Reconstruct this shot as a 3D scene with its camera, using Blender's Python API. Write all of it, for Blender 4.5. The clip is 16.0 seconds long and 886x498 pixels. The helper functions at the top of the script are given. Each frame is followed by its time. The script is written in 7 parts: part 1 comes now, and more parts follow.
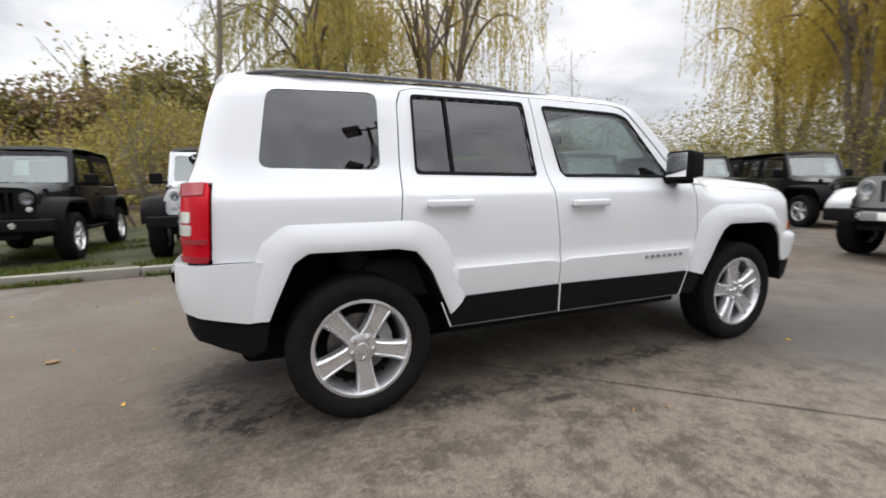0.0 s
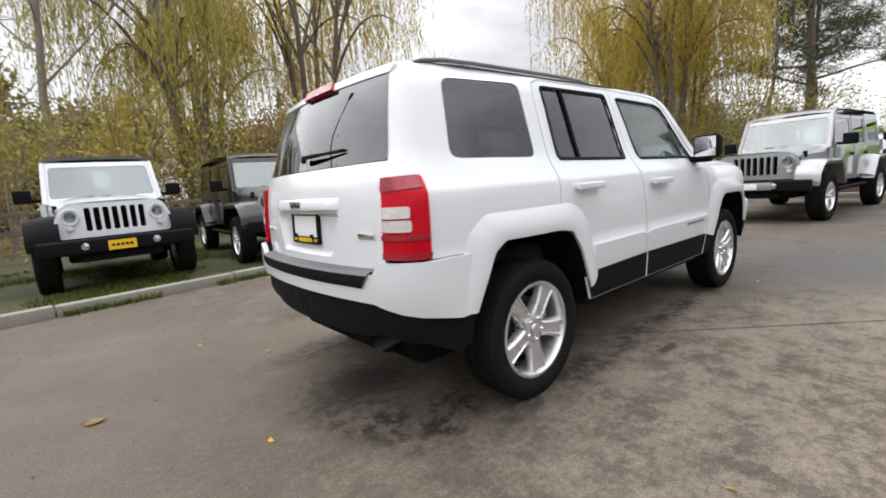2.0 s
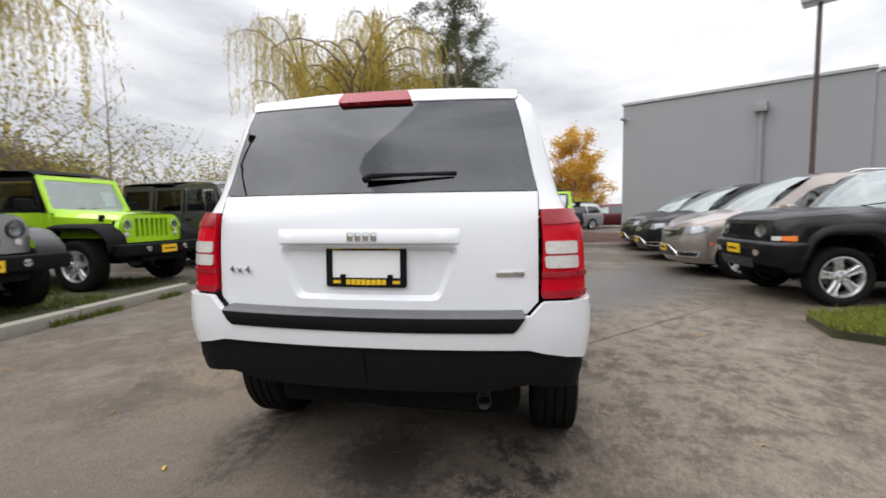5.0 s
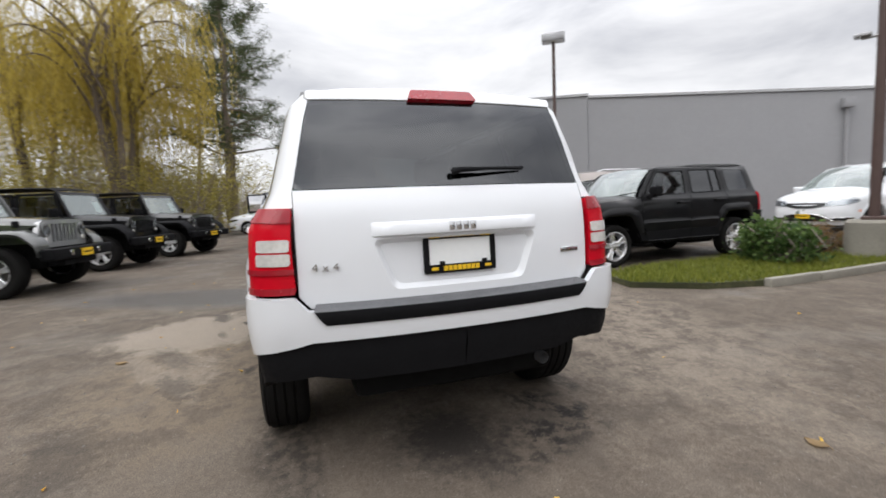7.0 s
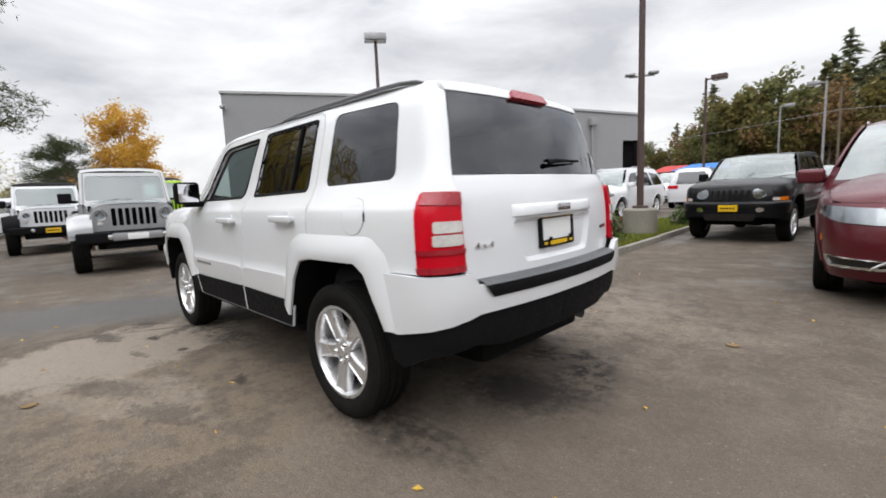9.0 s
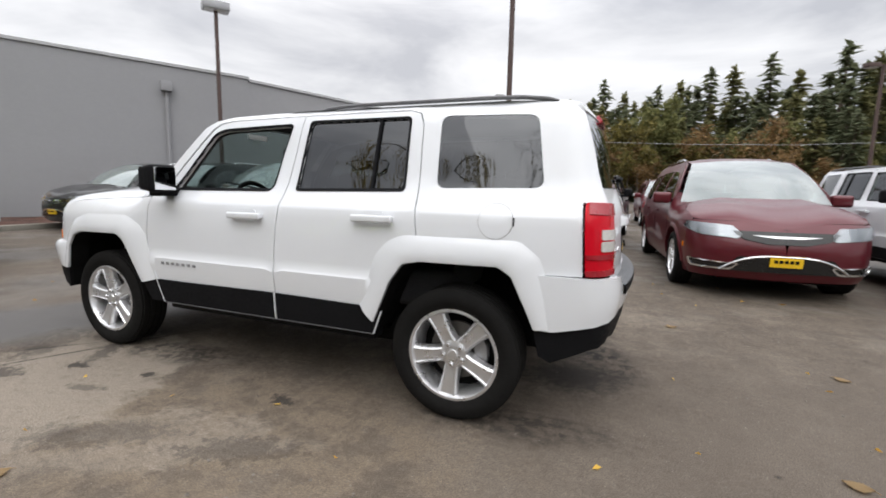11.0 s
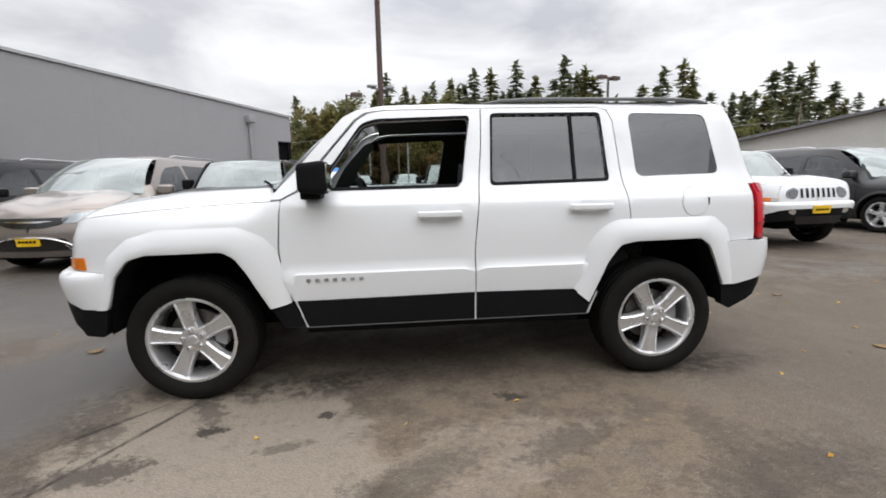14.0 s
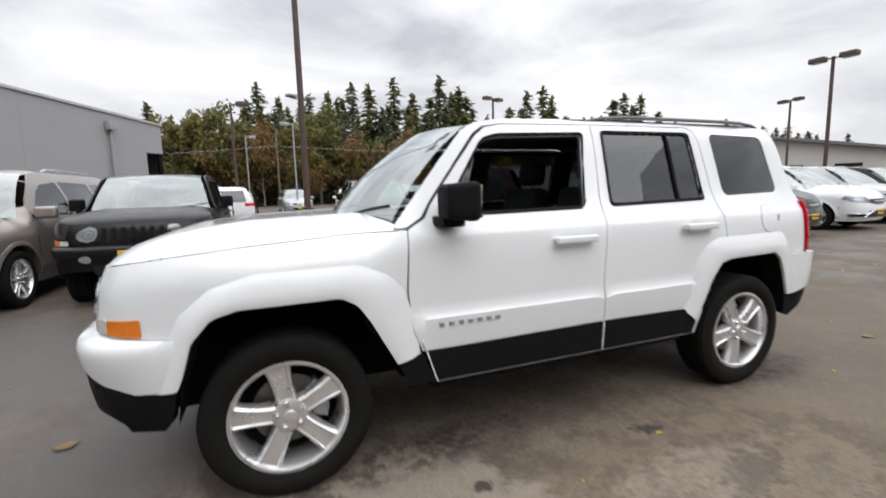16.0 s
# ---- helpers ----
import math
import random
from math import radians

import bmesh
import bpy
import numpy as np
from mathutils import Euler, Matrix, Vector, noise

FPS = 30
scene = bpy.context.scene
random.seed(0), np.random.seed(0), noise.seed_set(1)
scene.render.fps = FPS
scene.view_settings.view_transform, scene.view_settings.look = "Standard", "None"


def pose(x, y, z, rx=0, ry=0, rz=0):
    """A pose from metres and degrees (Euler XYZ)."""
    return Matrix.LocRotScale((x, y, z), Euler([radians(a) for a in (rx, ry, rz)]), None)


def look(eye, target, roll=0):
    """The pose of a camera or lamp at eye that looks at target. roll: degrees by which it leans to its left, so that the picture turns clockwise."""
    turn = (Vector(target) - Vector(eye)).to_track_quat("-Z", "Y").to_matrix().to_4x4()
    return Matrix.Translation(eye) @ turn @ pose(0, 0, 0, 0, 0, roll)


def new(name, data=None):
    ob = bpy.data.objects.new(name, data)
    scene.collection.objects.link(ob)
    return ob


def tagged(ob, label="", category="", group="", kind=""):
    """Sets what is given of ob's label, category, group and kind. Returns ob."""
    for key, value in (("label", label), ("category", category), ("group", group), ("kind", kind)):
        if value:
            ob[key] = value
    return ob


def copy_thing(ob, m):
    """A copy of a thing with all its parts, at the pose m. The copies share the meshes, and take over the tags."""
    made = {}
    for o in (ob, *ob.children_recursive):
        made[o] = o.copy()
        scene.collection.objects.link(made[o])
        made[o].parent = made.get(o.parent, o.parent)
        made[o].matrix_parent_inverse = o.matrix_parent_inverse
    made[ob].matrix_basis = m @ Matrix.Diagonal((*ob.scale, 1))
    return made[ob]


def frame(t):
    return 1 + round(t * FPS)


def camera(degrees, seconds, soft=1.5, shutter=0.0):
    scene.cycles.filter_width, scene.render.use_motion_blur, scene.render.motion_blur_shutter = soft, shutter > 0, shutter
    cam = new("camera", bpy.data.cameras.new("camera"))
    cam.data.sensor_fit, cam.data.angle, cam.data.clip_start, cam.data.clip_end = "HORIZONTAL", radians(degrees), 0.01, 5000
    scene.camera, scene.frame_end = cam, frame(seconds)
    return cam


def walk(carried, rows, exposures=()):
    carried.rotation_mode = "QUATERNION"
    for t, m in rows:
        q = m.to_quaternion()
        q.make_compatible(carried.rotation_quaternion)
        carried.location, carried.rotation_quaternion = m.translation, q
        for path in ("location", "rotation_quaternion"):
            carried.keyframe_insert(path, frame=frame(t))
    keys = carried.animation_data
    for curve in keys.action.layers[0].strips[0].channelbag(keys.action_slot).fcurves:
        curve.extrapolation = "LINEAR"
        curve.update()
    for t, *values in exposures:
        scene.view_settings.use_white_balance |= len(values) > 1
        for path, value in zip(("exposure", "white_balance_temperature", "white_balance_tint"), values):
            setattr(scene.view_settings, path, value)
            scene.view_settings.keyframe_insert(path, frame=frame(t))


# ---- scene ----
cam = camera(89.7, 16.0, soft=1.7, shutter=0.5)
PATH = [
    (0, (-1.736, -2.828, 1.089), (-0.982, -0.996, 0.814), -0.8),
    (0.5, (-2.095, -2.816, 1.085), (-1.158, -1.073, 0.795), -1.3),
    (1, (-2.434, -2.593, 1.091), (-1.435, -0.885, 0.799), -2.7),
    (1.5, (-2.758, -2.385, 1.104), (-1.556, -0.802, 0.876), -4.3),
    (2, (-2.995, -2.15, 1.084), (-1.723, -0.636, 0.789), -4.3),
    (2.5, (-3.183, -1.93, 1.101), (-1.731, -0.568, 0.907), 0.7),
    (3, (-3.383, -1.725, 1.108), (-1.707, -0.656, 0.89), -0.8),
    (3.5, (-3.503, -1.453, 1.088), (-1.742, -0.548, 0.811), -1.4),
    (4, (-3.556, -1.155, 1.104), (-1.713, -0.4, 0.928), -0.7),
    (6.5, (-3.82, 0.315, 1.104), (-1.875, -0.082, 0.863), -1.6),
    (7, (-3.789, 0.651, 1.104), (-1.903, 0.016, 0.912), -2.5),
    (7.5, (-3.765, 1.043, 1.087), (-1.974, 0.188, 0.837), -1.9),
    (8, (-3.604, 1.386, 1.125), (-1.888, 0.373, 0.945), -2.4),
    (8.5, (-3.484, 1.748, 1.126), (-1.97, 0.466, 0.874), -3.0),
    (9, (-3.249, 1.973, 1.115), (-1.841, 0.575, 0.866), -2.5),
    (11.5, (-1.702, 3.003, 1.17), (-1.128, 1.109, 0.879), 1.0),
    (12, (-1.328, 3.112, 1.144), (-0.862, 1.194, 0.819), -0.3),
    (12.5, (-0.962, 3.23, 1.157), (-0.689, 1.271, 0.862), -1.5),
    (13, (-0.587, 3.292, 1.178), (-0.434, 1.324, 0.855), 0.2),
    (13.5, (-0.208, 3.242, 1.171), (-0.194, 1.271, 0.832), 0.1),
    (14, (0.169, 3.24, 1.172), (-0.021, 1.273, 0.868), -1.2),
    (14.5, (0.517, 3.19, 1.177), (0.253, 1.231, 0.871), -0.9),
    (15, (0.86, 3.054, 1.187), (0.436, 1.127, 0.861), -1.0),
    (15.5, (1.172, 2.896, 1.2), (0.502, 1.044, 0.853), -1.0),
    (16, (1.336, 2.642, 1.238), (0.616, 0.794, 0.985), -1.6),
]
walk(cam, [(t, look(eye, target, roll)) for t, eye, target, roll in PATH], exposures=[(0.0, 0.16), (3.0, 0.14), (6.5, 0.03), (9.0, -0.03), (16.0, 0.0)])

# ---- world and light ----
world = bpy.data.worlds.new("overcast_sky")
scene.world = world
world.use_nodes = True
wt = world.node_tree
wt.nodes.clear()


def wnode(kind, **values):
    n = wt.nodes.new(kind)
    for k, v in values.items():
        n.inputs[k].default_value = v
    return n


w_sky = wt.nodes.new("ShaderNodeTexSky")
w_sky.sky_type, w_sky.sun_disc = "NISHITA", False
w_sky.sun_elevation, w_sky.sun_rotation = radians(38), radians(150)
w_sky_scaled = wt.nodes.new("ShaderNodeMix")
w_sky_scaled.data_type, w_sky_scaled.blend_type = "RGBA", "MULTIPLY"
w_sky_scaled.inputs[0].default_value = 1.0
w_sky_scaled.inputs[7].default_value = (0.1, 0.1, 0.1, 1)
wt.links.new(w_sky.outputs[0], w_sky_scaled.inputs[6])
w_co = wt.nodes.new("ShaderNodeTexCoord")
w_map = wt.nodes.new("ShaderNodeMapping")
w_map.inputs["Scale"].default_value = (1.0, 1.0, 3.2)
wt.links.new(w_co.outputs["Generated"], w_map.inputs["Vector"])
w_n1 = wnode("ShaderNodeTexNoise", Scale=2.0, Detail=7.0, Roughness=0.55, Distortion=0.35)
wt.links.new(w_map.outputs[0], w_n1.inputs["Vector"])
w_ramp = wt.nodes.new("ShaderNodeValToRGB")
w_ramp.color_ramp.elements[0].position, w_ramp.color_ramp.elements[0].color = 0.35, (0.61, 0.62, 0.665, 1)
w_ramp.color_ramp.elements[1].position, w_ramp.color_ramp.elements[1].color = 0.64, (1.08, 1.08, 1.10, 1)
mid_cloud = w_ramp.color_ramp.elements.new(0.5)
mid_cloud.color = (0.87, 0.875, 0.905, 1)
wt.links.new(w_n1.outputs[0], w_ramp.inputs[0])
w_mix = wt.nodes.new("ShaderNodeMix")
w_mix.data_type = "RGBA"
w_mix.inputs[0].default_value = 0.93
wt.links.new(w_sky_scaled.outputs[2], w_mix.inputs[6])
wt.links.new(w_ramp.outputs[0], w_mix.inputs[7])
# an overcast sky is brighter overhead than along the horizon
w_sep = wt.nodes.new("ShaderNodeSeparateXYZ")
wt.links.new(w_co.outputs["Generated"], w_sep.inputs[0])
w_rise = wt.nodes.new("ShaderNodeMapRange")
w_rise.interpolation_type = "SMOOTHSTEP"
for k, v in (("From Min", 0.25), ("From Max", 0.95), ("To Min", 1.0), ("To Max", 3.0)):
    w_rise.inputs[k].default_value = v
wt.links.new(w_sep.outputs[2], w_rise.inputs[0])
w_bg = wnode("ShaderNodeBackground")
wt.links.new(w_mix.outputs[2], w_bg.inputs[0])
wt.links.new(w_rise.outputs[0], w_bg.inputs["Strength"])
w_out = wt.nodes.new("ShaderNodeOutputWorld")
wt.links.new(w_bg.outputs[0], w_out.inputs[0])

sun = new("sun", bpy.data.lights.new("sun", "SUN"))
sun.data.energy, sun.data.angle, sun.data.color = 1.15, radians(64), (1.0, 0.985, 0.96)
sun.matrix_world = look((-6, 14, 16), (0, 0, 0))


# ---- materials ----
class Nodes:
    """A small writer for node materials."""

    def __init__(self, name):
        self.m = bpy.data.materials.new(name)
        self.m.use_nodes = True
        self.t = self.m.node_tree
        self.b = self.t.nodes["Principled BSDF"]
        self.co = self.t.nodes.new("ShaderNodeTexCoord").outputs["Object"]

    def link(self, a, b):
        self.t.links.new(a, b)
        return self

    def noise(self, scale, detail=4.0, rough=0.55, stretch=(1, 1, 1), distort=0.0, co=None):
        mp = self.t.nodes.new("ShaderNodeMapping")
        mp.inputs["Scale"].default_value = stretch
        self.link(co or self.co, mp.inputs["Vector"])
        n = self.t.nodes.new("ShaderNodeTexNoise")
        n.inputs["Scale"].default_value, n.inputs["Detail"].default_value = scale, detail
        n.inputs["Roughness"].default_value, n.inputs["Distortion"].default_value = rough, distort
        self.link(mp.outputs[0], n.inputs["Vector"])
        return n.outputs[0]

    def cells(self, scale, feature="F1", stretch=(1, 1, 1), co=None, rnd=1.0):
        mp = self.t.nodes.new("ShaderNodeMapping")
        mp.inputs["Scale"].default_value = stretch
        self.link(co or self.co, mp.inputs["Vector"])
        n = self.t.nodes.new("ShaderNodeTexVoronoi")
        n.feature = feature
        n.inputs["Scale"].default_value, n.inputs["Randomness"].default_value = scale, rnd
        self.link(mp.outputs[0], n.inputs["Vector"])
        return n.outputs[0]

    def ramp(self, value, *stops):
        r = self.t.nodes.new("ShaderNodeValToRGB")
        e = r.color_ramp.elements
        while len(e) < len(stops):
            e.new(0.5)
        for el, (p, c) in zip(e, stops):
            el.position = p
            el.color = (c, c, c, 1) if isinstance(c, (int, float)) else (*c, 1)
        self.link(value, r.inputs[0])
        return r.outputs[0]

    def mix(self, fac, a, b, blend="MIX"):
        n = self.t.nodes.new("ShaderNodeMix")
        n.data_type, n.blend_type = "RGBA", blend
        for slot, v in ((0, fac), (6, a), (7, b)):
            if isinstance(v, (int, float)):
                n.inputs[slot].default_value = v if slot == 0 else (v, v, v, 1)
            elif isinstance(v, tuple):
                n.inputs[slot].default_value = (*v, 1)
            else:
                self.link(v, n.inputs[slot])
        return n.outputs[2]

    def math(self, op, a, b=0.0):
        n = self.t.nodes.new("ShaderNodeMath")
        n.operation = op
        for slot, v in ((0, a), (1, b)):
            if isinstance(v, (int, float)):
                n.inputs[slot].default_value = v
            else:
                self.link(v, n.inputs[slot])
        return n.outputs[0]

    def random(self):
        return self.t.nodes.new("ShaderNodeObjectInfo").outputs["Random"]

    def island(self):
        return self.t.nodes.new("ShaderNodeNewGeometry").outputs["Random Per Island"]

    def bump(self, height, strength=0.3, distance=0.01):
        n = self.t.nodes.new("ShaderNodeBump")
        n.inputs["Strength"].default_value, n.inputs["Distance"].default_value = strength, distance
        self.link(height, n.inputs["Height"])
        self.link(n.outputs[0], self.b.inputs["Normal"])

    def set(self, **kw):
        names = {"color": "Base Color", "rough": "Roughness", "metal": "Metallic", "coat": "Coat Weight", "coat_rough": "Coat Roughness",
                 "spec": "Specular IOR Level", "emit": "Emission Color", "emit_s": "Emission Strength", "trans": "Transmission Weight", "sub": "Subsurface Weight"}
        for k, v in kw.items():
            i = self.b.inputs[names[k]]
            if isinstance(v, tuple):
                i.default_value = (*v, 1)
            elif isinstance(v, (int, float)):
                i.default_value = v
            else:
                self.link(v, i)
        return self


def m_paint(name, color, metallic=0.0, rough=0.35, coat=1.0):
    """Clear-coated car paint with a thin coat of road dust and orange peel."""
    n = Nodes(name)
    dust = n.ramp(n.noise(3.0, 5), (0.42, 0.0), (0.75, 0.02))
    low = n.noise(60, 3)
    base = n.mix(dust, color, (0.30, 0.28, 0.25))
    n.set(color=base, metal=metallic, rough=n.ramp(low, (0.3, rough - 0.05), (0.7, rough + 0.08)), coat=coat, coat_rough=0.04, spec=0.5 if metallic else 0.12)
    n.bump(n.noise(160, 2), 0.015, 0.002)
    return n.m


def m_plain(name, color, rough=0.5, metal=0.0, grain=40.0, vary=0.25, bump=0.1, coat=0.0, spec=0.5):
    n = Nodes(name)
    dark = tuple(c * (1 - vary) for c in color)
    lite = tuple(min(1.0, c * (1 + vary)) for c in color)
    big = n.mix(n.noise(grain * 0.08, 4), dark, lite)
    n.set(color=n.mix(n.ramp(n.noise(grain, 4), (0.35, 0.0), (0.7, 0.5)), big, dark), metal=metal, coat=coat, spec=spec,
          rough=n.ramp(n.noise(grain * 0.4, 3), (0.3, max(0.02, rough - 0.1)), (0.7, min(1.0, rough + 0.1))))
    if bump:
        n.bump(n.noise(grain * 2, 3), bump, 0.004)
    return n.m


def m_glass(name, tint, gloss_rough=0.01, ior=1.75, sky_sheen=0.0):
    """A coated pane: tinted see-through with mirror gloss by Fresnel."""
    m = bpy.data.materials.new(name)
    m.use_nodes = True
    t = m.node_tree
    t.nodes.clear()
    tr = t.nodes.new("ShaderNodeBsdfTransparent")
    tr.inputs[0].default_value = (*tint, 1)
    gl = t.nodes.new("ShaderNodeBsdfGlossy")
    gl.inputs["Roughness"].default_value = gloss_rough
    gl.inputs[0].default_value = (0.95, 0.97, 1.0, 1)
    lw = t.nodes.new("ShaderNodeLayerWeight")
    lw.inputs[0].default_value = 0.5
    po = t.nodes.new("ShaderNodeMath")
    po.operation = "POWER"
    po.inputs[1].default_value = 4.0
    t.links.new(lw.outputs["Facing"], po.inputs[0])
    fr = t.nodes.new("ShaderNodeMapRange")
    fr.inputs["To Min"].default_value = ((ior - 1) / (ior + 1)) ** 2
    t.links.new(po.outputs[0], fr.inputs[0])
    mx = t.nodes.new("ShaderNodeMixShader")
    out = t.nodes.new("ShaderNodeOutputMaterial")
    see = tr
    if sky_sheen:
        # a flat pale layer that paints the sky's reflection into the pane
        df = t.nodes.new("ShaderNodeBsdfDiffuse")
        df.inputs[0].default_value = (0.44, 0.50, 0.47, 1)
        see = t.nodes.new("ShaderNodeMixShader")
        see.inputs[0].default_value = sky_sheen
        t.links.new(tr.outputs[0], see.inputs[1])
        t.links.new(df.outputs[0], see.inputs[2])
    t.links.new(fr.outputs[0], mx.inputs[0])
    t.links.new(see.outputs[0], mx.inputs[1])
    t.links.new(gl.outputs[0], mx.inputs[2])
    t.links.new(mx.outputs[0], out.inputs[0])
    return m


def m_leaf(name, dark, lite, gloss=0.5):
    n = Nodes(name)
    c = n.mix(n.island(), dark, lite)
    n.set(color=c, rough=gloss, spec=0.2)
    tl = n.t.nodes.new("ShaderNodeBsdfTranslucent")
    mx = n.t.nodes.new("ShaderNodeMixShader")
    mx.inputs[0].default_value = 0.42
    n.link(c, tl.inputs[0]).link(n.b.outputs[0], mx.inputs[1]).link(tl.outputs[0], mx.inputs[2])
    n.link(mx.outputs[0], n.t.nodes["Material Output"].inputs[0])
    return n.m


WHITE = m_paint("white_paint", (0.705, 0.718, 0.74))
BLACK = m_paint("black_paint", (0.005, 0.005, 0.006), coat=0.38)
GREY = m_paint("granite_paint", (0.015, 0.0145, 0.015), 0.35, coat=0.55)
GREEN_GREY = m_paint("tank_paint", (0.040, 0.042, 0.038), 0.3)
LIME = m_paint("lime_paint", (0.36, 0.62, 0.02))
SILVER = m_paint("silver_paint", (0.34, 0.345, 0.35), 0.55)
ROSE = m_paint("rose_silver_paint", (0.27, 0.235, 0.212), 0.6)
MAROON = m_paint("maroon_paint", (0.085, 0.002, 0.008), 0.25, coat=0.45)
PLASTIC = m_plain("black_plastic", (0.009, 0.009, 0.010), 0.60, grain=120, bump=0.06, spec=0.06)
SHINY = m_plain("gloss_black", (0.012, 0.012, 0.012), 0.2, grain=30, bump=0)
RUBBER = m_plain("tyre_rubber", (0.012, 0.0115, 0.011), 0.8, grain=60, vary=0.35, spec=0.08)
LINER = m_plain("wheel_well_liner", (0.006, 0.006, 0.006), 0.9, spec=0.1)
STEP = m_plain("textured_step_pad", (0.10, 0.102, 0.108), 0.5, grain=200, bump=0.3)
RAIL = m_plain("grey_roof_rail", (0.11, 0.11, 0.115), 0.45, grain=80, bump=0.03)
ALLOY = m_plain("alloy_wheel", (0.70, 0.70, 0.71), 0.32, 0.8, grain=25, vary=0.08, bump=0.02)
CHROME = m_plain("chrome", (0.75, 0.75, 0.76), 0.08, 1.0, vary=0.05, bump=0)
LAMP = m_plain("lamp_reflector", (0.30, 0.31, 0.32), 0.16, 0.9, grain=60, vary=0.35, bump=0)
DISC = m_plain("brake_disc", (0.16, 0.15, 0.14), 0.45, 0.7)
TINT = m_glass("privacy_glass", (0.035, 0.038, 0.04), ior=1.8)
CLEAR = m_glass("clear_glass", (0.66, 0.74, 0.70))
WIND = m_glass("windscreen_glass", (0.50, 0.62, 0.60), ior=2.1, sky_sheen=0.36)
LENS = m_glass("lamp_lens", (0.85, 0.87, 0.88))
RED = m_plain("red_lamp_lens", (0.52, 0.005, 0.016), 0.22, grain=12, vary=0.2, bump=0, coat=0.12, spec=0.12)
DEEP_RED = m_plain("deep_red_lens", (0.30, 0.010, 0.020), 0.25, grain=25, vary=0.2, bump=0, coat=0.3)
FROST = m_plain("reversing_lamp_lens", (0.60, 0.58, 0.55), 0.15, grain=60, vary=0.35, bump=0, coat=1.0)
AMBER = m_plain("amber_lens", (0.80, 0.20, 0.01), 0.15, grain=60, bump=0, coat=1.0)
YELLOW = m_plain("yellow_plate", (0.80, 0.50, 0.01), 0.5, bump=0)
PAPER = m_plain("white_paper", (0.78, 0.79, 0.78), 0.6, vary=0.05, bump=0)
SEAT = m_plain("dark_seat_cloth", (0.030, 0.030, 0.033), 0.9, grain=300, bump=0.2)
CABIN = m_plain("cabin_trim", (0.035, 0.034, 0.033), 0.7, grain=90)
LINING = m_plain("headliner", (0.075, 0.075, 0.072), 0.9, grain=150)
MIRROR = m_plain("mirror_glass", (0.8, 0.8, 0.82), 0.02, 1.0, vary=0.02, bump=0)
STEEL = m_plain("galvanised_steel", (0.36, 0.36, 0.37), 0.45, 0.6)
RUST = m_plain("brown_pole_paint", (0.075, 0.045, 0.038), 0.6, grain=8, vary=0.3)
CONCRETE = m_plain("kerb_concrete", (0.235, 0.22, 0.185), 0.85, grain=30, vary=0.3, bump=0.3)
BARK = m_plain("bark", (0.15, 0.118, 0.090), 0.9, grain=18, vary=0.45, bump=0.6)
BARK_GREY = m_plain("grey_bark", (0.22, 0.185, 0.155), 0.9, grain=18, vary=0.4, bump=0.5)


# ---- small builders ----
def empty(name, m=None):
    ob = new(name)
    ob.empty_display_size = 0.3
    if m is not None:
        ob.matrix_world = m
    return ob


def part(name, bm, material, parent=None, label="", smooth=True):
    me = bpy.data.meshes.new(name)
    bm.to_mesh(me)
    bm.free()
    if smooth:
        me.shade_smooth()
        try:
            me.set_sharp_from_angle(angle=radians(38))
        except AttributeError:
            pass
    me.materials.append(material)
    ob = new(name, me)
    if parent is not None:
        ob.parent = parent
    if label:
        ob["label"] = label
    return ob


def from_data(verts, faces):
    me = bpy.data.meshes.new("t")
    me.from_pydata(verts, [], faces)
    bm = bmesh.new()
    bm.from_mesh(me)
    bpy.data.meshes.remove(me)
    return bm


def box_bm(x0, x1, y0, y1, z0, z1, bevel=0.0, seg=2):
    bm = bmesh.new()
    bmesh.ops.create_cube(bm, size=1)
    for v in bm.verts:
        v.co = Vector(((x0 + x1) / 2 + v.co.x * (x1 - x0), (y0 + y1) / 2 + v.co.y * (y1 - y0), (z0 + z1) / 2 + v.co.z * (z1 - z0)))
    if bevel:
        bmesh.ops.bevel(bm, geom=bm.edges[:], offset=bevel, segments=seg, profile=0.6, affect="EDGES")
    return bm


def merge(*bms):
    a = bms[0]
    for b in bms[1:]:
        me = bpy.data.meshes.new("t")
        b.to_mesh(me)
        b.free()
        a.from_mesh(me)
        bpy.data.meshes.remove(me)
    return a


def moved(bm, m):
    bmesh.ops.transform(bm, matrix=m, verts=bm.verts)
    return bm


def tube_bm(points, radii, seg=8, caps=True):
    """A round bar along points."""
    verts, faces = [], []
    pts = [Vector(p) for p in points]
    if isinstance(radii, (int, float)):
        radii = [radii] * len(pts)
    for i, p in enumerate(pts):
        d = (pts[min(i + 1, len(pts) - 1)] - pts[max(i - 1, 0)]).normalized()
        a = d.orthogonal().normalized() if abs(d.z) > 0.95 else d.cross(Vector((0, 0, 1))).normalized()
        b = d.cross(a)
        for k in range(seg):
            w = 2 * math.pi * k / seg
            verts.append(p + (a * math.cos(w) + b * math.sin(w)) * radii[i])
    for i in range(len(pts) - 1):
        for k in range(seg):
            j = (k + 1) % seg
            faces.append((i * seg + k, i * seg + j, (i + 1) * seg + j, (i + 1) * seg + k))
    if caps:
        faces.append(tuple(range(seg - 1, -1, -1)))
        faces.append(tuple((len(pts) - 1) * seg + k for k in range(seg)))
    bm = from_data(verts, faces)
    bmesh.ops.recalc_face_normals(bm, faces=bm.faces)
    return bm


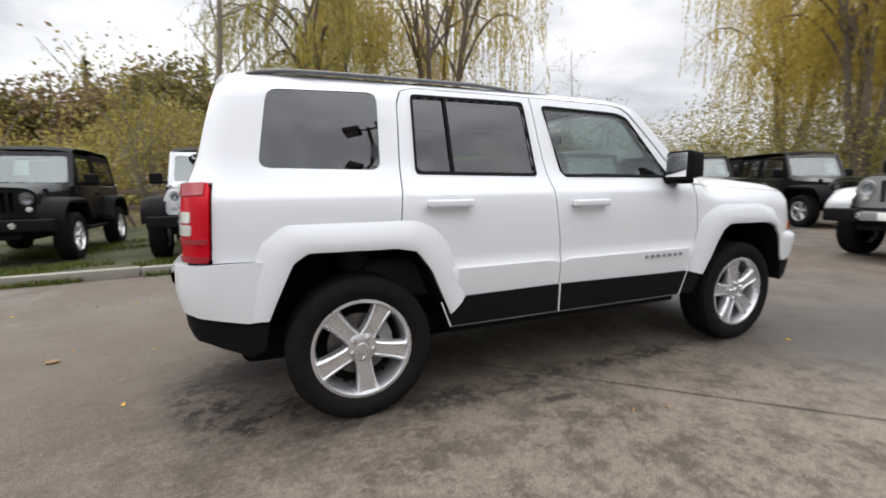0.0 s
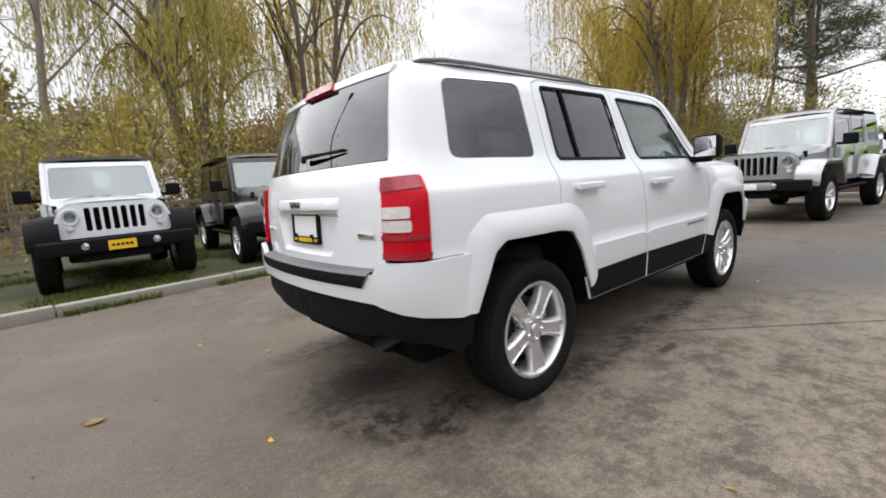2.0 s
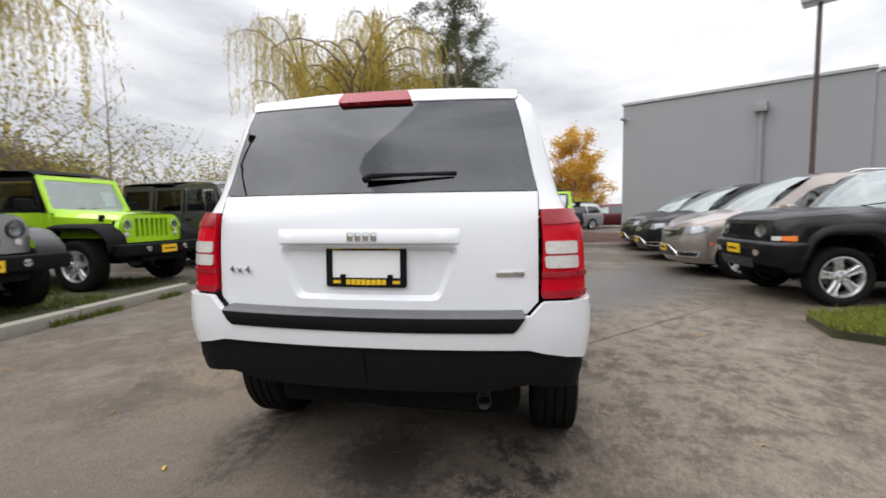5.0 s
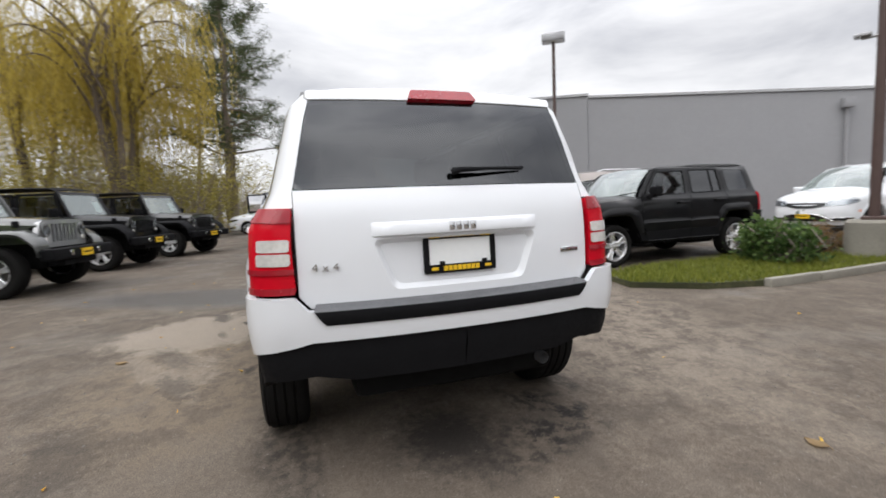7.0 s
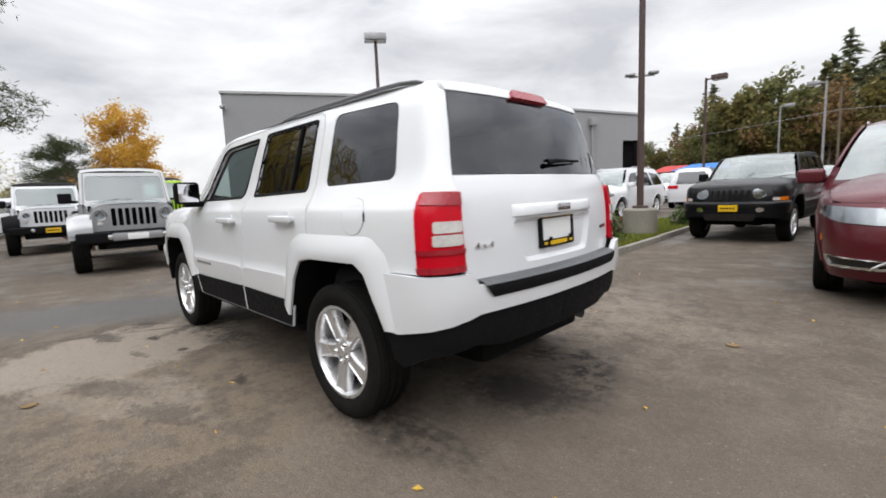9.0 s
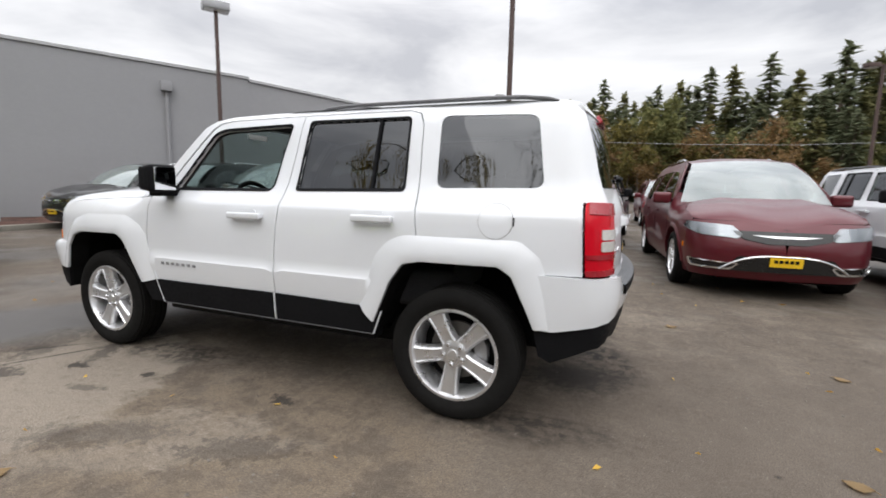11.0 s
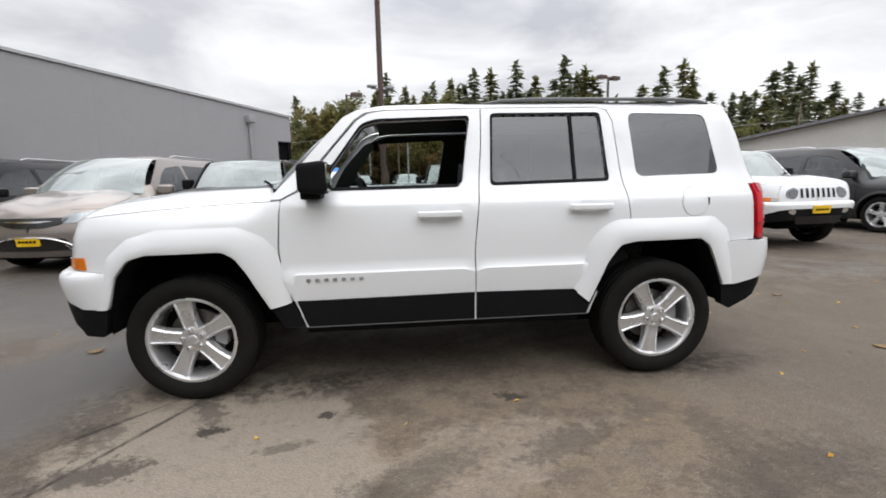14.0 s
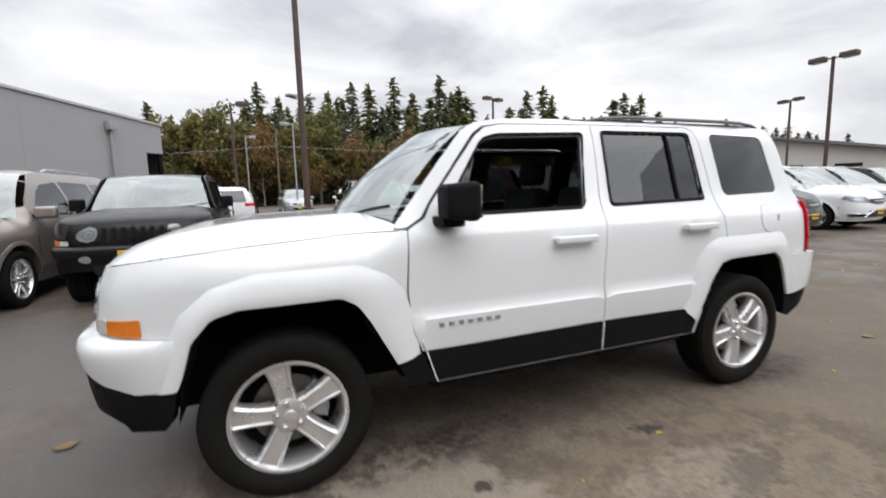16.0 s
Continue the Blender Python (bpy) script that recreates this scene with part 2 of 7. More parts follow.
def lathe_bm(profile, seg=32, axis="Y"):
    """A turned body: profile of (radius, height) round an axis."""
    verts, faces = [], []
    for r, h in profile:
        for k in range(seg):
            w = 2 * math.pi * k / seg
            c, s = r * math.cos(w), r * math.sin(w)
            verts.append((c, h, s) if axis == "Y" else (c, s, h))
    for i in range(len(profile) - 1):
        for k in range(seg):
            j = (k + 1) % seg
            faces.append((i * seg + k, i * seg + j, (i + 1) * seg + j, (i + 1) * seg + k))
    bm = from_data(verts, faces)
    bmesh.ops.recalc_face_normals(bm, faces=bm.faces)
    return bm


def prism_bm(outline, y0, y1, bevel=0.0):
    """An outline in x, z drawn out from y0 to y1."""
    bm = bmesh.new()
    a = [bm.verts.new((x, y0, z)) for x, z in outline]
    b = [bm.verts.new((x, y1, z)) for x, z in outline]
    bm.faces.new(a)
    bm.faces.new(b[::-1])
    for i in range(len(a)):
        j = (i + 1) % len(a)
        bm.faces.new((a[i], b[i], b[j], a[j]))
    bmesh.ops.recalc_face_normals(bm, faces=bm.faces)
    if bevel:
        bmesh.ops.bevel(bm, geom=bm.edges[:], offset=bevel, segments=2, profile=0.6, affect="EDGES")
    return bm


def text_bm(words, size, depth=0.003, stretch=1.0):
    """Raised letters in the built-in font, in the plane x, y, centred."""
    cu = bpy.data.curves.new("letters", "FONT")
    cu.body, cu.size, cu.extrude, cu.align_x, cu.align_y = words, size, depth, "CENTER", "CENTER"
    cu.resolution_u = 3
    ob = bpy.data.objects.new("letters", cu)
    me = bpy.data.meshes.new_from_object(ob)
    bm = bmesh.new()
    bm.from_mesh(me)
    bpy.data.objects.remove(ob)
    bpy.data.meshes.remove(me)
    bmesh.ops.scale(bm, vec=(stretch, 1, 1), verts=bm.verts)
    return bm


def lerp_tab(tab, v):
    """Smooth reading of a table of (v, value)."""
    if v <= tab[0][0]:
        return tab[0][1]
    for (a, fa), (b, fb) in zip(tab, tab[1:]):
        if v <= b:
            return fa + (fb - fa) * (v - a) / (b - a)
    return tab[-1][1]


# ---- car shells ----
from mathutils import geometry


def soft_tab(tab, v):
    """A table of (v, value) read along a smooth curve."""
    n = len(tab)
    if v <= tab[0][0]:
        return tab[0][1]
    if v >= tab[-1][0]:
        return tab[-1][1]
    for i in range(n - 1):
        a, fa = tab[i]
        b, fb = tab[i + 1]
        if v <= b:
            h = b - a
            d = (fb - fa) / h
            d0 = (fa - tab[i - 1][1]) / (a - tab[i - 1][0]) if i > 0 else d
            d1 = (tab[i + 2][1] - fb) / (tab[i + 2][0] - b) if i < n - 2 else d
            m0 = 0.0 if d0 * d <= 0 else 2 * d0 * d / (d0 + d)
            m1 = 0.0 if d1 * d <= 0 else 2 * d1 * d / (d1 + d)
            t = (v - a) / h
            return fa * (1 + 2 * t) * (1 - t) ** 2 + m0 * h * t * (1 - t) ** 2 + fb * t * t * (3 - 2 * t) - m1 * h * t * t * (1 - t)


class Shell:
    """A car's outer skin. Along its length s is x on the side; past the corners s runs on round to the middle of tail and nose."""

    def __init__(self, width, plan, tail, nose, k_tail, k_nose, y_tail, y_nose, r_tail, r_nose, shoulder=None):
        self.width, self.plan, self.tail, self.nose = width, plan, tail, nose
        self.kt, self.kn, self.y_tail, self.yn, self.rt, self.rn = k_tail, k_nose, y_tail, y_nose, r_tail, r_nose
        self.shoulder = shoulder
        self.arc = 0.2

    def side(self, x, z):
        y = soft_tab(self.width, z) * soft_tab(self.plan, x)
        if self.shoulder and x > self.shoulder[0] and z > self.shoulder[1]:
            y -= (z - self.shoulder[1]) ** 2 * self.shoulder[2] * min(1.0, (x - self.shoulder[0]) / 0.15)
        return y

    def yt(self, z):
        return lerp_tab(self.y_tail, z)

    def tail_x(self, z):
        return soft_tab(self.tail, z) + self.kt * self.yt(z) ** 2 + self.rt

    def nose_x(self, z):
        return soft_tab(self.nose, z) - self.kn * self.yn ** 2 - self.rn

    def s_tail(self, y, z):
        return self.tail_x(z) - self.arc - (self.yt(z) - y)

    def s_nose(self, y, z):
        return self.nose_x(z) + 2 * self.arc + (self.yn - y)

    def flat(self, s, z):
        a, b = self.tail_x(z), self.nose_x(z)
        if s < a - self.arc:
            y = self.yt(z) - (a - self.arc - s)
            return Vector((soft_tab(self.tail, z) + self.kt * y * y, y, z))
        if s < a:
            w = (1 - (a - s) / self.arc) * math.pi / 2
            return Vector((a - self.rt * math.cos(w), self.yt(z) + (self.side(a, z) - self.yt(z)) * math.sin(w), z))
        if s <= b:
            return Vector((s, self.side(s, z), z))
        if s < b + 2 * self.arc:
            w = (1 - (s - b) / (2 * self.arc)) * math.pi / 2
            return Vector((b + self.rn * math.cos(w), self.yn + (self.side(b, z) - self.yn) * math.sin(w), z))
        y = self.yn - (s - b - 2 * self.arc)
        return Vector((soft_tab(self.nose, z) - self.kn * y * y, y, z))

    def at(self, s, z, off=0.0, sgn=1):
        p = self.flat(s, z)
        if off:
            e = 0.012
            n = (self.flat(s + e, z) - self.flat(s - e, z)).cross(self.flat(s, z + e) - self.flat(s, z - e))
            n = -n.normalized() if n.length > 1e-9 else Vector((0, 1, 0))
            p = p + n * off
        return Vector((p.x, p.y * sgn, p.z))

    def rear(self, y, z, off=0.0, sgn=1):
        e = 0.01
        x = soft_tab(self.tail, z) + self.kt * y * y
        d = (soft_tab(self.tail, z + e) - soft_tab(self.tail, z - e)) / (2 * e)
        n = Vector((-1, 2 * self.kt * y, d)).normalized()
        return Vector((x, y, z)) + n * off

    def front(self, y, z, off=0.0, sgn=1):
        e = 0.01
        x = soft_tab(self.nose, z) - self.kn * y * y
        d = (soft_tab(self.nose, z + e) - soft_tab(self.nose, z - e)) / (2 * e)
        n = Vector((1, 2 * self.kn * y, -d)).normalized()
        return Vector((x, y, z)) + n * off


def inside(p, poly):
    c = False
    for i in range(len(poly)):
        (x0, y0), (x1, y1) = poly[i - 1], poly[i]
        if (y0 > p[1]) != (y1 > p[1]) and p[0] < (x1 - x0) * (p[1] - y0) / (y1 - y0) + x0:
            c = not c
    return c


def rounded(poly, r, n=4):
    """An outline with its corners rounded."""
    out = []
    for i, p in enumerate(poly):
        a, b, c = Vector(poly[i - 1]), Vector(p), Vector(poly[(i + 1) % len(poly)])
        q = min(r, (a - b).length * 0.45, (c - b).length * 0.45)
        s, e = b + (a - b).normalized() * q, b + (c - b).normalized() * q
        for k in range(n + 1):
            t = k / n
            out.append(tuple((1 - t) ** 2 * s + 2 * t * (1 - t) * b + t * t * e))
    return out


def dense(poly, step, closed=True):
    out = []
    for i in range(len(poly) if closed else len(poly) - 1):
        a, b = Vector(poly[i]), Vector(poly[(i + 1) % len(poly)])
        n = max(1, int((b - a).length / step + 0.5))
        out += [tuple(a + (b - a) * k / n) for k in range(n)]
    if not closed:
        out.append(tuple(poly[-1]))
    return out


def panel_bm(where, outline, holes=(), sgn=1, off=0.0, step=0.06, rim=0.02, extra=(), rings=()):
    """A sheet on the skin, cut to an outline with holes, with edges that turn inwards. where(s, z, off, sgn) is the skin; off may be a function."""
    offset = off if callable(off) else (lambda s, z: off)
    loops = [dense(outline, step)] + [dense(h, step) for h in holes]
    pts, edges, starts = [], [], []
    for lp in loops:
        starts.append(len(pts))
        edges += [(len(pts) + i, len(pts) + (i + 1) % len(lp)) for i in range(len(lp))]
        pts += lp
    border = np.array(pts)
    for ring in rings:
        edges += [(len(pts) + i, len(pts) + (i + 1) % len(ring)) for i in range(len(ring))]
        pts = pts + list(ring)
    fill = [p for ring in extra for p in ring]
    xs, zs = [p[0] for p in outline], [p[1] for p in outline]
    near = fill + [p for ring in rings for p in ring]
    ex = np.array(near) if near else None
    x = min(xs) + step / 2
    while x < max(xs):
        z = min(zs) + step / 2
        while z < max(zs):
            if np.min(np.hypot(border[:, 0] - x, border[:, 1] - z)) > step * 0.55 and (ex is None or np.min(np.hypot(ex[:, 0] - x, ex[:, 1] - z)) > step * 0.4):
                if inside((x, z), loops[0]) and not any(inside((x, z), h) for h in loops[1:]):
                    fill.append((x, z))
            z += step
        x += step
    co, _, tris, orig, _, _ = geometry.delaunay_2d_cdt([Vector(p) for p in pts + fill], edges, [], 0, 1e-6)
    back = {}
    for i, o in enumerate(orig):
        for k in o:
            back[k] = i
    verts = [where(c[0], c[1], offset(c[0], c[1]), sgn) for c in co]
    faces = []
    for f in tris:
        cx, cz = sum(co[i][0] for i in f) / len(f), sum(co[i][1] for i in f) / len(f)
        if inside((cx, cz), loops[0]) and not any(inside((cx, cz), h) for h in loops[1:]):
            faces.append(tuple(f))
    if rim:
        for lp, st in zip(loops, starts):
            ids = [back[st + i] for i in range(len(lp))]
            base = len(verts)
            verts += [where(p[0], p[1], offset(p[0], p[1]) - rim, sgn) for p in lp]
            n = len(lp)
            faces += [(ids[i], ids[(i + 1) % n], base + (i + 1) % n, base + i) for i in range(n)]
    bm = from_data(verts, faces)
    bmesh.ops.recalc_face_normals(bm, faces=bm.faces)
    # the sheet must face outwards
    bm.faces.ensure_lookup_table()
    score = 0.0
    for i, f in enumerate(faces):
        if len(f) == 3 and i < 400:
            c = [co[k] for k in f]
            cs, cz = sum(p[0] for p in c) / 3, sum(p[1] for p in c) / 3
            out = where(cs, cz, 0.05, sgn) - where(cs, cz, 0.0, sgn)
            score += out.dot(bm.faces[i].normal) * bm.faces[i].calc_area()
    if score < 0:
        bmesh.ops.reverse_faces(bm, faces=bm.faces)
    return bm


def strip_bm(rows):
    """A sheet through rows of points."""
    n = len(rows[0])
    verts = [p for r in rows for p in r]
    faces = [(i * n + k, i * n + k + 1, (i + 1) * n + k + 1, (i + 1) * n + k) for i in range(len(rows) - 1) for k in range(n - 1)]
    bm = from_data(verts, faces)
    bmesh.ops.recalc_face_normals(bm, faces=bm.faces)
    return bm


def even(poly, n):
    """n points at even steps along an open line."""
    pts = [Vector(p) for p in poly]
    d = [0.0]
    for a, b in zip(pts, pts[1:]):
        d.append(d[-1] + (b - a).length)
    out = []
    for k in range(n):
        w = d[-1] * k / (n - 1)
        i = max(j for j in range(len(d)) if d[j] <= w + 1e-9)
        i = min(i, len(pts) - 2)
        out.append(tuple(pts[i] + (pts[i + 1] - pts[i]) * ((w - d[i]) / (d[i + 1] - d[i]))))
    return out


def up_if_needed(bm, d):
    if sum(f.normal.dot(d) * f.calc_area() for f in bm.faces) < 0:
        bmesh.ops.reverse_faces(bm, faces=bm.faces)
    return bm


def bonnet_bm(sh, back, s0, corner, top, crown, inset=0.005):
    """A bonnet: its back edge given, its sides and front lying on the skin's top line, domed between."""
    def skin(s, sgn):
        p = sh.at(s, top(s), -inset, sgn)
        return Vector((p.x, p.y, top(s) + 0.001))

    def front(u):
        end = sh.s_nose(0.0, top(3.0))
        return skin(corner + (end - corner) * (1 - abs(u)), 1 if u >= 0 else -1)

    rows = []
    for i in range(19):
        t = 1 - (1 - i / 18) ** 1.7
        s = s0 + (corner - s0) * t
        row = []
        for k in range(25):
            u = k / 12 - 1
            v = (u + 1) / 2
            p = back(u) * (1 - t) + front(u) * t + skin(s, -1) * (1 - v) + skin(s, 1) * v
            p -= (back(-1) * (1 - v) + back(1) * v) * (1 - t) + (front(-1) * (1 - v) + front(1) * v) * t
            lift = crown * (1 - u ** 6) * (1 - t ** 12) * min(1.0, 0.35 + 1.3 * t) + 0.012 * max(0, 1 - ((abs(u) - 0.58) / 0.12) ** 2) * (1 - t ** 4)
            row.append(p + Vector((0.4 * lift * t ** 3, 0, lift)))
        rows.append(row)
    return up_if_needed(strip_bm(rows), Vector((0, 0, 1)))


def wheel(parent, at, sgn, radius=0.34, width=0.215, rim_r=0.232, rim_mat=None, spokes=5, wide=0.50, name="wheel", turn=0.0, seg=44):
    """A wheel on its axle: tyre with tread, rim with spokes, hub cap, nuts and brake disc. sgn: the side its face looks to."""
    rim_mat = rim_mat or ALLOY
    hub = empty(name)
    hub.parent = parent
    hub.location = at
    hub.rotation_euler = (0, 0, 0 if sgn > 0 else math.pi)
    h = width / 2
    prof = [(rim_r - 0.006, -h * 0.80), (rim_r + 0.012, -h * 0.93), (radius * 0.86, -h), (radius - 0.03, -h * 0.97), (radius - 0.008, -h * 0.86)]
    for k in range(4):
        y = -h * 0.74 + k * h * 0.40
        prof += [(radius, y), (radius, y + h * 0.28), (radius - 0.009, y + h * 0.30), (radius - 0.009, y + h * 0.38)]
    prof += [(radius - 0.008, h * 0.86), (radius - 0.03, h * 0.97), (radius * 0.86, h), (radius * 0.80, h * 1.0), (radius * 0.79, h * 0.985), (rim_r + 0.012, h * 0.93), (rim_r - 0.004, h * 0.80)]
    part("tyre", lathe_bm(prof, seg), RUBBER, hub, "black rubber tyre")
    rim = lathe_bm([(rim_r - 0.002, h * 0.86), (rim_r + 0.006, h * 0.90), (rim_r - 0.008, h * 0.92), (rim_r - 0.016, h * 0.80), (rim_r - 0.022, h * 0.5), (rim_r - 0.03, -h * 0.3), (rim_r - 0.02, -h * 0.85)], seg)
    bms = [rim]
    for k in range(spokes):
        rows = []
        for r, w, y, t in ((0.060, 0.80, 0.69, 0.05), (0.085, 0.76, 0.74, 0.045), (0.13, 0.80, 0.77, 0.035), (0.18, 0.92, 0.79, 0.03), (rim_r - 0.02, 1.06, 0.80, 0.03), (rim_r - 0.006, 1.16, 0.80, 0.03)):
            hw = w * wide * rim_r * 0.46 / (1 if spokes <= 5 else 1.6)
            yy = y * h
            rows.append([Vector((r, yy + e - t * (abs(u) == 1) - 0.010 * (abs(u) > 0.9), hw * u)) for u, e in ((-1, 0), (-0.95, 0), (-0.80, 0.0), (-0.66, 0.003), (-0.56, -0.003), (0, -0.006), (0.56, -0.003), (0.66, 0.003), (0.80, 0.0), (0.95, 0), (1, 0))])
        sp = up_if_needed(strip_bm(rows), Vector((0, 1, 0)))
        bmesh.ops.rotate(sp, cent=(0, 0, 0), matrix=Matrix.Rotation(2 * math.pi * k / spokes - math.pi / 2 + turn, 3, "Y"), verts=sp.verts)
        bms.append(sp)
    part("rim", merge(*bms), rim_mat, hub, "silver alloy rim with five broad spokes" if rim_mat is ALLOY else "")
    part("hub", lathe_bm([(0.030, h * 0.66), (0.036, h * 0.735), (0.058, h * 0.735), (0.070, h * 0.69), (0.072, h * 0.3)], 30), rim_mat, hub)
    cap = lathe_bm([(0.001, h * 0.82), (0.022, h * 0.81), (0.026, h * 0.76), (0.034, h * 0.75), (0.036, h * 0.5)], 20)
    part("hub_cap", cap, rim_mat, hub)
    for k in range(5):
        w = 2 * math.pi * k / 5 + math.pi / 2 - turn
        nut = lathe_bm([(0.001, h * 0.87), (0.008, h * 0.86), (0.013, h * 0.80), (0.014, h * 0.6)], 8)
        part("wheel_nut", moved(nut, Matrix.Translation((0.054 * math.cos(w), 0, 0.054 * math.sin(w)))), CHROME, hub)
    disc = lathe_bm([(0.05, 0.0), (0.15, 0.0), (0.15, -0.02), (0.05, -0.02)], 28)
    part("brake_disc", disc, DISC, hub)
    if seg > 40:
        cal = prism_bm([(0.165 * math.cos(w), 0.165 * math.sin(w)) for w in (2.3, 2.6, 2.9, 3.2, 3.5)] + [(0.10 * math.cos(w), 0.10 * math.sin(w)) for w in (3.5, 2.9, 2.3)], -0.04, 0.03, 0.006)
        part("brake_caliper", cal, STEEL, hub)
    part("wheel_back", lathe_bm([(0.02, -0.03), (rim_r - 0.03, -0.035), (rim_r - 0.03, -0.05), (0.02, -0.05)], 24), LINER, hub)
    return hub


def plate(parent, where, y0, y1, z0, z1, bars=True):
    """A dealer's yellow number plate with plain bars for its writing. where(y, z, off)."""
    def q(a, b, c, d, o, rim=0.006):
        return panel_bm(lambda y, z, f, s: where(y, z, f), [(a, c), (b, c), (b, d), (a, d)], off=o, step=0.2, rim=rim)
    p = part("number_plate", q(y0, y1, z0, z1, 0.022, 0.02), YELLOW, parent, "yellow dealer number plate", smooth=False)
    if bars:
        w = y1 - y0
        zc, h = (z0 + z1) / 2, z1 - z0
        for k in range(5):
            a = y0 + w * (0.12 + 0.16 * k)
            part("letter_bar", q(a, a + w * 0.11, zc - h * 0.13, zc + h * 0.13, 0.025, 0.003), PLASTIC, p, smooth=False)
    return p


ESTATE_SHELL = Shell(
    width=[(0.20, 0.80), (0.38, 0.838), (0.55, 0.852), (0.70, 0.858), (0.85, 0.858), (0.98, 0.852), (1.04, 0.846), (1.058, 0.841), (1.074, 0.828), (1.10, 0.811), (1.13, 0.793), (1.165, 0.772), (1.35, 0.716), (1.54, 0.656), (1.58, 0.634), (1.605, 0.60), (1.62, 0.55)],
    plan=[(-2.1, 0.925), (-1.9, 0.94), (-1.5, 0.985), (-1.1, 1.0), (1.2, 1.0), (1.5, 0.99), (1.7, 0.965), (1.9, 0.92)],
    tail=[(0.3, -2.06), (0.6, -2.095), (0.8, -2.096), (0.95, -2.092), (1.08, -2.08), (1.15, -2.06), (1.19, -2.038), (1.40, -1.975), (1.535, -1.927), (1.60, -1.885), (1.63, -1.82)],
    nose=[(0.3, 1.93), (0.5, 2.0), (0.75, 2.02), (0.9, 2.0), (0.98, 1.97), (1.05, 1.93), (1.10, 1.9), (1.3, 1.8)],
    k_tail=0.15, k_nose=0.06, y_tail=[(1.19, 0.64), (1.548, 0.556), (1.62, 0.50)], y_nose=0.45, r_tail=0.12, r_nose=0.33, shoulder=(0.85, 0.97, 9.0))


def estate_car(name, m, paint, label, main=True):
    """A square compact four-wheel-drive estate, built panel by panel."""
    sh = ESTATE_SHELL
    car = empty(name, m)
    tagged(car, label, "car")
    arch_f = [(1.70, 0.40), (1.682, 0.545), (1.628, 0.717), (1.555, 0.80), (1.465, 0.825), (1.09, 0.830), (1.025, 0.793), (0.97, 0.711), (0.866, 0.517), (0.80, 0.40)]
    flare_f = [(1.765, 0.535), (1.722, 0.667), (1.668, 0.817), (1.558, 0.908), (1.405, 0.952), (1.01, 0.956), (0.88, 0.899), (0.818, 0.829), (0.775, 0.664), (0.757, 0.540)]
    arch_r = [(-0.86, 0.395), (-0.892, 0.471), (-0.991, 0.698), (-1.063, 0.793), (-1.152, 0.812), (-1.551, 0.815), (-1.613, 0.771), (-1.684, 0.618), (-1.721, 0.531), (-1.74, 0.42)]
    flare_r = [(-0.80, 0.545), (-0.841, 0.635), (-0.895, 0.821), (-0.968, 0.90), (-1.056, 0.937), (-1.642, 0.938), (-1.735, 0.864), (-1.792, 0.713), (-1.837, 0.540)]
    win_f = rounded([(0.60, 1.142), (0.36, 1.478), (0.28, 1.502), (-0.236, 1.519), (-0.182, 1.150)], 0.03)
    win_r = rounded([(-0.374, 1.530), (-1.000, 1.532), (-1.017, 1.166), (-0.352, 1.154)], 0.025)
    win_q = rounded([(-1.180, 1.543), (-1.672, 1.534), (-1.728, 1.182), (-1.197, 1.172)], 0.05)
    z_roof = [(-1.93, 1.555), (-1.88, 1.585), (-1.80, 1.603), (-1.6, 1.610), (-0.3, 1.610), (-0.1, 1.603), (0.24, 1.587), (0.38, 1.566), (0.45, 1.52)]
    for sgn in (1, -1):
        P = lambda *a, **k: panel_bm(sh.at, *a, sgn=sgn, **k)
        fender = [(0.79, 1.082), (1.11, 1.066), (1.44, 1.047), (1.62, 1.032), (1.75, 1.015), (1.93, 0.985), (1.93, 0.75), (1.80, 0.745)] + [(1.64, 0.735), (1.628, 0.717), (1.555, 0.80), (1.465, 0.825), (1.09, 0.830), (1.025, 0.793), (0.97, 0.711), (0.866, 0.517), (0.757, 0.545), (0.800, 0.66), (0.811, 0.826)]
        part("front_wing", P(fender), paint, car)
        door_f = [(0.785, 1.082), (0.70, 1.125), (0.655, 1.19), (0.50, 1.375), (0.385, 1.508), (0.33, 1.545), (0.24, 1.563), (-0.308, 1.574), (-0.295, 1.35), (-0.263, 1.06), (-0.236, 0.80), (-0.238, 0.548), (0.747, 0.548), (0.790, 0.66), (0.802, 0.826)]
        part("wing_cladding", P([(0.753, 0.543), (0.862, 0.515), (0.80, 0.402), (0.682, 0.402)], off=0.012, rim=0.03), PLASTIC, car, "black plastic lower wing cladding")
        crease = lambda s, z: 0.012 * min(1.0, max(0.0, (0.706 - z) / 0.013)) * min(1.0, max(0.0, (z - 0.54) / 0.12))
        ring = [[(x / 50, z) for x in range(-56, 38) for z in (0.708, 0.692, 0.62)]]
        waist = [(x / 33, z) for x in range(-62, 27) for z in (1.042, 1.058, 1.074, 1.094)]
        d = part("front_door", P(door_f, [win_f], extra=[[p for p in ring[0] if -0.2 < p[0] < 0.76], [p for p in waist if -0.24 < p[0] < 0.74]], off=crease), paint, car)
        part("window_seal", P([(p[0], p[1]) for p in rounded([(0.625, 1.128), (0.362, 1.49), (0.28, 1.515), (-0.246, 1.531), (-0.170, 1.136)], 0.03)], [win_f], off=0.006, rim=0.014), PLASTIC, d)
        part("lower_cladding", P([(0.742, 0.546), (-0.234, 0.556), (-0.234, 0.402), (0.676, 0.402)], off=0.012, rim=0.03), PLASTIC, d, "black plastic lower door cladding")
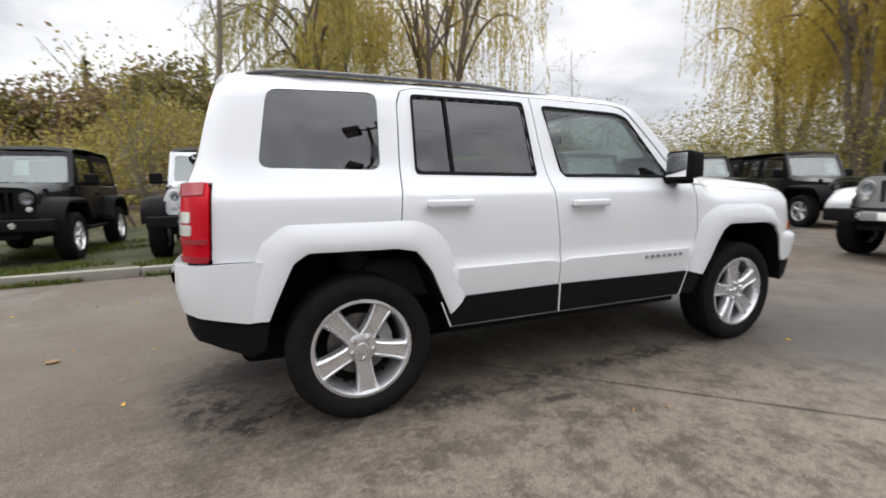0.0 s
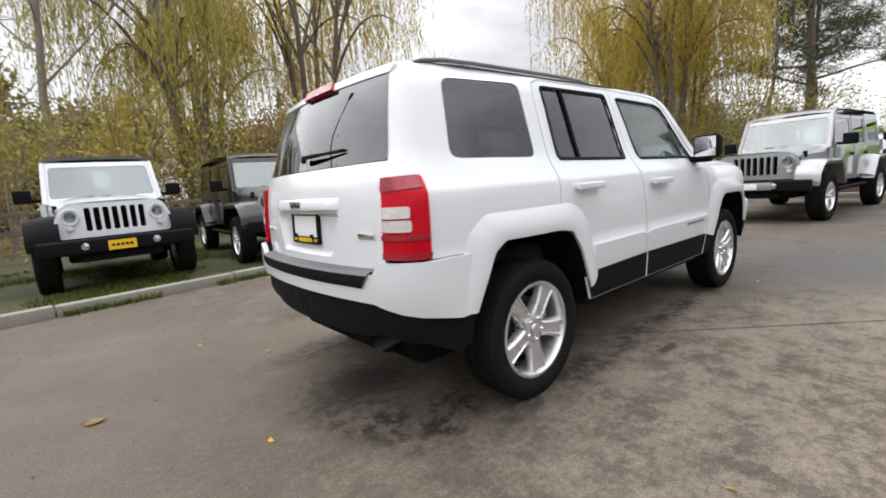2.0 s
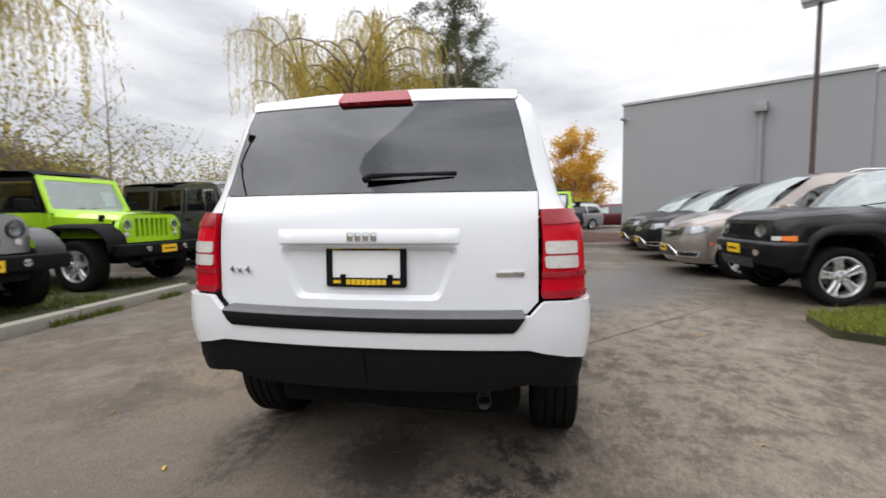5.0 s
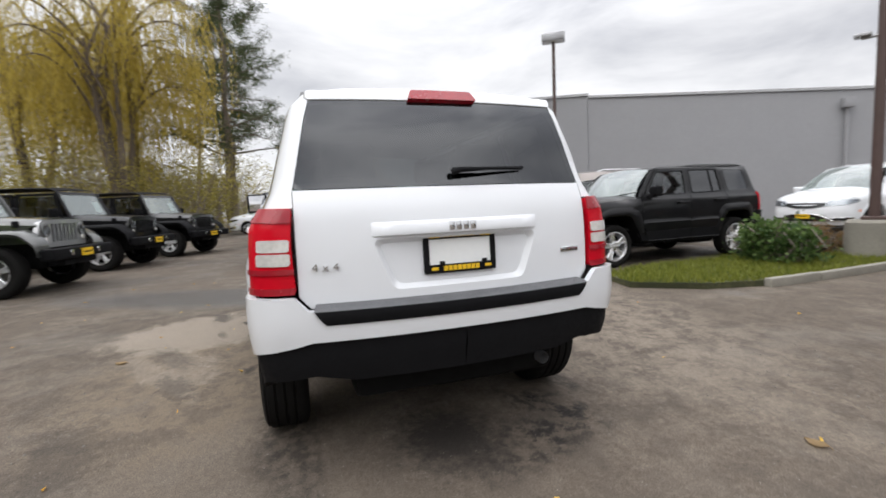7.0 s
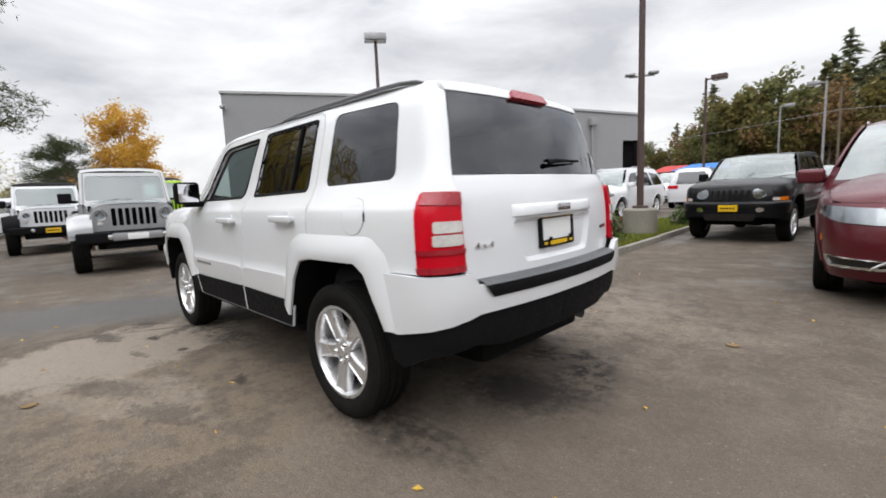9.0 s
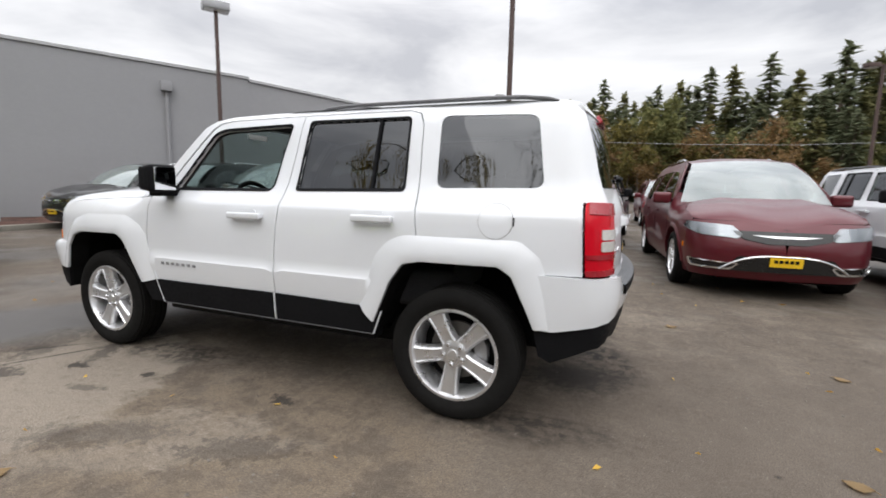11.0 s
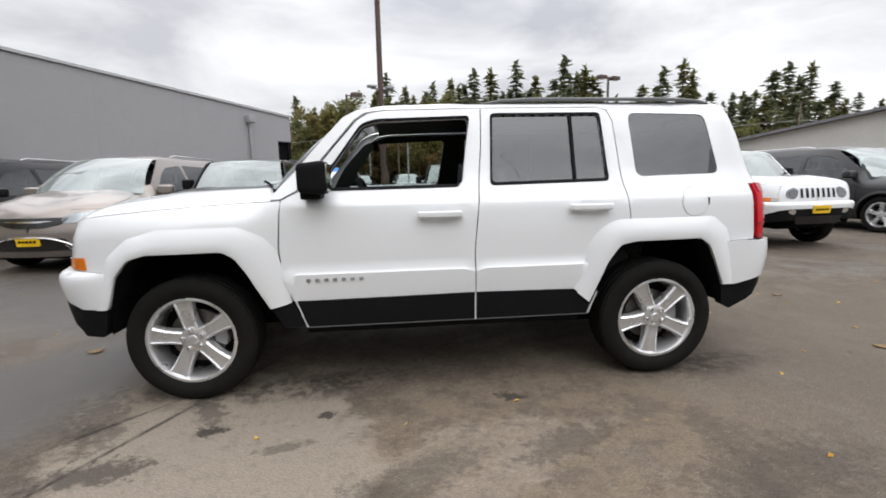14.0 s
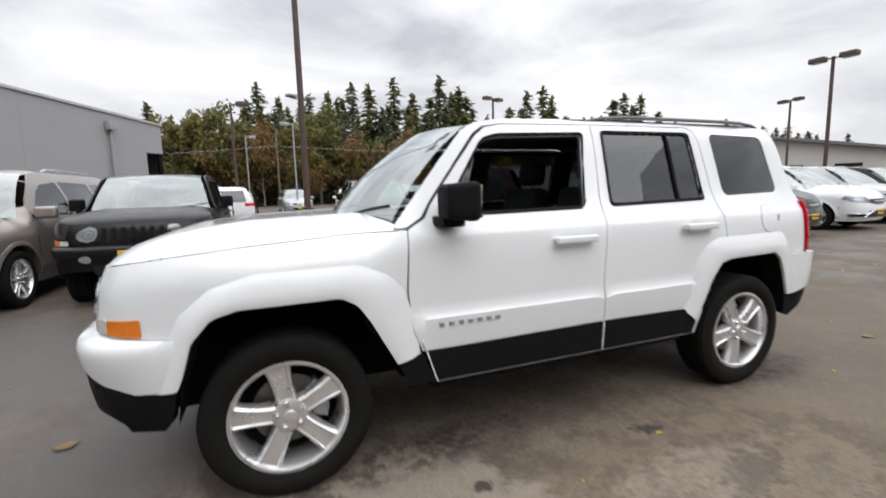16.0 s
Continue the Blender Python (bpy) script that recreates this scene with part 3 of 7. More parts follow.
        door_r = [(-0.244, 0.552), (-0.242, 0.80), (-0.269, 1.06), (-0.301, 1.35), (-0.314, 1.574), (-1.0, 1.576), (-1.055, 1.558), (-1.080, 1.50), (-1.104, 1.126), (-1.125, 0.941), (-1.118, 0.80), (-1.063, 0.793), (-0.991, 0.698), (-0.925, 0.548)]
        r = part("rear_door", P(door_r, [win_r], extra=[[p for p in ring[0] if -0.88 < p[0] < -0.28], [p for p in waist if -1.08 < p[0] < -0.30]], off=crease), paint, car)
        part("window_seal", P(rounded([(-0.364, 1.543), (-1.010, 1.545), (-1.029, 1.151), (-0.340, 1.140)], 0.025), [win_r], off=0.006, rim=0.014), PLASTIC, r)
        part("window_divider", P([(-0.822, 1.53), (-0.838, 1.53), (-0.838, 1.165), (-0.822, 1.165)], off=0.006, rim=0.012), PLASTIC, r)
        part("lower_cladding", P([(-0.246, 0.556), (-0.80, 0.549), (-0.855, 0.515), (-0.915, 0.515), (-0.882, 0.402), (-0.246, 0.402)], off=0.012, rim=0.03), PLASTIC, r, "black plastic lower door cladding")
        for dd, a0, a1 in ((d, (0.751, 0.60), (0.685, 0.402)), (d, (-0.2335, 0.556), (-0.2335, 0.402)), (r, (-0.935, 0.53), (-0.884, 0.402))):
            part("door_edge", P([a0, (a0[0] - 0.006, a0[1]), (a1[0] - 0.006, a1[1]), a1], off=0.015, rim=0.012, step=0.3), paint, dd)
        part("sill_edge", P([(0.676, 0.4035), (-0.88, 0.4035), (-0.88, 0.3985), (0.676, 0.3985)], off=0.015, rim=0.02, step=0.3), RAIL, car, "thin grey sill edge")
        part("door_window", P(win_r, off=-0.006, rim=0.004), TINT, r, "dark privacy glass")
        if sgn < 0 or not main:
            part("door_window", P(win_f, off=-0.006, rim=0.004), CLEAR, d, "clear side window glass")
        for dd, x0, x1, z in ((d, 0.071, -0.167, 0.994), (r, -0.772, -1.004, 1.012)):
            hand = box_bm(min(x0, x1), max(x0, x1), -0.014, 0.014, -0.018, 0.018, 0.010, 3)
            y = sgn * (sh.side((x0 + x1) / 2, z) + 0.034)
            part("door_handle", moved(hand, Matrix.Translation((0, y, z))), paint, dd)
            part("handle_cup", P(rounded([((x0 + x1) / 2 + dx * 0.062, z + dz * 0.038) for dx, dz in ((-1, -1), (1, -1), (1, 1), (-1, 1))], 0.03), off=0.003, rim=0.004), paint, dd)
            for xe in (min(x0, x1) + 0.02, max(x0, x1) - 0.02):
                part("handle_mount", box_bm(xe - 0.014, xe + 0.014, min(y, y - sgn * 0.04), max(y, y - sgn * 0.04), z - 0.012, z + 0.012, 0.004), paint, dd)
        quarter = [(-1.124, 0.80), (-1.131, 0.941), (-1.110, 1.126), (-1.086, 1.50), (-1.060, 1.564), (-1.0, 1.582), (-0.31, 1.580), (0.24, 1.569), (0.345, 1.553), (0.40, 1.515), (0.515, 1.38), (0.668, 1.195), (0.715, 1.132), (0.79, 1.092), (0.84, 1.09), (0.845, 1.10), (0.72, 1.235), (0.60, 1.375), (0.46, 1.528), (0.38, 1.570), (0.24, 1.594), (-0.1, 1.606), (-0.3, 1.612), (-1.70, 1.613), (-1.78, 1.609)]
        st = sh.s_tail
        quarter += [(st(0.505, 1.598), 1.598), (st(0.530, 1.578), 1.578), (st(0.557, 1.548), 1.548), (st(0.602, 1.37), 1.37), (st(0.645, 1.18), 1.18), (st(0.645, 1.12), 1.12), (-1.905, 1.12), (-1.925, 0.79), (-1.605, 0.79), (-1.551, 0.815), (-1.152, 0.812)]
        part("quarter_panel", P(quarter, [win_q], extra=[[p for p in waist if -1.88 < p[0] < -1.15]]), paint, car)
        part("quarter_window", P([(p[0], p[1]) for p in win_q], off=-0.004, rim=0.004), TINT, car, "dark privacy glass rear quarter window")
        lamp = [(-1.915, 1.115), (-1.935, 0.795), (st(0.648, 0.795), 0.795), (st(0.645, 1.115), 1.115)]
        lp = part("tail_lamp", P(rounded(lamp, 0.02), off=0.016, rim=0.035, step=0.025), RED, car, "red tail lamp with pale reversing lenses")
        for z0, z1 in ((0.797, 0.822), (1.062, 1.112), (0.872, 0.892)):
            part("lamp_band", P([(-1.93, z1), (-1.935, z0), (st(0.652, z0), z0), (st(0.650, z1), z1)], off=0.0215, rim=0.006, step=0.025), DEEP_RED, lp)
        for z0, z1 in ((0.905, 0.950), (0.957, 1.002)):
            part("reversing_lens", P(rounded([(-1.990, z1), (-1.992, z0), (st(0.660, z0), z0), (st(0.658, z1), z1)], 0.01), off=0.022, rim=0.008, step=0.02), FROST, lp)
        bump_off = lambda s, z: 0.008 + 0.045 * min(1.0, max(0.0, (-1.70 - s) / 0.35)) - 0.02 * max(0.0, (0.66 - z) / 0.1) * min(1.0, max(0.0, (-1.85 - s) / 0.2))
        bump = [(-1.605, 0.787), (-1.613, 0.771), (-1.684, 0.618), (-1.721, 0.531), (-1.80, 0.528), (st(0.60, 0.6), 0.612), (st(0.0, 0.615), 0.615), (st(0.0, 0.735), 0.735), (st(0.607, 0.735), 0.735), (st(0.648, 0.780), 0.780), (st(0.655, 0.787), 0.787)]
        part("rear_bumper", P(bump, off=bump_off, rim=0.03), paint, car)
        low = [(-1.721, 0.530), (-1.80, 0.526), (st(0.60, 0.6), 0.610), (st(0.0, 0.613), 0.613), (st(0.0, 0.44), 0.44), (st(0.45, 0.44), 0.44), (st(0.60, 0.47), 0.47), (-1.96, 0.45), (-1.80, 0.372), (-1.745, 0.40)]
        part("lower_valance", P(low, off=lambda s, z: 0.006 + 0.02 * min(1.0, max(0.0, (-1.75 - s) / 0.3)) * (1 if z > 0.5 else 0.4), rim=0.05), PLASTIC, car, "black plastic lower bumper")
        # front bumper, valance, nose
        sn = sh.s_nose
        fb_off = lambda s, z: 0.006 + 0.066 * math.sin(math.pi / 2 * min(1.0, max(0.0, (s - 1.64) / 0.36))) * math.sqrt(max(0.0, 1 - (max(0.0, z - 0.690) / 0.0522) ** 2)) * (1 - 0.25 * max(0.0, (0.66 - z) / 0.10))
        fb_ring = [(1.64 + 0.04 * k, z) for k in range(23) for z in (0.738, 0.730, 0.718, 0.702, 0.680) if 1.64 + 0.04 * k < sn(0.0, 0.7) - 0.02]
        part("front_bumper", P([(1.64, 0.732), (1.80, 0.742), (sn(0.0, 0.74), 0.742), (sn(0.0, 0.64), 0.64), (2.04, 0.640), (1.94, 0.620), (1.86, 0.578), (1.78, 0.547), (1.682, 0.545), (1.628, 0.717)], off=fb_off, rim=0.03, extra=[fb_ring]), paint, car)
        part("front_valance", P([(1.686, 0.543), (1.78, 0.545), (1.86, 0.576), (1.94, 0.618), (2.04, 0.638), (sn(0.0, 0.64), 0.638), (sn(0.0, 0.46), 0.46), (2.02, 0.475), (1.87, 0.455), (1.82, 0.425), (1.805, 0.392), (1.715, 0.392), (1.70, 0.42)], off=lambda s, z: 0.004 + 0.056 * math.sin(math.pi / 2 * min(1.0, max(0.0, (s - 1.66) / 0.36))), rim=0.05), PLASTIC, car, "black plastic lower bumper")
        part("nose_panel", P([(1.934, 0.985), (1.934, 0.735), (sn(0.0, 0.75), 0.735), (sn(0.0, 0.98), 0.985)], off=0.0), paint, car)
        part("side_marker", P(rounded([(1.765, 0.815), (1.875, 0.806), (1.875, 0.752), (1.765, 0.750)], 0.008), off=0.005, rim=0.01), AMBER, car, "amber side marker lamp")
        part("marker_lens", P(rounded([(1.877, 0.806), (1.95, 0.80), (1.95, 0.752), (1.877, 0.752)], 0.008), off=0.005, rim=0.01), FROST, car, "clear corner lamp lens")
        hl = [(sn(0.43, 0.86) + 0.085 * math.cos(w), 0.868 + 0.085 * math.sin(w)) for w in [2 * math.pi * k / 24 for k in range(24)]]
        h = part("headlamp", P(hl, off=0.003, rim=0.02, step=0.05), LAMP, car, "round clear headlamp")
        part("lens", P(hl, off=0.009, rim=0.005, step=0.05), LENS, h)
        hx = sn(0.43, 0.86)
        part("bulb_ring", P([(hx + (p[0] - hx) * 0.62, 0.868 + (p[1] - 0.868) * 0.62) for p in hl], [[(hx + (p[0] - hx) * 0.5, 0.868 + (p[1] - 0.868) * 0.5) for p in hl]], off=0.006, rim=0.002, step=0.05), DISC, h)
        part("bulb", P([(hx + (p[0] - hx) * 0.16, 0.868 + (p[1] - 0.868) * 0.16) for p in hl], off=0.006, rim=0.002, step=0.05), DISC, h)
        fog = [(sn(0.46, 0.65) + 0.045 * math.cos(w), 0.600 + 0.04 * math.sin(w)) for w in [2 * math.pi * k / 16 for k in range(16)]]
        part("fog_lamp", P(fog, off=0.062, rim=0.03, step=0.05), CHROME, car)
        # flares, arch lining
        for arch, flare in ((arch_f, flare_f), (arch_r, flare_r)):
            a = even(arch[1:-1], 46)
            f = even(flare, 46)
            rows = []
            for t, o in ((0.0, -0.004), (0.0, 0.001), (0.12, 0.007), (0.30, 0.016), (0.60, 0.024), (0.88, 0.027), (1.0, 0.022), (1.0, 0.008)):
                rows.append([sh.at(f[i][0] + (a[i][0] - f[i][0]) * t, f[i][1] + (a[i][1] - f[i][1]) * t, o, sgn) for i in range(46)])
            part("arch_flare", up_if_needed(strip_bm(rows), Vector((0, sgn, 0))), paint, car)
            mid = (arch[0][0] + arch[-1][0]) / 2
            part("arch_liner", up_if_needed(strip_bm([[sh.at(mid + (p[0] - mid) * 0.985, 0.40 + (p[1] - 0.40) * 0.985, o, sgn) for p in a] for o in (0.012, -0.10)]), Vector((0, 0, -1))), LINER, car)
            well = prism_bm([(x, z) for x, z in arch], sgn * 0.46, sgn * 0.815)
            bmesh.ops.delete(well, geom=[q for q in well.faces if abs(q.calc_center_median().y) > 0.8 or q.normal.z < -0.9 and q.calc_center_median().z < 0.45], context="FACES")
            bmesh.ops.reverse_faces(well, faces=well.faces)
            part("wheel_well", well, LINER, car)
        part("sill", box_bm(-0.86, 0.70, min(sgn * 0.80, sgn * 0.69), max(sgn * 0.80, sgn * 0.69), 0.345, 0.410, 0.02), PLASTIC, car)
        # cabin side lining
        lin = [(0.70, 0.50), (-0.76, 0.50), (-0.90, 0.97), (-1.80, 0.97), (-1.80, 1.13), (0.75, 1.11)]
        part("door_lining", panel_bm(sh.at, lin, sgn=sgn, off=-0.085, step=0.2, rim=0.0), CABIN, car)
        up = [(0.74, 1.12), (0.60, 1.33), (0.44, 1.49), (0.24, 1.56), (-1.80, 1.575), (-1.88, 1.50), (-1.96, 1.12)]
        part("pillar_lining", panel_bm(sh.at, up, [win_f, win_r, win_q], sgn=sgn, off=-0.04, step=0.12, rim=0.0), CABIN, car)
        # door mirror
        mir = box_bm(-0.075, 0.070, -0.085, 0.085, -0.085, 0.080, 0.03, 3)
        for v in mir.verts:
            if v.co.x > 0.02:
                v.co.y *= 0.82
                v.co.z *= 0.88
        mo = part("door_mirror", moved(mir, Matrix.Translation((0.595, sgn * 0.925, 1.200))), PLASTIC, car, "black plastic door mirror")
        part("mirror_glass", box_bm(0.513, 0.520, sgn * 0.925 - 0.068, sgn * 0.925 + 0.068, 1.130, 1.265, 0.002), MIRROR, mo)
        part("mirror_foot", box_bm(0.56, 0.665, min(sgn * 0.76, sgn * 0.93), max(sgn * 0.76, sgn * 0.93), 1.090, 1.135, 0.015), PLASTIC, mo)
        # roof rail
        rail = tube_bm([(-0.34, sgn * 0.575, 1.606), (-0.44, sgn * 0.575, 1.624), (-0.62, sgn * 0.575, 1.634), (-1.40, sgn * 0.57, 1.634), (-1.58, sgn * 0.566, 1.630), (-1.70, sgn * 0.563, 1.618), (-1.75, sgn * 0.561, 1.606)], [0.007, 0.010, 0.011, 0.011, 0.011, 0.010, 0.006], 10)
        part("roof_rail", rail, RAIL, car, "dark grey roof rail")
        for x in (1.3175, -1.3175):
            wheel(car, (x - 0.008, sgn * (0.712 if x > 0 else 0.735), 0.343), sgn, radius=0.343, turn=0.175 if x > 0 else math.pi + (0.1 if sgn < 0 else -0.144), seg=44 if main else 28)
    # roof
    rows = []
    for i in range(25):
        x = 0.40 - 2.16 * i / 24
        zr = soft_tab(z_roof, x)
        half = 0.60 - 0.02 * max(0, x / 0.4) - 0.07 * max(0, (-x - 1.5) / 0.4)
        rows.append([Vector((x + 0.035 * (1 - (k / 8 - 1) ** 2) * (1 if i == 0 else 0), half * (k / 8 - 1), zr + 0.030 * (1 - (k / 8 - 1) ** 4) * min(1.0, (i + 4) / 8))) for k in range(17)])
    roof_end = [p.copy() for p in rows[-1]]
    part("roof", up_if_needed(strip_bm(rows), Vector((0, 0, 1))), paint, car)
    part("headlining", up_if_needed(strip_bm([[p - Vector((0, p.y * 0.04, 0.035)) for p in r] for r in rows[1:-1]]), Vector((0, 0, -1))), LINING, car)
    # windscreen, bonnet
    rows = []
    for i in range(9):
        t = i / 8
        row = []
        for k in range(17):
            u = k / 8 - 1
            lo = Vector((0.835 + 0.16 * (1 - u * u), 0.715 * u, 1.10 + 0.02 * (1 - u * u)))
            hi = Vector((0.41 + 0.045 * (1 - u * u), 0.585 * u, 1.560 + 0.030 * (1 - u * u)))
            row.append(lo + (hi - lo) * t + Vector((0.5, 0, 0.45)) * 0.05 * math.sin(math.pi * t))
        rows.append(row)
    ws = part("windscreen", up_if_needed(strip_bm(rows), Vector((1, 0, 0.3))), WIND, car, "pale green windscreen glass")
    part("windscreen_sticker", box_bm(0.465, 0.475, 0.12, 0.30, 1.50, 1.535) if main else box_bm(0.465, 0.475, -0.32, -0.20, 1.49, 1.53), PAPER, ws)
    top = lambda x: lerp_tab([(0.79, 1.084), (1.11, 1.068), (1.44, 1.049), (1.62, 1.034), (1.75, 1.017), (1.93, 0.987), (2.6, 0.987)], x)
    y0 = sh.at(0.80, 1.084).y - 0.006
    part("bonnet", bonnet_bm(sh, lambda u: Vector((0.80 + 0.17 * (1 - u * u), y0 * u, 1.084 + 0.035 * (1 - u ** 4))), 0.80, 1.66, top, 0.072), paint, car)
    part("cowl", box_bm(0.70, 0.99, -0.70, 0.70, 1.03, 1.085, 0.02), PLASTIC, car)
    for yy in (-0.35, 0.30):
        part("wiper", tube_bm([(0.96, yy, 1.125), (0.90, yy + 0.25, 1.165), (0.86, yy + 0.50, 1.185)], 0.008, 6), PLASTIC, car)
    # nose: seven slots
    for k in range(7):
        y = (k - 3) * 0.095
        slot = part("grille_slot", panel_bm(sh.front, rounded([(y - 0.028, 0.79), (y + 0.028, 0.79), (y + 0.028, 0.945), (y - 0.028, 0.945)], 0.012), off=0.006, rim=0.01), paint, car)
        part("slot_mesh", panel_bm(sh.front, rounded([(y - 0.021, 0.798), (y + 0.021, 0.798), (y + 0.021, 0.937), (y - 0.021, 0.937)], 0.01), off=0.010, rim=0.004), PLASTIC, slot)
    part("bumper_intake", panel_bm(sh.front, rounded([(-0.38, 0.42), (0.38, 0.42), (0.42, 0.53), (-0.42, 0.53)], 0.03), off=0.066, rim=0.02), SHINY, car)
    if not main:
        plate(car, lambda y, z, o: sh.front(y, z, o + 0.07), -0.15, 0.15, 0.575, 0.685)
    # tailgate
    rec_o = rounded([(0.36, 0.985), (0.285, 0.785), (-0.285, 0.785), (-0.36, 0.985)], 0.03)
    rec_i = rounded([(0.335, 0.968), (0.268, 0.803), (-0.268, 0.803), (-0.335, 0.968)], 0.03)
    gate = [(-0.602, 0.735), (0.602, 0.735), (0.643, 0.782), (0.641, 1.10), (0.640, 1.186), (-0.640, 1.186), (-0.641, 1.10), (-0.643, 0.782)]
    g = part("tailgate", panel_bm(sh.rear, gate, off=lambda y, z: -0.022 if inside((y, z), [(a * 1.004, 0.885 + (b - 0.885) * 1.004) for a, b in rec_i]) else 0.0, rings=[dense(rec_o, 0.03), dense(rec_i, 0.03)]), paint, car)
    gl = rounded([(0.640, 1.190), (0.554, 1.552), (-0.554, 1.552), (-0.640, 1.190)], 0.02)
    rg = part("rear_window", panel_bm(sh.rear, gl, off=0.0, rim=0.004), TINT, g, "dark privacy glass rear window")
    brow = []
    for y in [k * 0.03 for k in range(-12, 13)]:
        e = max(0.0, 1 - (abs(y) / 0.36) ** 6)
        brow.append([sh.rear(y, 1.052, 0.001), sh.rear(y, 1.040, 0.020 * e + 0.001), sh.rear(y, 1.010, 0.030 * e + 0.001), sh.rear(y, 0.998, 0.026 * e + 0.001), sh.rear(y, 0.992, -0.012)])
    part("gate_handle_brow", up_if_needed(strip_bm(brow), Vector((-1, 0, 0))), paint, g)
    lampb = [(-0.155, 1.547), (0.155, 1.547), (0.135, 1.585), (-0.135, 1.585)]
    part("high_brake_lamp", panel_bm(sh.rear, rounded(lampb, 0.01), off=0.024, rim=0.05), DEEP_RED, g, "dark red high-level brake lamp")
    lip = []
    edge_y = roof_end[-1].y
    ends = [[p + Vector((0, 0.014 * (1 if p.y > 0 else -1), -0.020))] for p in (roof_end[0], roof_end[-1])]
    for p in ends[0] + roof_end + ends[1]:
        u = p.y / edge_y
        y = 0.556 * u
        tuck = -0.030 if abs(u) > 1.01 else 0.0
        a, c = sh.rear(y * 1.008, 1.590, 0.006 + tuck), sh.rear(y * 1.012, 1.570, 0.007 + tuck)
        lip.append([sh.rear(y, 1.552, -0.005 + tuck), sh.rear(y, 1.553, 0.006 + tuck), c, a, a * 0.45 + p * 0.55 + Vector((0, 0, 0.010 * max(0, 1 - u ** 4))), a * 0.15 + p * 0.85 + Vector((0, 0, 0.004)), p.copy()])
    part("roof_spoiler", up_if_needed(strip_bm(lip), Vector((-1, 0, 0.4))), paint, g)
    part("wiper_arm", tube_bm([sh.rear(0.01, 1.232, 0.02), sh.rear(-0.02, 1.240, 0.035), sh.rear(-0.14, 1.244, 0.034), sh.rear(-0.33, 1.250, 0.018)], [0.014, 0.012, 0.007, 0.004], 8), PLASTIC, g, "black rear wiper")
    part("wiper_blade", tube_bm([sh.rear(0.0, 1.255, 0.008), sh.rear(-0.34, 1.258, 0.008)], 0.006, 6), PLASTIC, g)
    pad = [[sh.rear(y, 0.752, -0.01), sh.rear(y, 0.749, 0.02), sh.rear(y, 0.740, 0.056), sh.rear(y, 0.733, 0.063)] for y in [k * 0.0585 for k in range(-10, 11)]]
    sp = part("step_pad", up_if_needed(strip_bm(pad), Vector((-1, 0, 0.5))), STEP, car, "dark grey textured bumper step pad")
    pad = [[sh.rear(y, 0.733, 0.063), sh.rear(y * 0.985, 0.720, 0.066), sh.rear(y * 0.955, 0.695, 0.064), sh.rear(y * 0.93, 0.678, 0.058), sh.rear(y * 0.93, 0.674, 0.02)] for y in [k * 0.0585 for k in range(-10, 11)]]
    part("pad_face", up_if_needed(strip_bm(pad), Vector((-1, 0, 0.0))), PLASTIC, sp)
    if main:
        fr = part("plate_frame", panel_bm(sh.rear, rounded([(-0.158, 0.832), (0.158, 0.832), (0.158, 0.995), (-0.158, 0.995)], 0.01), [[(-0.135, 0.868), (0.135, 0.868), (0.135, 0.972), (-0.135, 0.972)]], off=-0.008, rim=0.012), PLASTIC, g, "black number plate frame with yellow lettering bars")
        part("blank_plate", panel_bm(sh.rear, [(-0.15, 0.84), (0.15, 0.84), (0.15, 0.99), (-0.15, 0.99)], off=-0.013, rim=0.006, step=0.1), PAPER, fr, "blank white temporary plate")
        for a, b, z0, z1, n in ((-0.075, 0.075, 0.979, 0.990, 8), (-0.135, -0.085, 0.977, 0.985, 2), (0.09, 0.135, 0.977, 0.985, 2), (-0.08, 0.08, 0.842, 0.862, 8), (-0.135, -0.10, 0.846, 0.858, 1), (0.10, 0.135, 0.846, 0.858, 1)):
            for k in range(n):
                w = (b - a) / n
                part("letter_bar", panel_bm(sh.rear, [(a + w * k, z0), (a + w * (k + 0.82), z0), (a + w * (k + 0.82), z1), (a + w * k, z1)], off=-0.006, rim=0.003, step=0.1), YELLOW, fr, smooth=False)
        for y in (-0.10, 0.085):
            part("plate_screw", moved(box_bm(-0.008, 0.004, -0.010, 0.010, -0.008, 0.008, 0.003), Matrix.Translation(sh.rear(y, 0.874, 0.0))), PLASTIC, fr)
        em = Matrix(((0, 0, -1, 0), (-1, 0, 0, 0), (0, 1, 0, 0), (0, 0, 0, 1)))
        t44 = moved(text_bm("4 x 4", 0.040, 0.003, 1.25), Matrix.Translation(sh.rear(0.54, 0.890, 0.006)) @ Matrix.Rotation(-0.16, 4, "Z") @ em)
        part("badge", t44, CHROME, g, "chrome lettering 4x4", smooth=False)
        for k in range(4):
            b = box_bm(-0.004, 0.004, -0.012, 0.012, -0.018, 0.018, 0.004)
            part("badge", moved(b, Matrix.Translation(sh.rear(0.045 - 0.03 * k, 1.023, 0.031))), CHROME, g)
        part("badge", moved(box_bm(-0.003, 0.003, -0.052, 0.052, -0.011, 0.011, 0.003), Matrix.Translation(sh.rear(-0.54, 0.886, 0.003)) @ Matrix.Rotation(0.16, 4, "Z")), CHROME, g)
        for sgn in (1, -1):
            for k in range(7):
                x = 0.67 - k * 0.046
                bar = panel_bm(sh.at, [(x, 0.654), (x - 0.022, 0.654), (x - 0.022, 0.671), (x, 0.671)], sgn=sgn, off=0.0165, rim=0.006, step=0.1)
                part("badge", bar, STEEL, car, smooth=False)
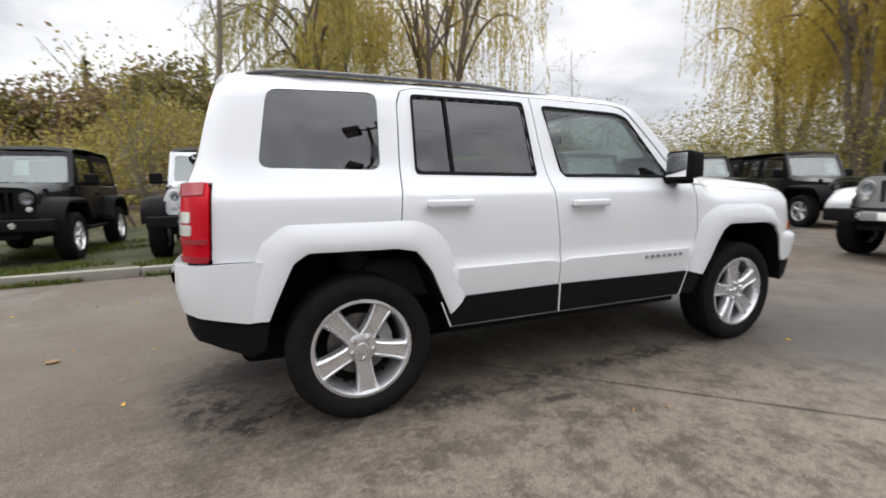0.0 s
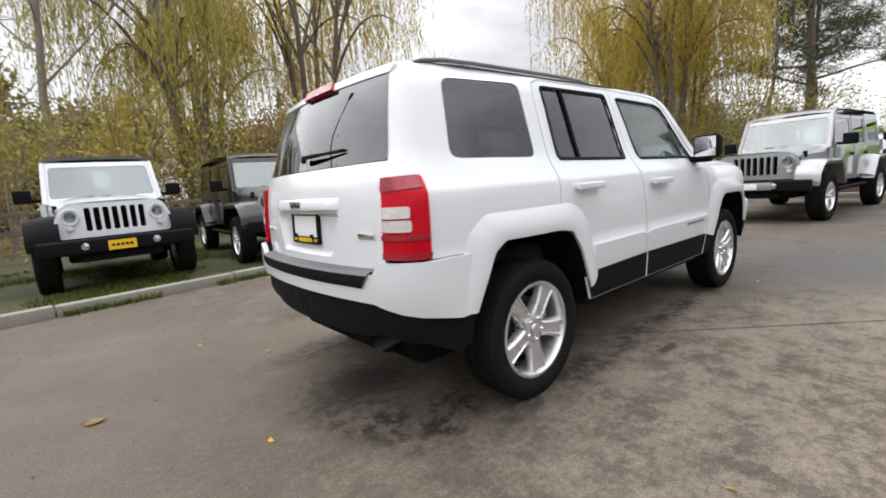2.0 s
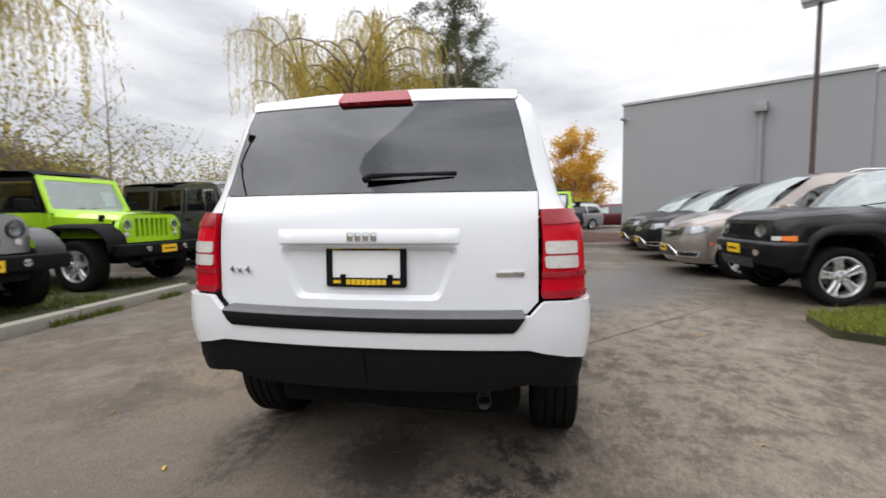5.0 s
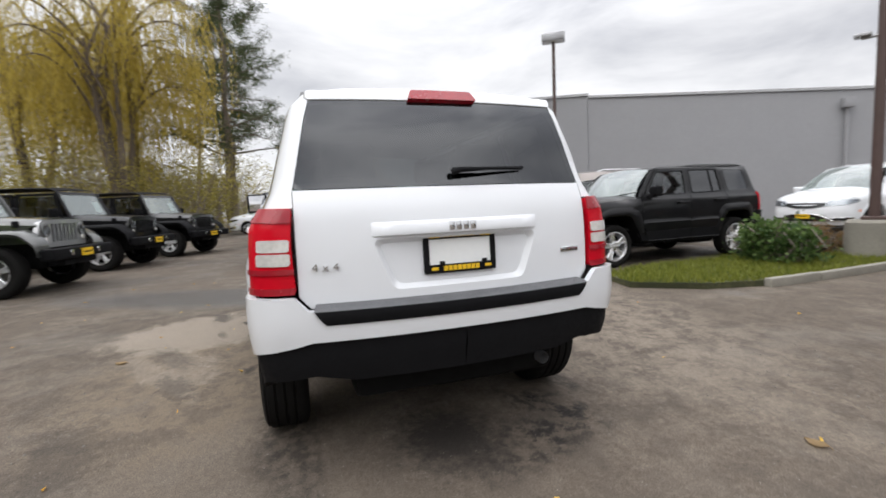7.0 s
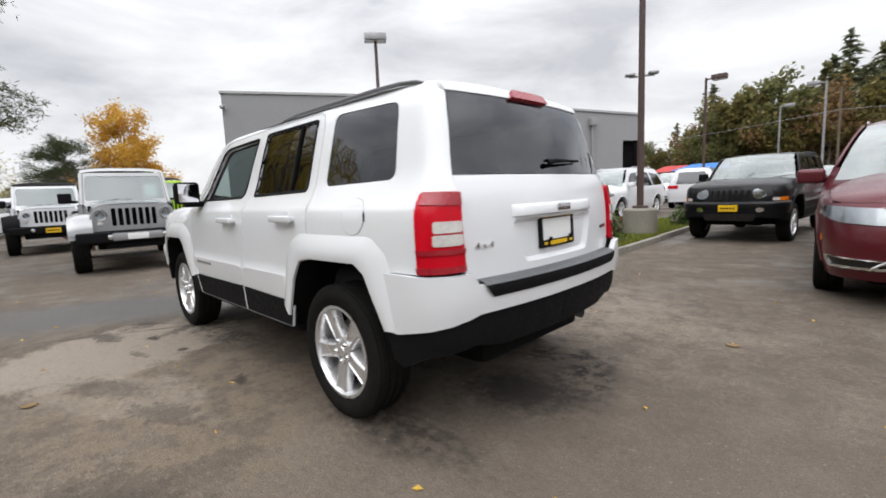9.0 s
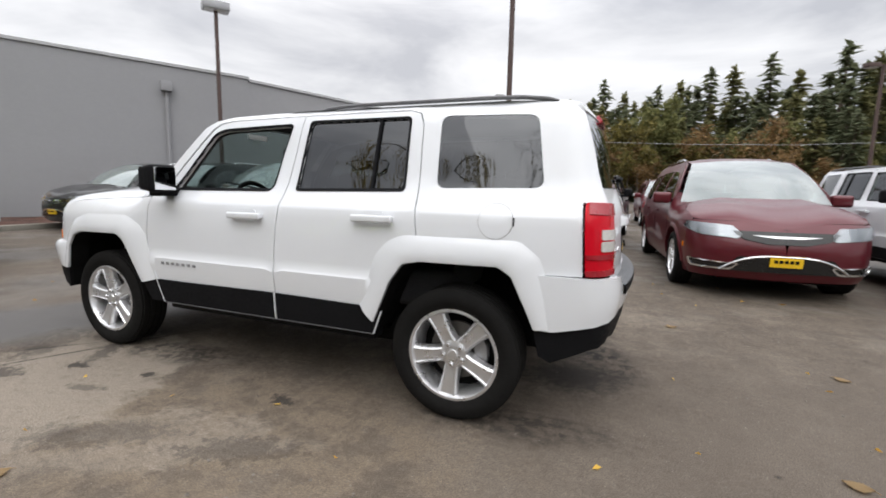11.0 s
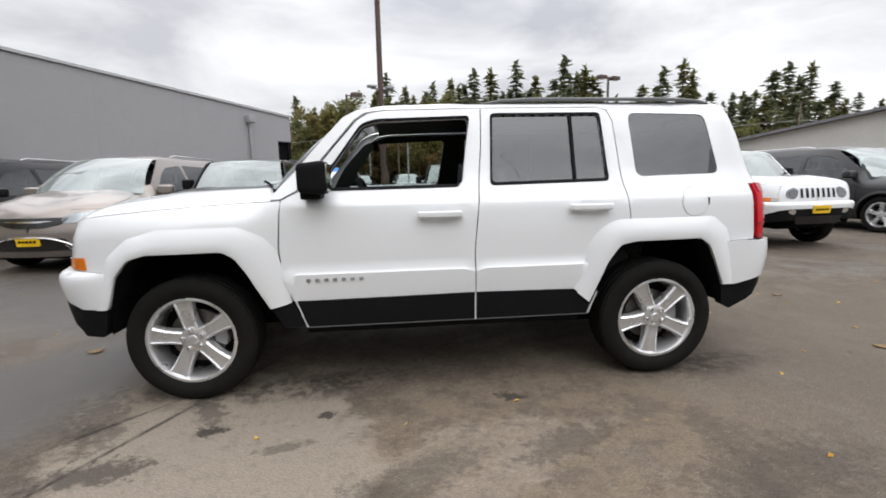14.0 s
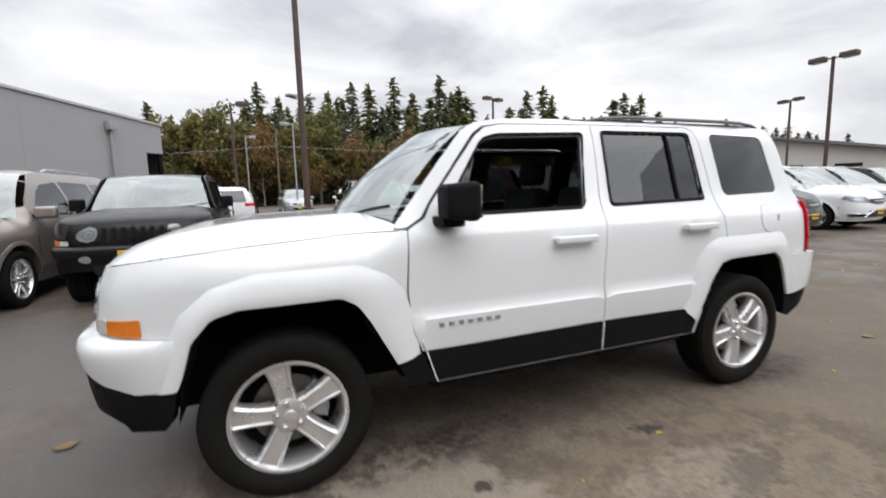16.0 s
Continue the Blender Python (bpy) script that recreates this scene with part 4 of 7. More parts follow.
        fuel = [(-1.524 + 0.082 * math.cos(w), 1.024 + 0.082 * math.sin(w)) for w in [2 * math.pi * k / 32 for k in range(32)]]
        fu = part("fuel_flap", panel_bm(sh.at, fuel, off=0.0022, rim=0.004, step=0.04), paint, car)
        part("flap_gap", panel_bm(sh.at, [(-1.524 + (p[0] + 1.524) * 1.022, 1.024 + (p[1] - 1.024) * 1.022) for p in fuel], [fuel], off=0.0012, rim=0.003, step=0.04), DISC, fu)
        part("finger_recess", moved(box_bm(-0.004, 0.004, -0.01, 0.002, -0.02, 0.02, 0.002), Matrix.Translation((-1.608, sh.side(-1.608, 1.024) + 0.003, 1.024))), PLASTIC, fu)
    # underbody, exhaust, cabin
    part("underbody", merge(box_bm(-0.84, 0.79, -0.62, 0.62, 0.33, 0.46, 0.04), box_bm(-1.95, 1.80, -0.45, 0.45, 0.30, 0.52, 0.05)), LINER, car)
    part("rear_axle", tube_bm([(-1.3175, -0.66, 0.33), (-1.3175, 0.66, 0.33)], 0.045, 10), LINER, car)
    part("front_axle", tube_bm([(1.3175, -0.66, 0.33), (1.3175, 0.66, 0.33)], 0.045, 10), LINER, car)
    part("exhaust", merge(tube_bm([(-1.7, -0.42, 0.37), (-1.92, -0.43, 0.37), (-1.985, -0.44, 0.364)], 0.028, 14, caps=False), tube_bm([(-1.45, -0.3, 0.33), (-1.75, -0.42, 0.34)], 0.07, 12)), RAIL, car, "dark steel exhaust tail pipe")
    part("muffler", box_bm(-1.86, -1.50, -0.58, 0.10, 0.25, 0.43, 0.07, 3), LINER, car)
    part("fuel_tank", box_bm(-1.15, -0.55, -0.55, 0.55, 0.25, 0.42, 0.06, 3), LINER, car)
    part("cabin_floor", box_bm(-0.82, 0.76, -0.70, 0.70, 0.44, 0.50), CABIN, car)
    part("load_floor", box_bm(-1.95, -1.15, -0.70, 0.70, 0.83, 0.87, 0.01), CABIN, car)
    part("dashboard", box_bm(0.45, 0.92, -0.70, 0.70, 0.55, 1.075, 0.08, 3), CABIN, car, "dark grey dashboard")
    sw = part("steering_wheel", moved(torus_bm(0.18, 0.016), Matrix.Translation((0.34, 0.36, 1.02)) @ Matrix.Rotation(radians(-68), 4, "Y")), PLASTIC, car)
    part("steering_hub", moved(box_bm(-0.03, 0.03, -0.15, 0.15, -0.045, 0.045, 0.02), Matrix.Translation((0.36, 0.36, 1.01))), PLASTIC, sw)
    part("interior_mirror", box_bm(0.30, 0.33, -0.11, 0.11, 1.385, 1.445, 0.012), PLASTIC, car)
    for y, x in ((0.36, -0.15), (-0.36, -0.15), (0.36, -1.02), (-0.36, -1.02)):
        seat = merge(box_bm(x - 0.25, x + 0.27, y - 0.25, y + 0.25, 0.50, 0.72, 0.06, 3),
                     moved(box_bm(-0.07, 0.07, -0.24, 0.24, 0.0, 0.60, 0.055, 3), Matrix.Translation((x - 0.26, y, 0.66)) @ Matrix.Rotation(radians(-14), 4, "Y")))
        s = part("seat", seat, SEAT, car, "dark cloth seat")
        part("headrest", moved(box_bm(-0.05, 0.05, -0.13, 0.13, 0.0, 0.17, 0.045, 3), Matrix.Translation((x - 0.43, y, 1.27)) @ Matrix.Rotation(radians(-8), 4, "Y")), SEAT, s)
    return car


def torus_bm(r, t, seg=28, ring=8):
    verts = [((r + t * math.cos(b)) * math.cos(a), (r + t * math.cos(b)) * math.sin(a), t * math.sin(b)) for a in [2 * math.pi * i / seg for i in range(seg)] for b in [2 * math.pi * j / ring for j in range(ring)]]
    faces = [(i * ring + j, ((i + 1) % seg) * ring + j, ((i + 1) % seg) * ring + (j + 1) % ring, i * ring + (j + 1) % ring) for i in range(seg) for j in range(ring)]
    bm = from_data(verts, faces)
    bmesh.ops.recalc_face_normals(bm, faces=bm.faces)
    return bm


def recolour(car, old, new_mat):
    """Gives a copied car its own paint."""
    done = {}
    for o in car.children_recursive:
        if o.type == "MESH" and o.data.materials and o.data.materials[0] == old:
            if o.data not in done:
                done[o.data] = o.data.copy()
                done[o.data].materials[0] = new_mat
            o.data = done[o.data]
    return car


def offroader(name, m, paint, label, flare=None, top=None, long=True, number_plate=True, grille=None):
    """A boxy off-roader with upright grille, round headlamps and broad flares. Origin under the front axle, nose to +x."""
    flare = flare or PLASTIC
    top = top or PLASTIC
    wb = 2.95 if long else 2.42
    car = empty(name, m)
    tagged(car, label, "car")
    back = -wb - 0.58
    # tub with wheel arches
    tub = [(back, 0.62), (-wb - 0.46, 0.62), (-wb - 0.40, 0.86), (-wb - 0.28, 0.94), (-wb + 0.28, 0.94), (-wb + 0.42, 0.80), (-wb + 0.48, 0.60), (-0.60, 0.60), (-0.60, 1.16), (back, 1.16)]
    for sgn in (1, -1):
        y = sgn * 0.745
        b = prism_bm(tub, min(y, y - sgn * 0.05), max(y, y - sgn * 0.05))
        part("body_side", b, paint, car)
        doors = [(-0.70, -1.68)] + ([(-1.70, -2.52)] if long else [])
        for x0, x1 in doors:
            d = part("door", box_bm(x1 + 0.012, x0 - 0.012, min(y, y + sgn * 0.022), max(y, y + sgn * 0.022), 0.66, 1.17, 0.012), paint, car)
            part("door_handle", box_bm(x1 + 0.07, x1 + 0.20, min(y + sgn * 0.02, y + sgn * 0.055), max(y + sgn * 0.02, y + sgn * 0.055), 1.02, 1.06, 0.01), flare if flare is not paint else PLASTIC, d)
            fr = panel_bm(lambda s, z, o, g: Vector((s, (0.735 - 0.14 * (z - 1.17) + o) * sgn, z)), [(x0 - 0.02 - (0.16 if x0 > -1 else 0), 1.66), (x0 - 0.02, 1.17), (x1 + 0.02, 1.17), (x1 + 0.02, 1.66)],
                          [[(x0 - 0.07 - (0.16 if x0 > -1 else 0), 1.61), (x0 - 0.08, 1.21), (x1 + 0.07, 1.21), (x1 + 0.07, 1.61)]], off=0.012, rim=0.04, step=0.3)
            part("window_frame", fr, PLASTIC if flare is not paint else paint, d)
            part("door_window", panel_bm(lambda s, z, o, g: Vector((s, (0.735 - 0.14 * (z - 1.17) + o) * sgn, z)), [(x0 - 0.05 - (0.16 if x0 > -1 else 0), 1.62), (x0 - 0.05, 1.20), (x1 + 0.05, 1.20), (x1 + 0.05, 1.62)], off=0.0, rim=0.004, step=0.3), CLEAR if x0 > -1 else TINT, d)
        xq = -2.56 if long else -1.72
        hard = panel_bm(lambda s, z, o, g: Vector((s, (0.735 - 0.14 * (z - 1.17) + o) * sgn, z)), [(xq, 1.70), (xq, 1.17), (back + 0.03, 1.17), (back + 0.10, 1.70)], [[(xq - 0.10, 1.60), (xq - 0.10, 1.24), (back + 0.13, 1.24), (back + 0.18, 1.60)]], off=0.01, rim=0.03, step=0.3)
        part("hardtop_side", hard, top, car)
        part("rear_side_window", panel_bm(lambda s, z, o, g: Vector((s, (0.735 - 0.14 * (z - 1.17) + o) * sgn, z)), [(xq - 0.08, 1.62), (xq - 0.08, 1.22), (back + 0.11, 1.22), (back + 0.16, 1.62)], off=0.002, rim=0.004, step=0.3), TINT, car)
        # front flare: flat top, sloping ends
        for prof in ([(0.62, 0.66), (0.60, 0.80), (0.44, 0.955), (0.30, 0.985), (-0.44, 0.985), (-0.66, 0.62)], [(-wb + 0.60, 0.62), (-wb + 0.38, 0.955), (-wb + 0.30, 0.985), (-wb - 0.30, 0.985), (-wb - 0.42, 0.93), (-wb - 0.55, 0.62)]):
            pts = even(prof, 22)
            rows = []
            for t, dz in ((0.60, 0.03), (0.80, 0.02), (0.915, 0.0), (0.935, -0.02), (0.925, -0.06), (0.66, -0.05)):
                rows.append([Vector((x, sgn * t, z + dz)) for x, z in pts])
            part("wheel_flare", up_if_needed(strip_bm(rows), Vector((0, 0, 1))), flare, car)
        part("headlamp_ring", moved(lathe_bm([(0.062, 0.004), (0.092, 0.016), (0.100, 0.0)], 24), Matrix.Translation((0.512, sgn * 0.475, 0.985)) @ Matrix.Rotation(radians(-90), 4, "Z")), paint, car)
        hl = part("headlamp", moved(lathe_bm([(0.001, -0.01), (0.05, -0.004), (0.088, 0.012)], 24), Matrix.Translation((0.512, sgn * 0.475, 0.985)) @ Matrix.Rotation(radians(-90), 4, "Z")), LAMP, car, "round clear headlamp")
        part("lens", moved(lathe_bm([(0.001, 0.03), (0.05, 0.027), (0.088, 0.013)], 24), Matrix.Translation((0.512, sgn * 0.475, 0.985)) @ Matrix.Rotation(radians(-90), 4, "Z")), LENS, hl)
        part("indicator", moved(lathe_bm([(0.001, 0.02), (0.035, 0.014), (0.042, 0.0)], 16), Matrix.Translation((0.512, sgn * 0.49, 0.845)) @ Matrix.Rotation(radians(-90), 4, "Z")), FROST, car)
        part("fog_lamp", moved(lathe_bm([(0.001, 0.02), (0.045, 0.014), (0.055, -0.01)], 16), Matrix.Translation((0.79, sgn * 0.38, 0.625)) @ Matrix.Rotation(radians(-90), 4, "Z")), CHROME, car)
        mo = part("door_mirror", moved(box_bm(-0.05, 0.05, -0.10, 0.10, -0.085, 0.085, 0.03, 3), Matrix.Translation((-0.78, sgn * 0.93, 1.27))), PLASTIC, car)
        part("mirror_arm", box_bm(-0.82, -0.76, min(sgn * 0.74, sgn * 0.88), max(sgn * 0.74, sgn * 0.88), 1.19, 1.23, 0.008), PLASTIC, mo)
        part("windscreen_pillar", tube_bm([(-0.60, sgn * 0.70, 1.15), (-0.86, sgn * 0.655, 1.68)], 0.035, 8), paint, car)
        part("side_step", tube_bm([(-0.75, sgn * 0.80, 0.47), (-wb + 0.62, sgn * 0.80, 0.47)], 0.035, 10), PLASTIC, car)
        for x in (0.0, -wb):
            wheel(car, (x, sgn * 0.79, 0.39), sgn, radius=0.39, width=0.25, rim_r=0.235, wide=0.45, seg=24)
    rows = []
    for i in range(9):
        t = i / 8
        rows.append([Vector((-0.62 + 1.09 * t + 0.03 * (1 - u * u), (0.69 - 0.10 * t) * u, 1.165 - 0.055 * t + 0.06 * (1 - u ** 4) * (1 - 0.35 * t ** 4) - (0.05 if abs(u) == 1 else 0))) for u in [k / 6 - 1 for k in range(13)]])
    bo = part("bonnet", up_if_needed(strip_bm(rows), Vector((0, 0, 1))), paint, car)
    for sgn in (1, -1):
        part("bonnet_catch", box_bm(0.16, 0.24, min(sgn * 0.58, sgn * 0.63), max(sgn * 0.58, sgn * 0.63), 1.04, 1.13, 0.01), PLASTIC, bo)
        part("bonnet_side", strip_side(rows, sgn, 0.80), paint, car)
        part("wiper", tube_bm([(-0.60, sgn * 0.1 - 0.2, 1.215), (-0.64, sgn * 0.1 + 0.05, 1.24), (-0.66, sgn * 0.1 + 0.25, 1.25)], 0.008, 6), PLASTIC, car)
    gr = [(-0.61, 0.72), (0.61, 0.72), (0.635, 0.95), (0.56, 1.10), (0.45, 1.135), (-0.45, 1.135), (-0.56, 1.10), (-0.635, 0.95)]
    face = lambda y, z, o, s: Vector((0.51 - 0.03 * y * y - 0.03 * max(0, z - 1.0) + o, y, z))
    slots = [rounded([(y - 0.032, 0.80), (y + 0.032, 0.80), (y + 0.032, 1.08), (y - 0.032, 1.08)], 0.02, 3) for y in [(k - 3) * 0.098 for k in range(7)]]
    g = part("grille", panel_bm(face, rounded(gr, 0.04), slots, off=0.0, rim=0.07, step=0.09), grille or paint, car)
    part("radiator", box_bm(0.42, 0.44, -0.40, 0.40, 0.76, 1.10), LINER, g)
    part("front_bumper", box_bm(0.60, 0.80, -0.84, 0.84, 0.53, 0.71, 0.03, 3), PLASTIC, car, "black plastic front bumper")
    part("skid_plate", box_bm(0.45, 0.72, -0.45, 0.45, 0.42, 0.54, 0.03), PLASTIC, car)
    if number_plate:
        plate(car, lambda y, z, o: Vector((0.80 + o, y, z)), -0.15, 0.15, 0.55, 0.67)
    ws = lambda y, z, o, s: Vector((-0.60 - (z - 1.15) * 0.49 + 0.03 * (1 - (y / 0.7) ** 2) + o * 0.9, y, z + o * 0.4))
    fr = part("windscreen_frame", panel_bm(ws, rounded([(-0.70, 1.14), (0.70, 1.14), (0.655, 1.69), (-0.655, 1.69)], 0.06), [rounded([(-0.64, 1.22), (0.64, 1.22), (0.605, 1.63), (-0.605, 1.63)], 0.05)], off=0.0, rim=0.04, step=0.12), paint, car)
    gl = part("windscreen", panel_bm(ws, rounded([(-0.65, 1.21), (0.65, 1.21), (0.615, 1.64), (-0.615, 1.64)], 0.05), off=-0.008, rim=0.004, step=0.2), WIND, fr, "windscreen glass")
    part("paper_sticker", panel_bm(ws, [(0.30, 1.28), (0.52, 1.28), (0.51, 1.50), (0.29, 1.50)] if long else [(-0.10, 1.34), (0.10, 1.34), (0.10, 1.56), (-0.10, 1.56)], off=-0.02, rim=0.0, step=0.3), PAPER, gl)
    roof = [[Vector((x, 0.665 * u, z + 0.035 * (1 - u ** 4))) for u in [k / 6 - 1 for k in range(13)]] for x, z in ((-0.86, 1.69), (-1.0, 1.745), (-1.6, 1.765), (back + 0.3, 1.755), (back + 0.10, 1.72), (back + 0.09, 1.66))]
    part("hardtop_roof", up_if_needed(strip_bm(roof), Vector((0, 0, 1))), top, car)
    part("tailgate", box_bm(back, back + 0.06, -0.745, 0.745, 0.62, 1.17, 0.02), paint, car)
    part("rear_window", box_bm(back + 0.06, back + 0.07, -0.62, 0.62, 1.20, 1.66), TINT, car)
    part("rear_bumper", box_bm(back - 0.18, back, -0.80, 0.80, 0.50, 0.66, 0.03), PLASTIC, car)
    part("underbody", box_bm(back, 0.45, -0.56, 0.56, 0.40, 0.70, 0.04), LINER, car)
    part("inner_wing", box_bm(-0.62, 0.44, -0.60, 0.60, 0.66, 1.06, 0.03), LINER, car)
    part("dashboard", box_bm(-1.0, -0.66, -0.66, 0.66, 0.80, 1.19, 0.05), CABIN, car)
    part("cabin_floor", box_bm(back + 0.05, -0.6, -0.68, 0.68, 0.66, 0.72), CABIN, car)
    for y in (0.36, -0.36):
        part("seat", merge(box_bm(-1.75, -1.25, y - 0.24, y + 0.24, 0.72, 0.92, 0.05), box_bm(-1.88, -1.73, y - 0.23, y + 0.23, 0.85, 1.42, 0.05), box_bm(-1.88, -1.78, y - 0.12, y + 0.12, 1.42, 1.60, 0.04)), SEAT, car)
    part("steering_wheel", moved(torus_bm(0.18, 0.016, 20, 6), Matrix.Translation((-1.10, 0.36, 1.16)) @ Matrix.Rotation(radians(-65), 4, "Y")), PLASTIC, car)
    # the bonnet and cabin stand tall over the bumper
    for o in car.children_recursive:
        if o.type == "MESH" and not o.parent.name.startswith("wheel"):
            for v in o.data.vertices:
                if v.co.z > 0.92:
                    v.co.z = 0.92 + (v.co.z - 0.92) * 1.12
    return car


def strip_side(rows, sgn, z0):
    """The upright side under a bonnet's edge."""
    edge = [r[-1] if sgn > 0 else r[0] for r in rows]
    return up_if_needed(strip_bm([[p.copy() for p in edge], [Vector((p.x, p.y, z0)) for p in edge]]), Vector((0, sgn, 0)))


MPV = Shell(
    width=[(0.18, 0.90), (0.35, 0.96), (0.55, 0.985), (0.80, 0.985), (0.98, 0.965), (1.06, 0.935), (1.15, 0.90), (1.40, 0.80), (1.60, 0.70), (1.68, 0.64), (1.72, 0.55)],
    plan=[(-2.7, 0.90), (-2.3, 0.96), (-1.5, 1.0), (1.3, 1.0), (1.8, 0.975), (2.1, 0.91)],
    tail=[(0.3, -2.58), (0.7, -2.64), (1.05, -2.62), (1.4, -2.48), (1.65, -2.32), (1.72, -2.2)],
    nose=[(0.2, 2.38), (0.35, 2.47), (0.55, 2.49), (0.72, 2.45), (0.85, 2.38), (0.95, 2.25), (1.05, 2.05), (1.2, 1.7)],
    k_tail=0.12, k_nose=0.22, y_tail=[(1.0, 0.76), (1.6, 0.55)], y_nose=0.50, r_tail=0.16, r_nose=0.40, shoulder=(1.1, 0.86, 4.0))


def people_carrier(name, m, paint, label, blade=True):
    """A long low-nosed people carrier with a raked windscreen. Origin between the axles, nose to +x."""
    sh = MPV
    car = empty(name, m)
    tagged(car, label, "car")
    R, xf, xr = 0.405, 1.545, -1.545
    arc = lambda cx: [(cx + R * math.cos(w), 0.345 + R * math.sin(w)) for w in [math.pi * k / 14 for k in range(15)]]
    win = [rounded([(1.02, 1.075), (0.62, 1.40), (0.40, 1.50), (-0.08, 1.545), (-0.08, 1.06)], 0.04), rounded([(-0.17, 1.06), (-0.17, 1.548), (-1.14, 1.54), (-1.16, 1.065)], 0.04), rounded([(-1.25, 1.068), (-1.24, 1.535), (-2.02, 1.49), (-2.22, 1.28), (-2.28, 1.10)], 0.06)]
    st, sn = sh.s_tail, sh.s_nose
    for sgn in (1, -1):
        P = lambda *a, **k: panel_bm(sh.at, *a, sgn=sgn, step=k.pop("step", 0.09), **k)
        side = [(1.92, 0.24), (1.95, 0.34)] + arc(xf) + [(1.13, 0.24), (-1.13, 0.24)] + arc(xr) + [(-1.96, 0.28), (st(0.0, 0.3), 0.30), (st(0.0, 0.95), 0.95), (st(0.60, 1.0), 1.0), (st(0.60, 1.35), 1.35), (st(0.54, 1.62), 1.62), (-2.16, 1.66), (-1.9, 1.69), (-0.3, 1.695), (0.25, 1.675), (0.50, 1.64), (0.80, 1.43), (1.25, 1.105), (1.30, 1.06), (1.60, 1.02), (1.95, 0.94), (2.05, 0.88), (2.05, 0.24)]
        part("body_side", P(side, win), paint, car)
        for w in win:
            part("side_window", P(w, off=-0.005, rim=0.004, step=0.2), CLEAR if w is win[0] else TINT, car)
        for x in (1.10, -0.12, -1.20):
            part("door_seam", P([(x + 0.004, 1.04), (x - 0.004, 1.04), (x - 0.004, 0.36), (x + 0.004, 0.36)], off=0.002, rim=0.003, step=0.2), LINER, car)
        for x in (0.10, -1.0):
            part("door_handle", moved(box_bm(-0.10, 0.10, -0.012, 0.012, -0.016, 0.016, 0.008), Matrix.Translation((x, sgn * (sh.side(x, 0.92) + 0.02), 0.92))), paint, car)
        part("nose_side", P([(2.053, 0.88), (2.053, 0.24), (sn(0.0, 0.3), 0.24), (sn(0.0, 0.5), 0.55), (sn(0.0, 0.8), 0.80), (sn(0.4, 0.9), 0.88)], off=0.0), paint, car)
        hl = [(2.02, 0.86), (2.0, 0.80), (2.20, 0.72), (sn(0.44, 0.70), 0.69), (sn(0.40, 0.75), 0.745), (sn(0.5, 0.83), 0.83)]
        h = part("headlamp", P(rounded(hl, 0.02), off=0.008, rim=0.02, step=0.05), LAMP, car, "swept clear headlamp")
        part("lens", P(rounded(hl, 0.02), off=0.018, rim=0.008, step=0.06), LENS, h)
        fog = [(2.10, 0.44), (2.12, 0.34), (sn(0.50, 0.36), 0.34), (sn(0.42, 0.42), 0.42)]
        f = part("fog_lamp_bezel", P(rounded(fog, 0.03), [rounded([(2.13, 0.425), (2.145, 0.36), (sn(0.51, 0.36), 0.36), (sn(0.45, 0.42), 0.41)], 0.02)], off=0.014, rim=0.02), CHROME, car, "chrome fog lamp surround")
        part("fog_lamp_well", P(rounded(fog, 0.03), off=0.004, rim=0.004), SHINY, f)
        part("side_marker", P([(1.99, 0.60), (2.02, 0.60), (2.02, 0.545), (1.99, 0.545)], off=0.008, rim=0.01), AMBER, car)
        part("tail_lamp", P([(st(0.62, 1.0), 1.0), (st(0.50, 1.0), 1.0), (st(0.50, 0.86), 0.86), (-2.36, 0.88), (-2.34, 1.0)], off=0.012, rim=0.02), RED, car)
        for cx in (xf, xr):
            rows = [[sh.at(cx + (R + dr) * math.cos(w), 0.345 + (R + dr) * math.sin(w), o, sgn) for w in [math.pi * k / 20 for k in range(21)]] for dr, o in ((0.05, 0.001), (0.03, 0.012), (0.0, 0.014), (0.0, -0.10))]
            part("arch_lip", up_if_needed(strip_bm(rows), Vector((0, sgn, 0))), paint, car)
            well = prism_bm(arc(cx), sgn * 0.55, sgn * 0.90)
            bmesh.ops.delete(well, geom=[q for q in well.faces if abs(q.calc_center_median().y) > 0.88], context="FACES")
            bmesh.ops.reverse_faces(well, faces=well.faces)
            part("wheel_well", well, LINER, car)
            wheel(car, (cx, sgn * 0.86, 0.345), sgn, radius=0.345, width=0.23, rim_r=0.236, wide=0.40, seg=24)
        mo = part("door_mirror", moved(box_bm(-0.06, 0.07, -0.12, 0.12, -0.075, 0.08, 0.04, 3), Matrix.Translation((1.0, sgn * 1.06, 1.12))), paint if paint is not WHITE else PLASTIC, car)
        part("mirror_foot", box_bm(0.97, 1.05, min(sgn * 0.90, sgn * 1.0), max(sgn * 0.90, sgn * 1.0), 1.06, 1.10, 0.01), PLASTIC, mo)
        part("roof_rail", tube_bm([(-0.05, sgn * 0.60, 1.70), (-0.2, sgn * 0.60, 1.74), (-1.8, sgn * 0.58, 1.735), (-1.95, sgn * 0.58, 1.69)], 0.014, 8), CHROME if blade else PLASTIC, car)
        part("seat", merge(box_bm(-0.15, 0.35, sgn * 0.42 - 0.26, sgn * 0.42 + 0.26, 0.55, 0.78, 0.05), box_bm(-0.30, -0.13, sgn * 0.42 - 0.25, sgn * 0.42 + 0.25, 0.70, 1.25, 0.05), box_bm(-0.28, -0.18, sgn * 0.42 - 0.13, sgn * 0.42 + 0.13, 1.25, 1.44, 0.04)), SEAT, car)
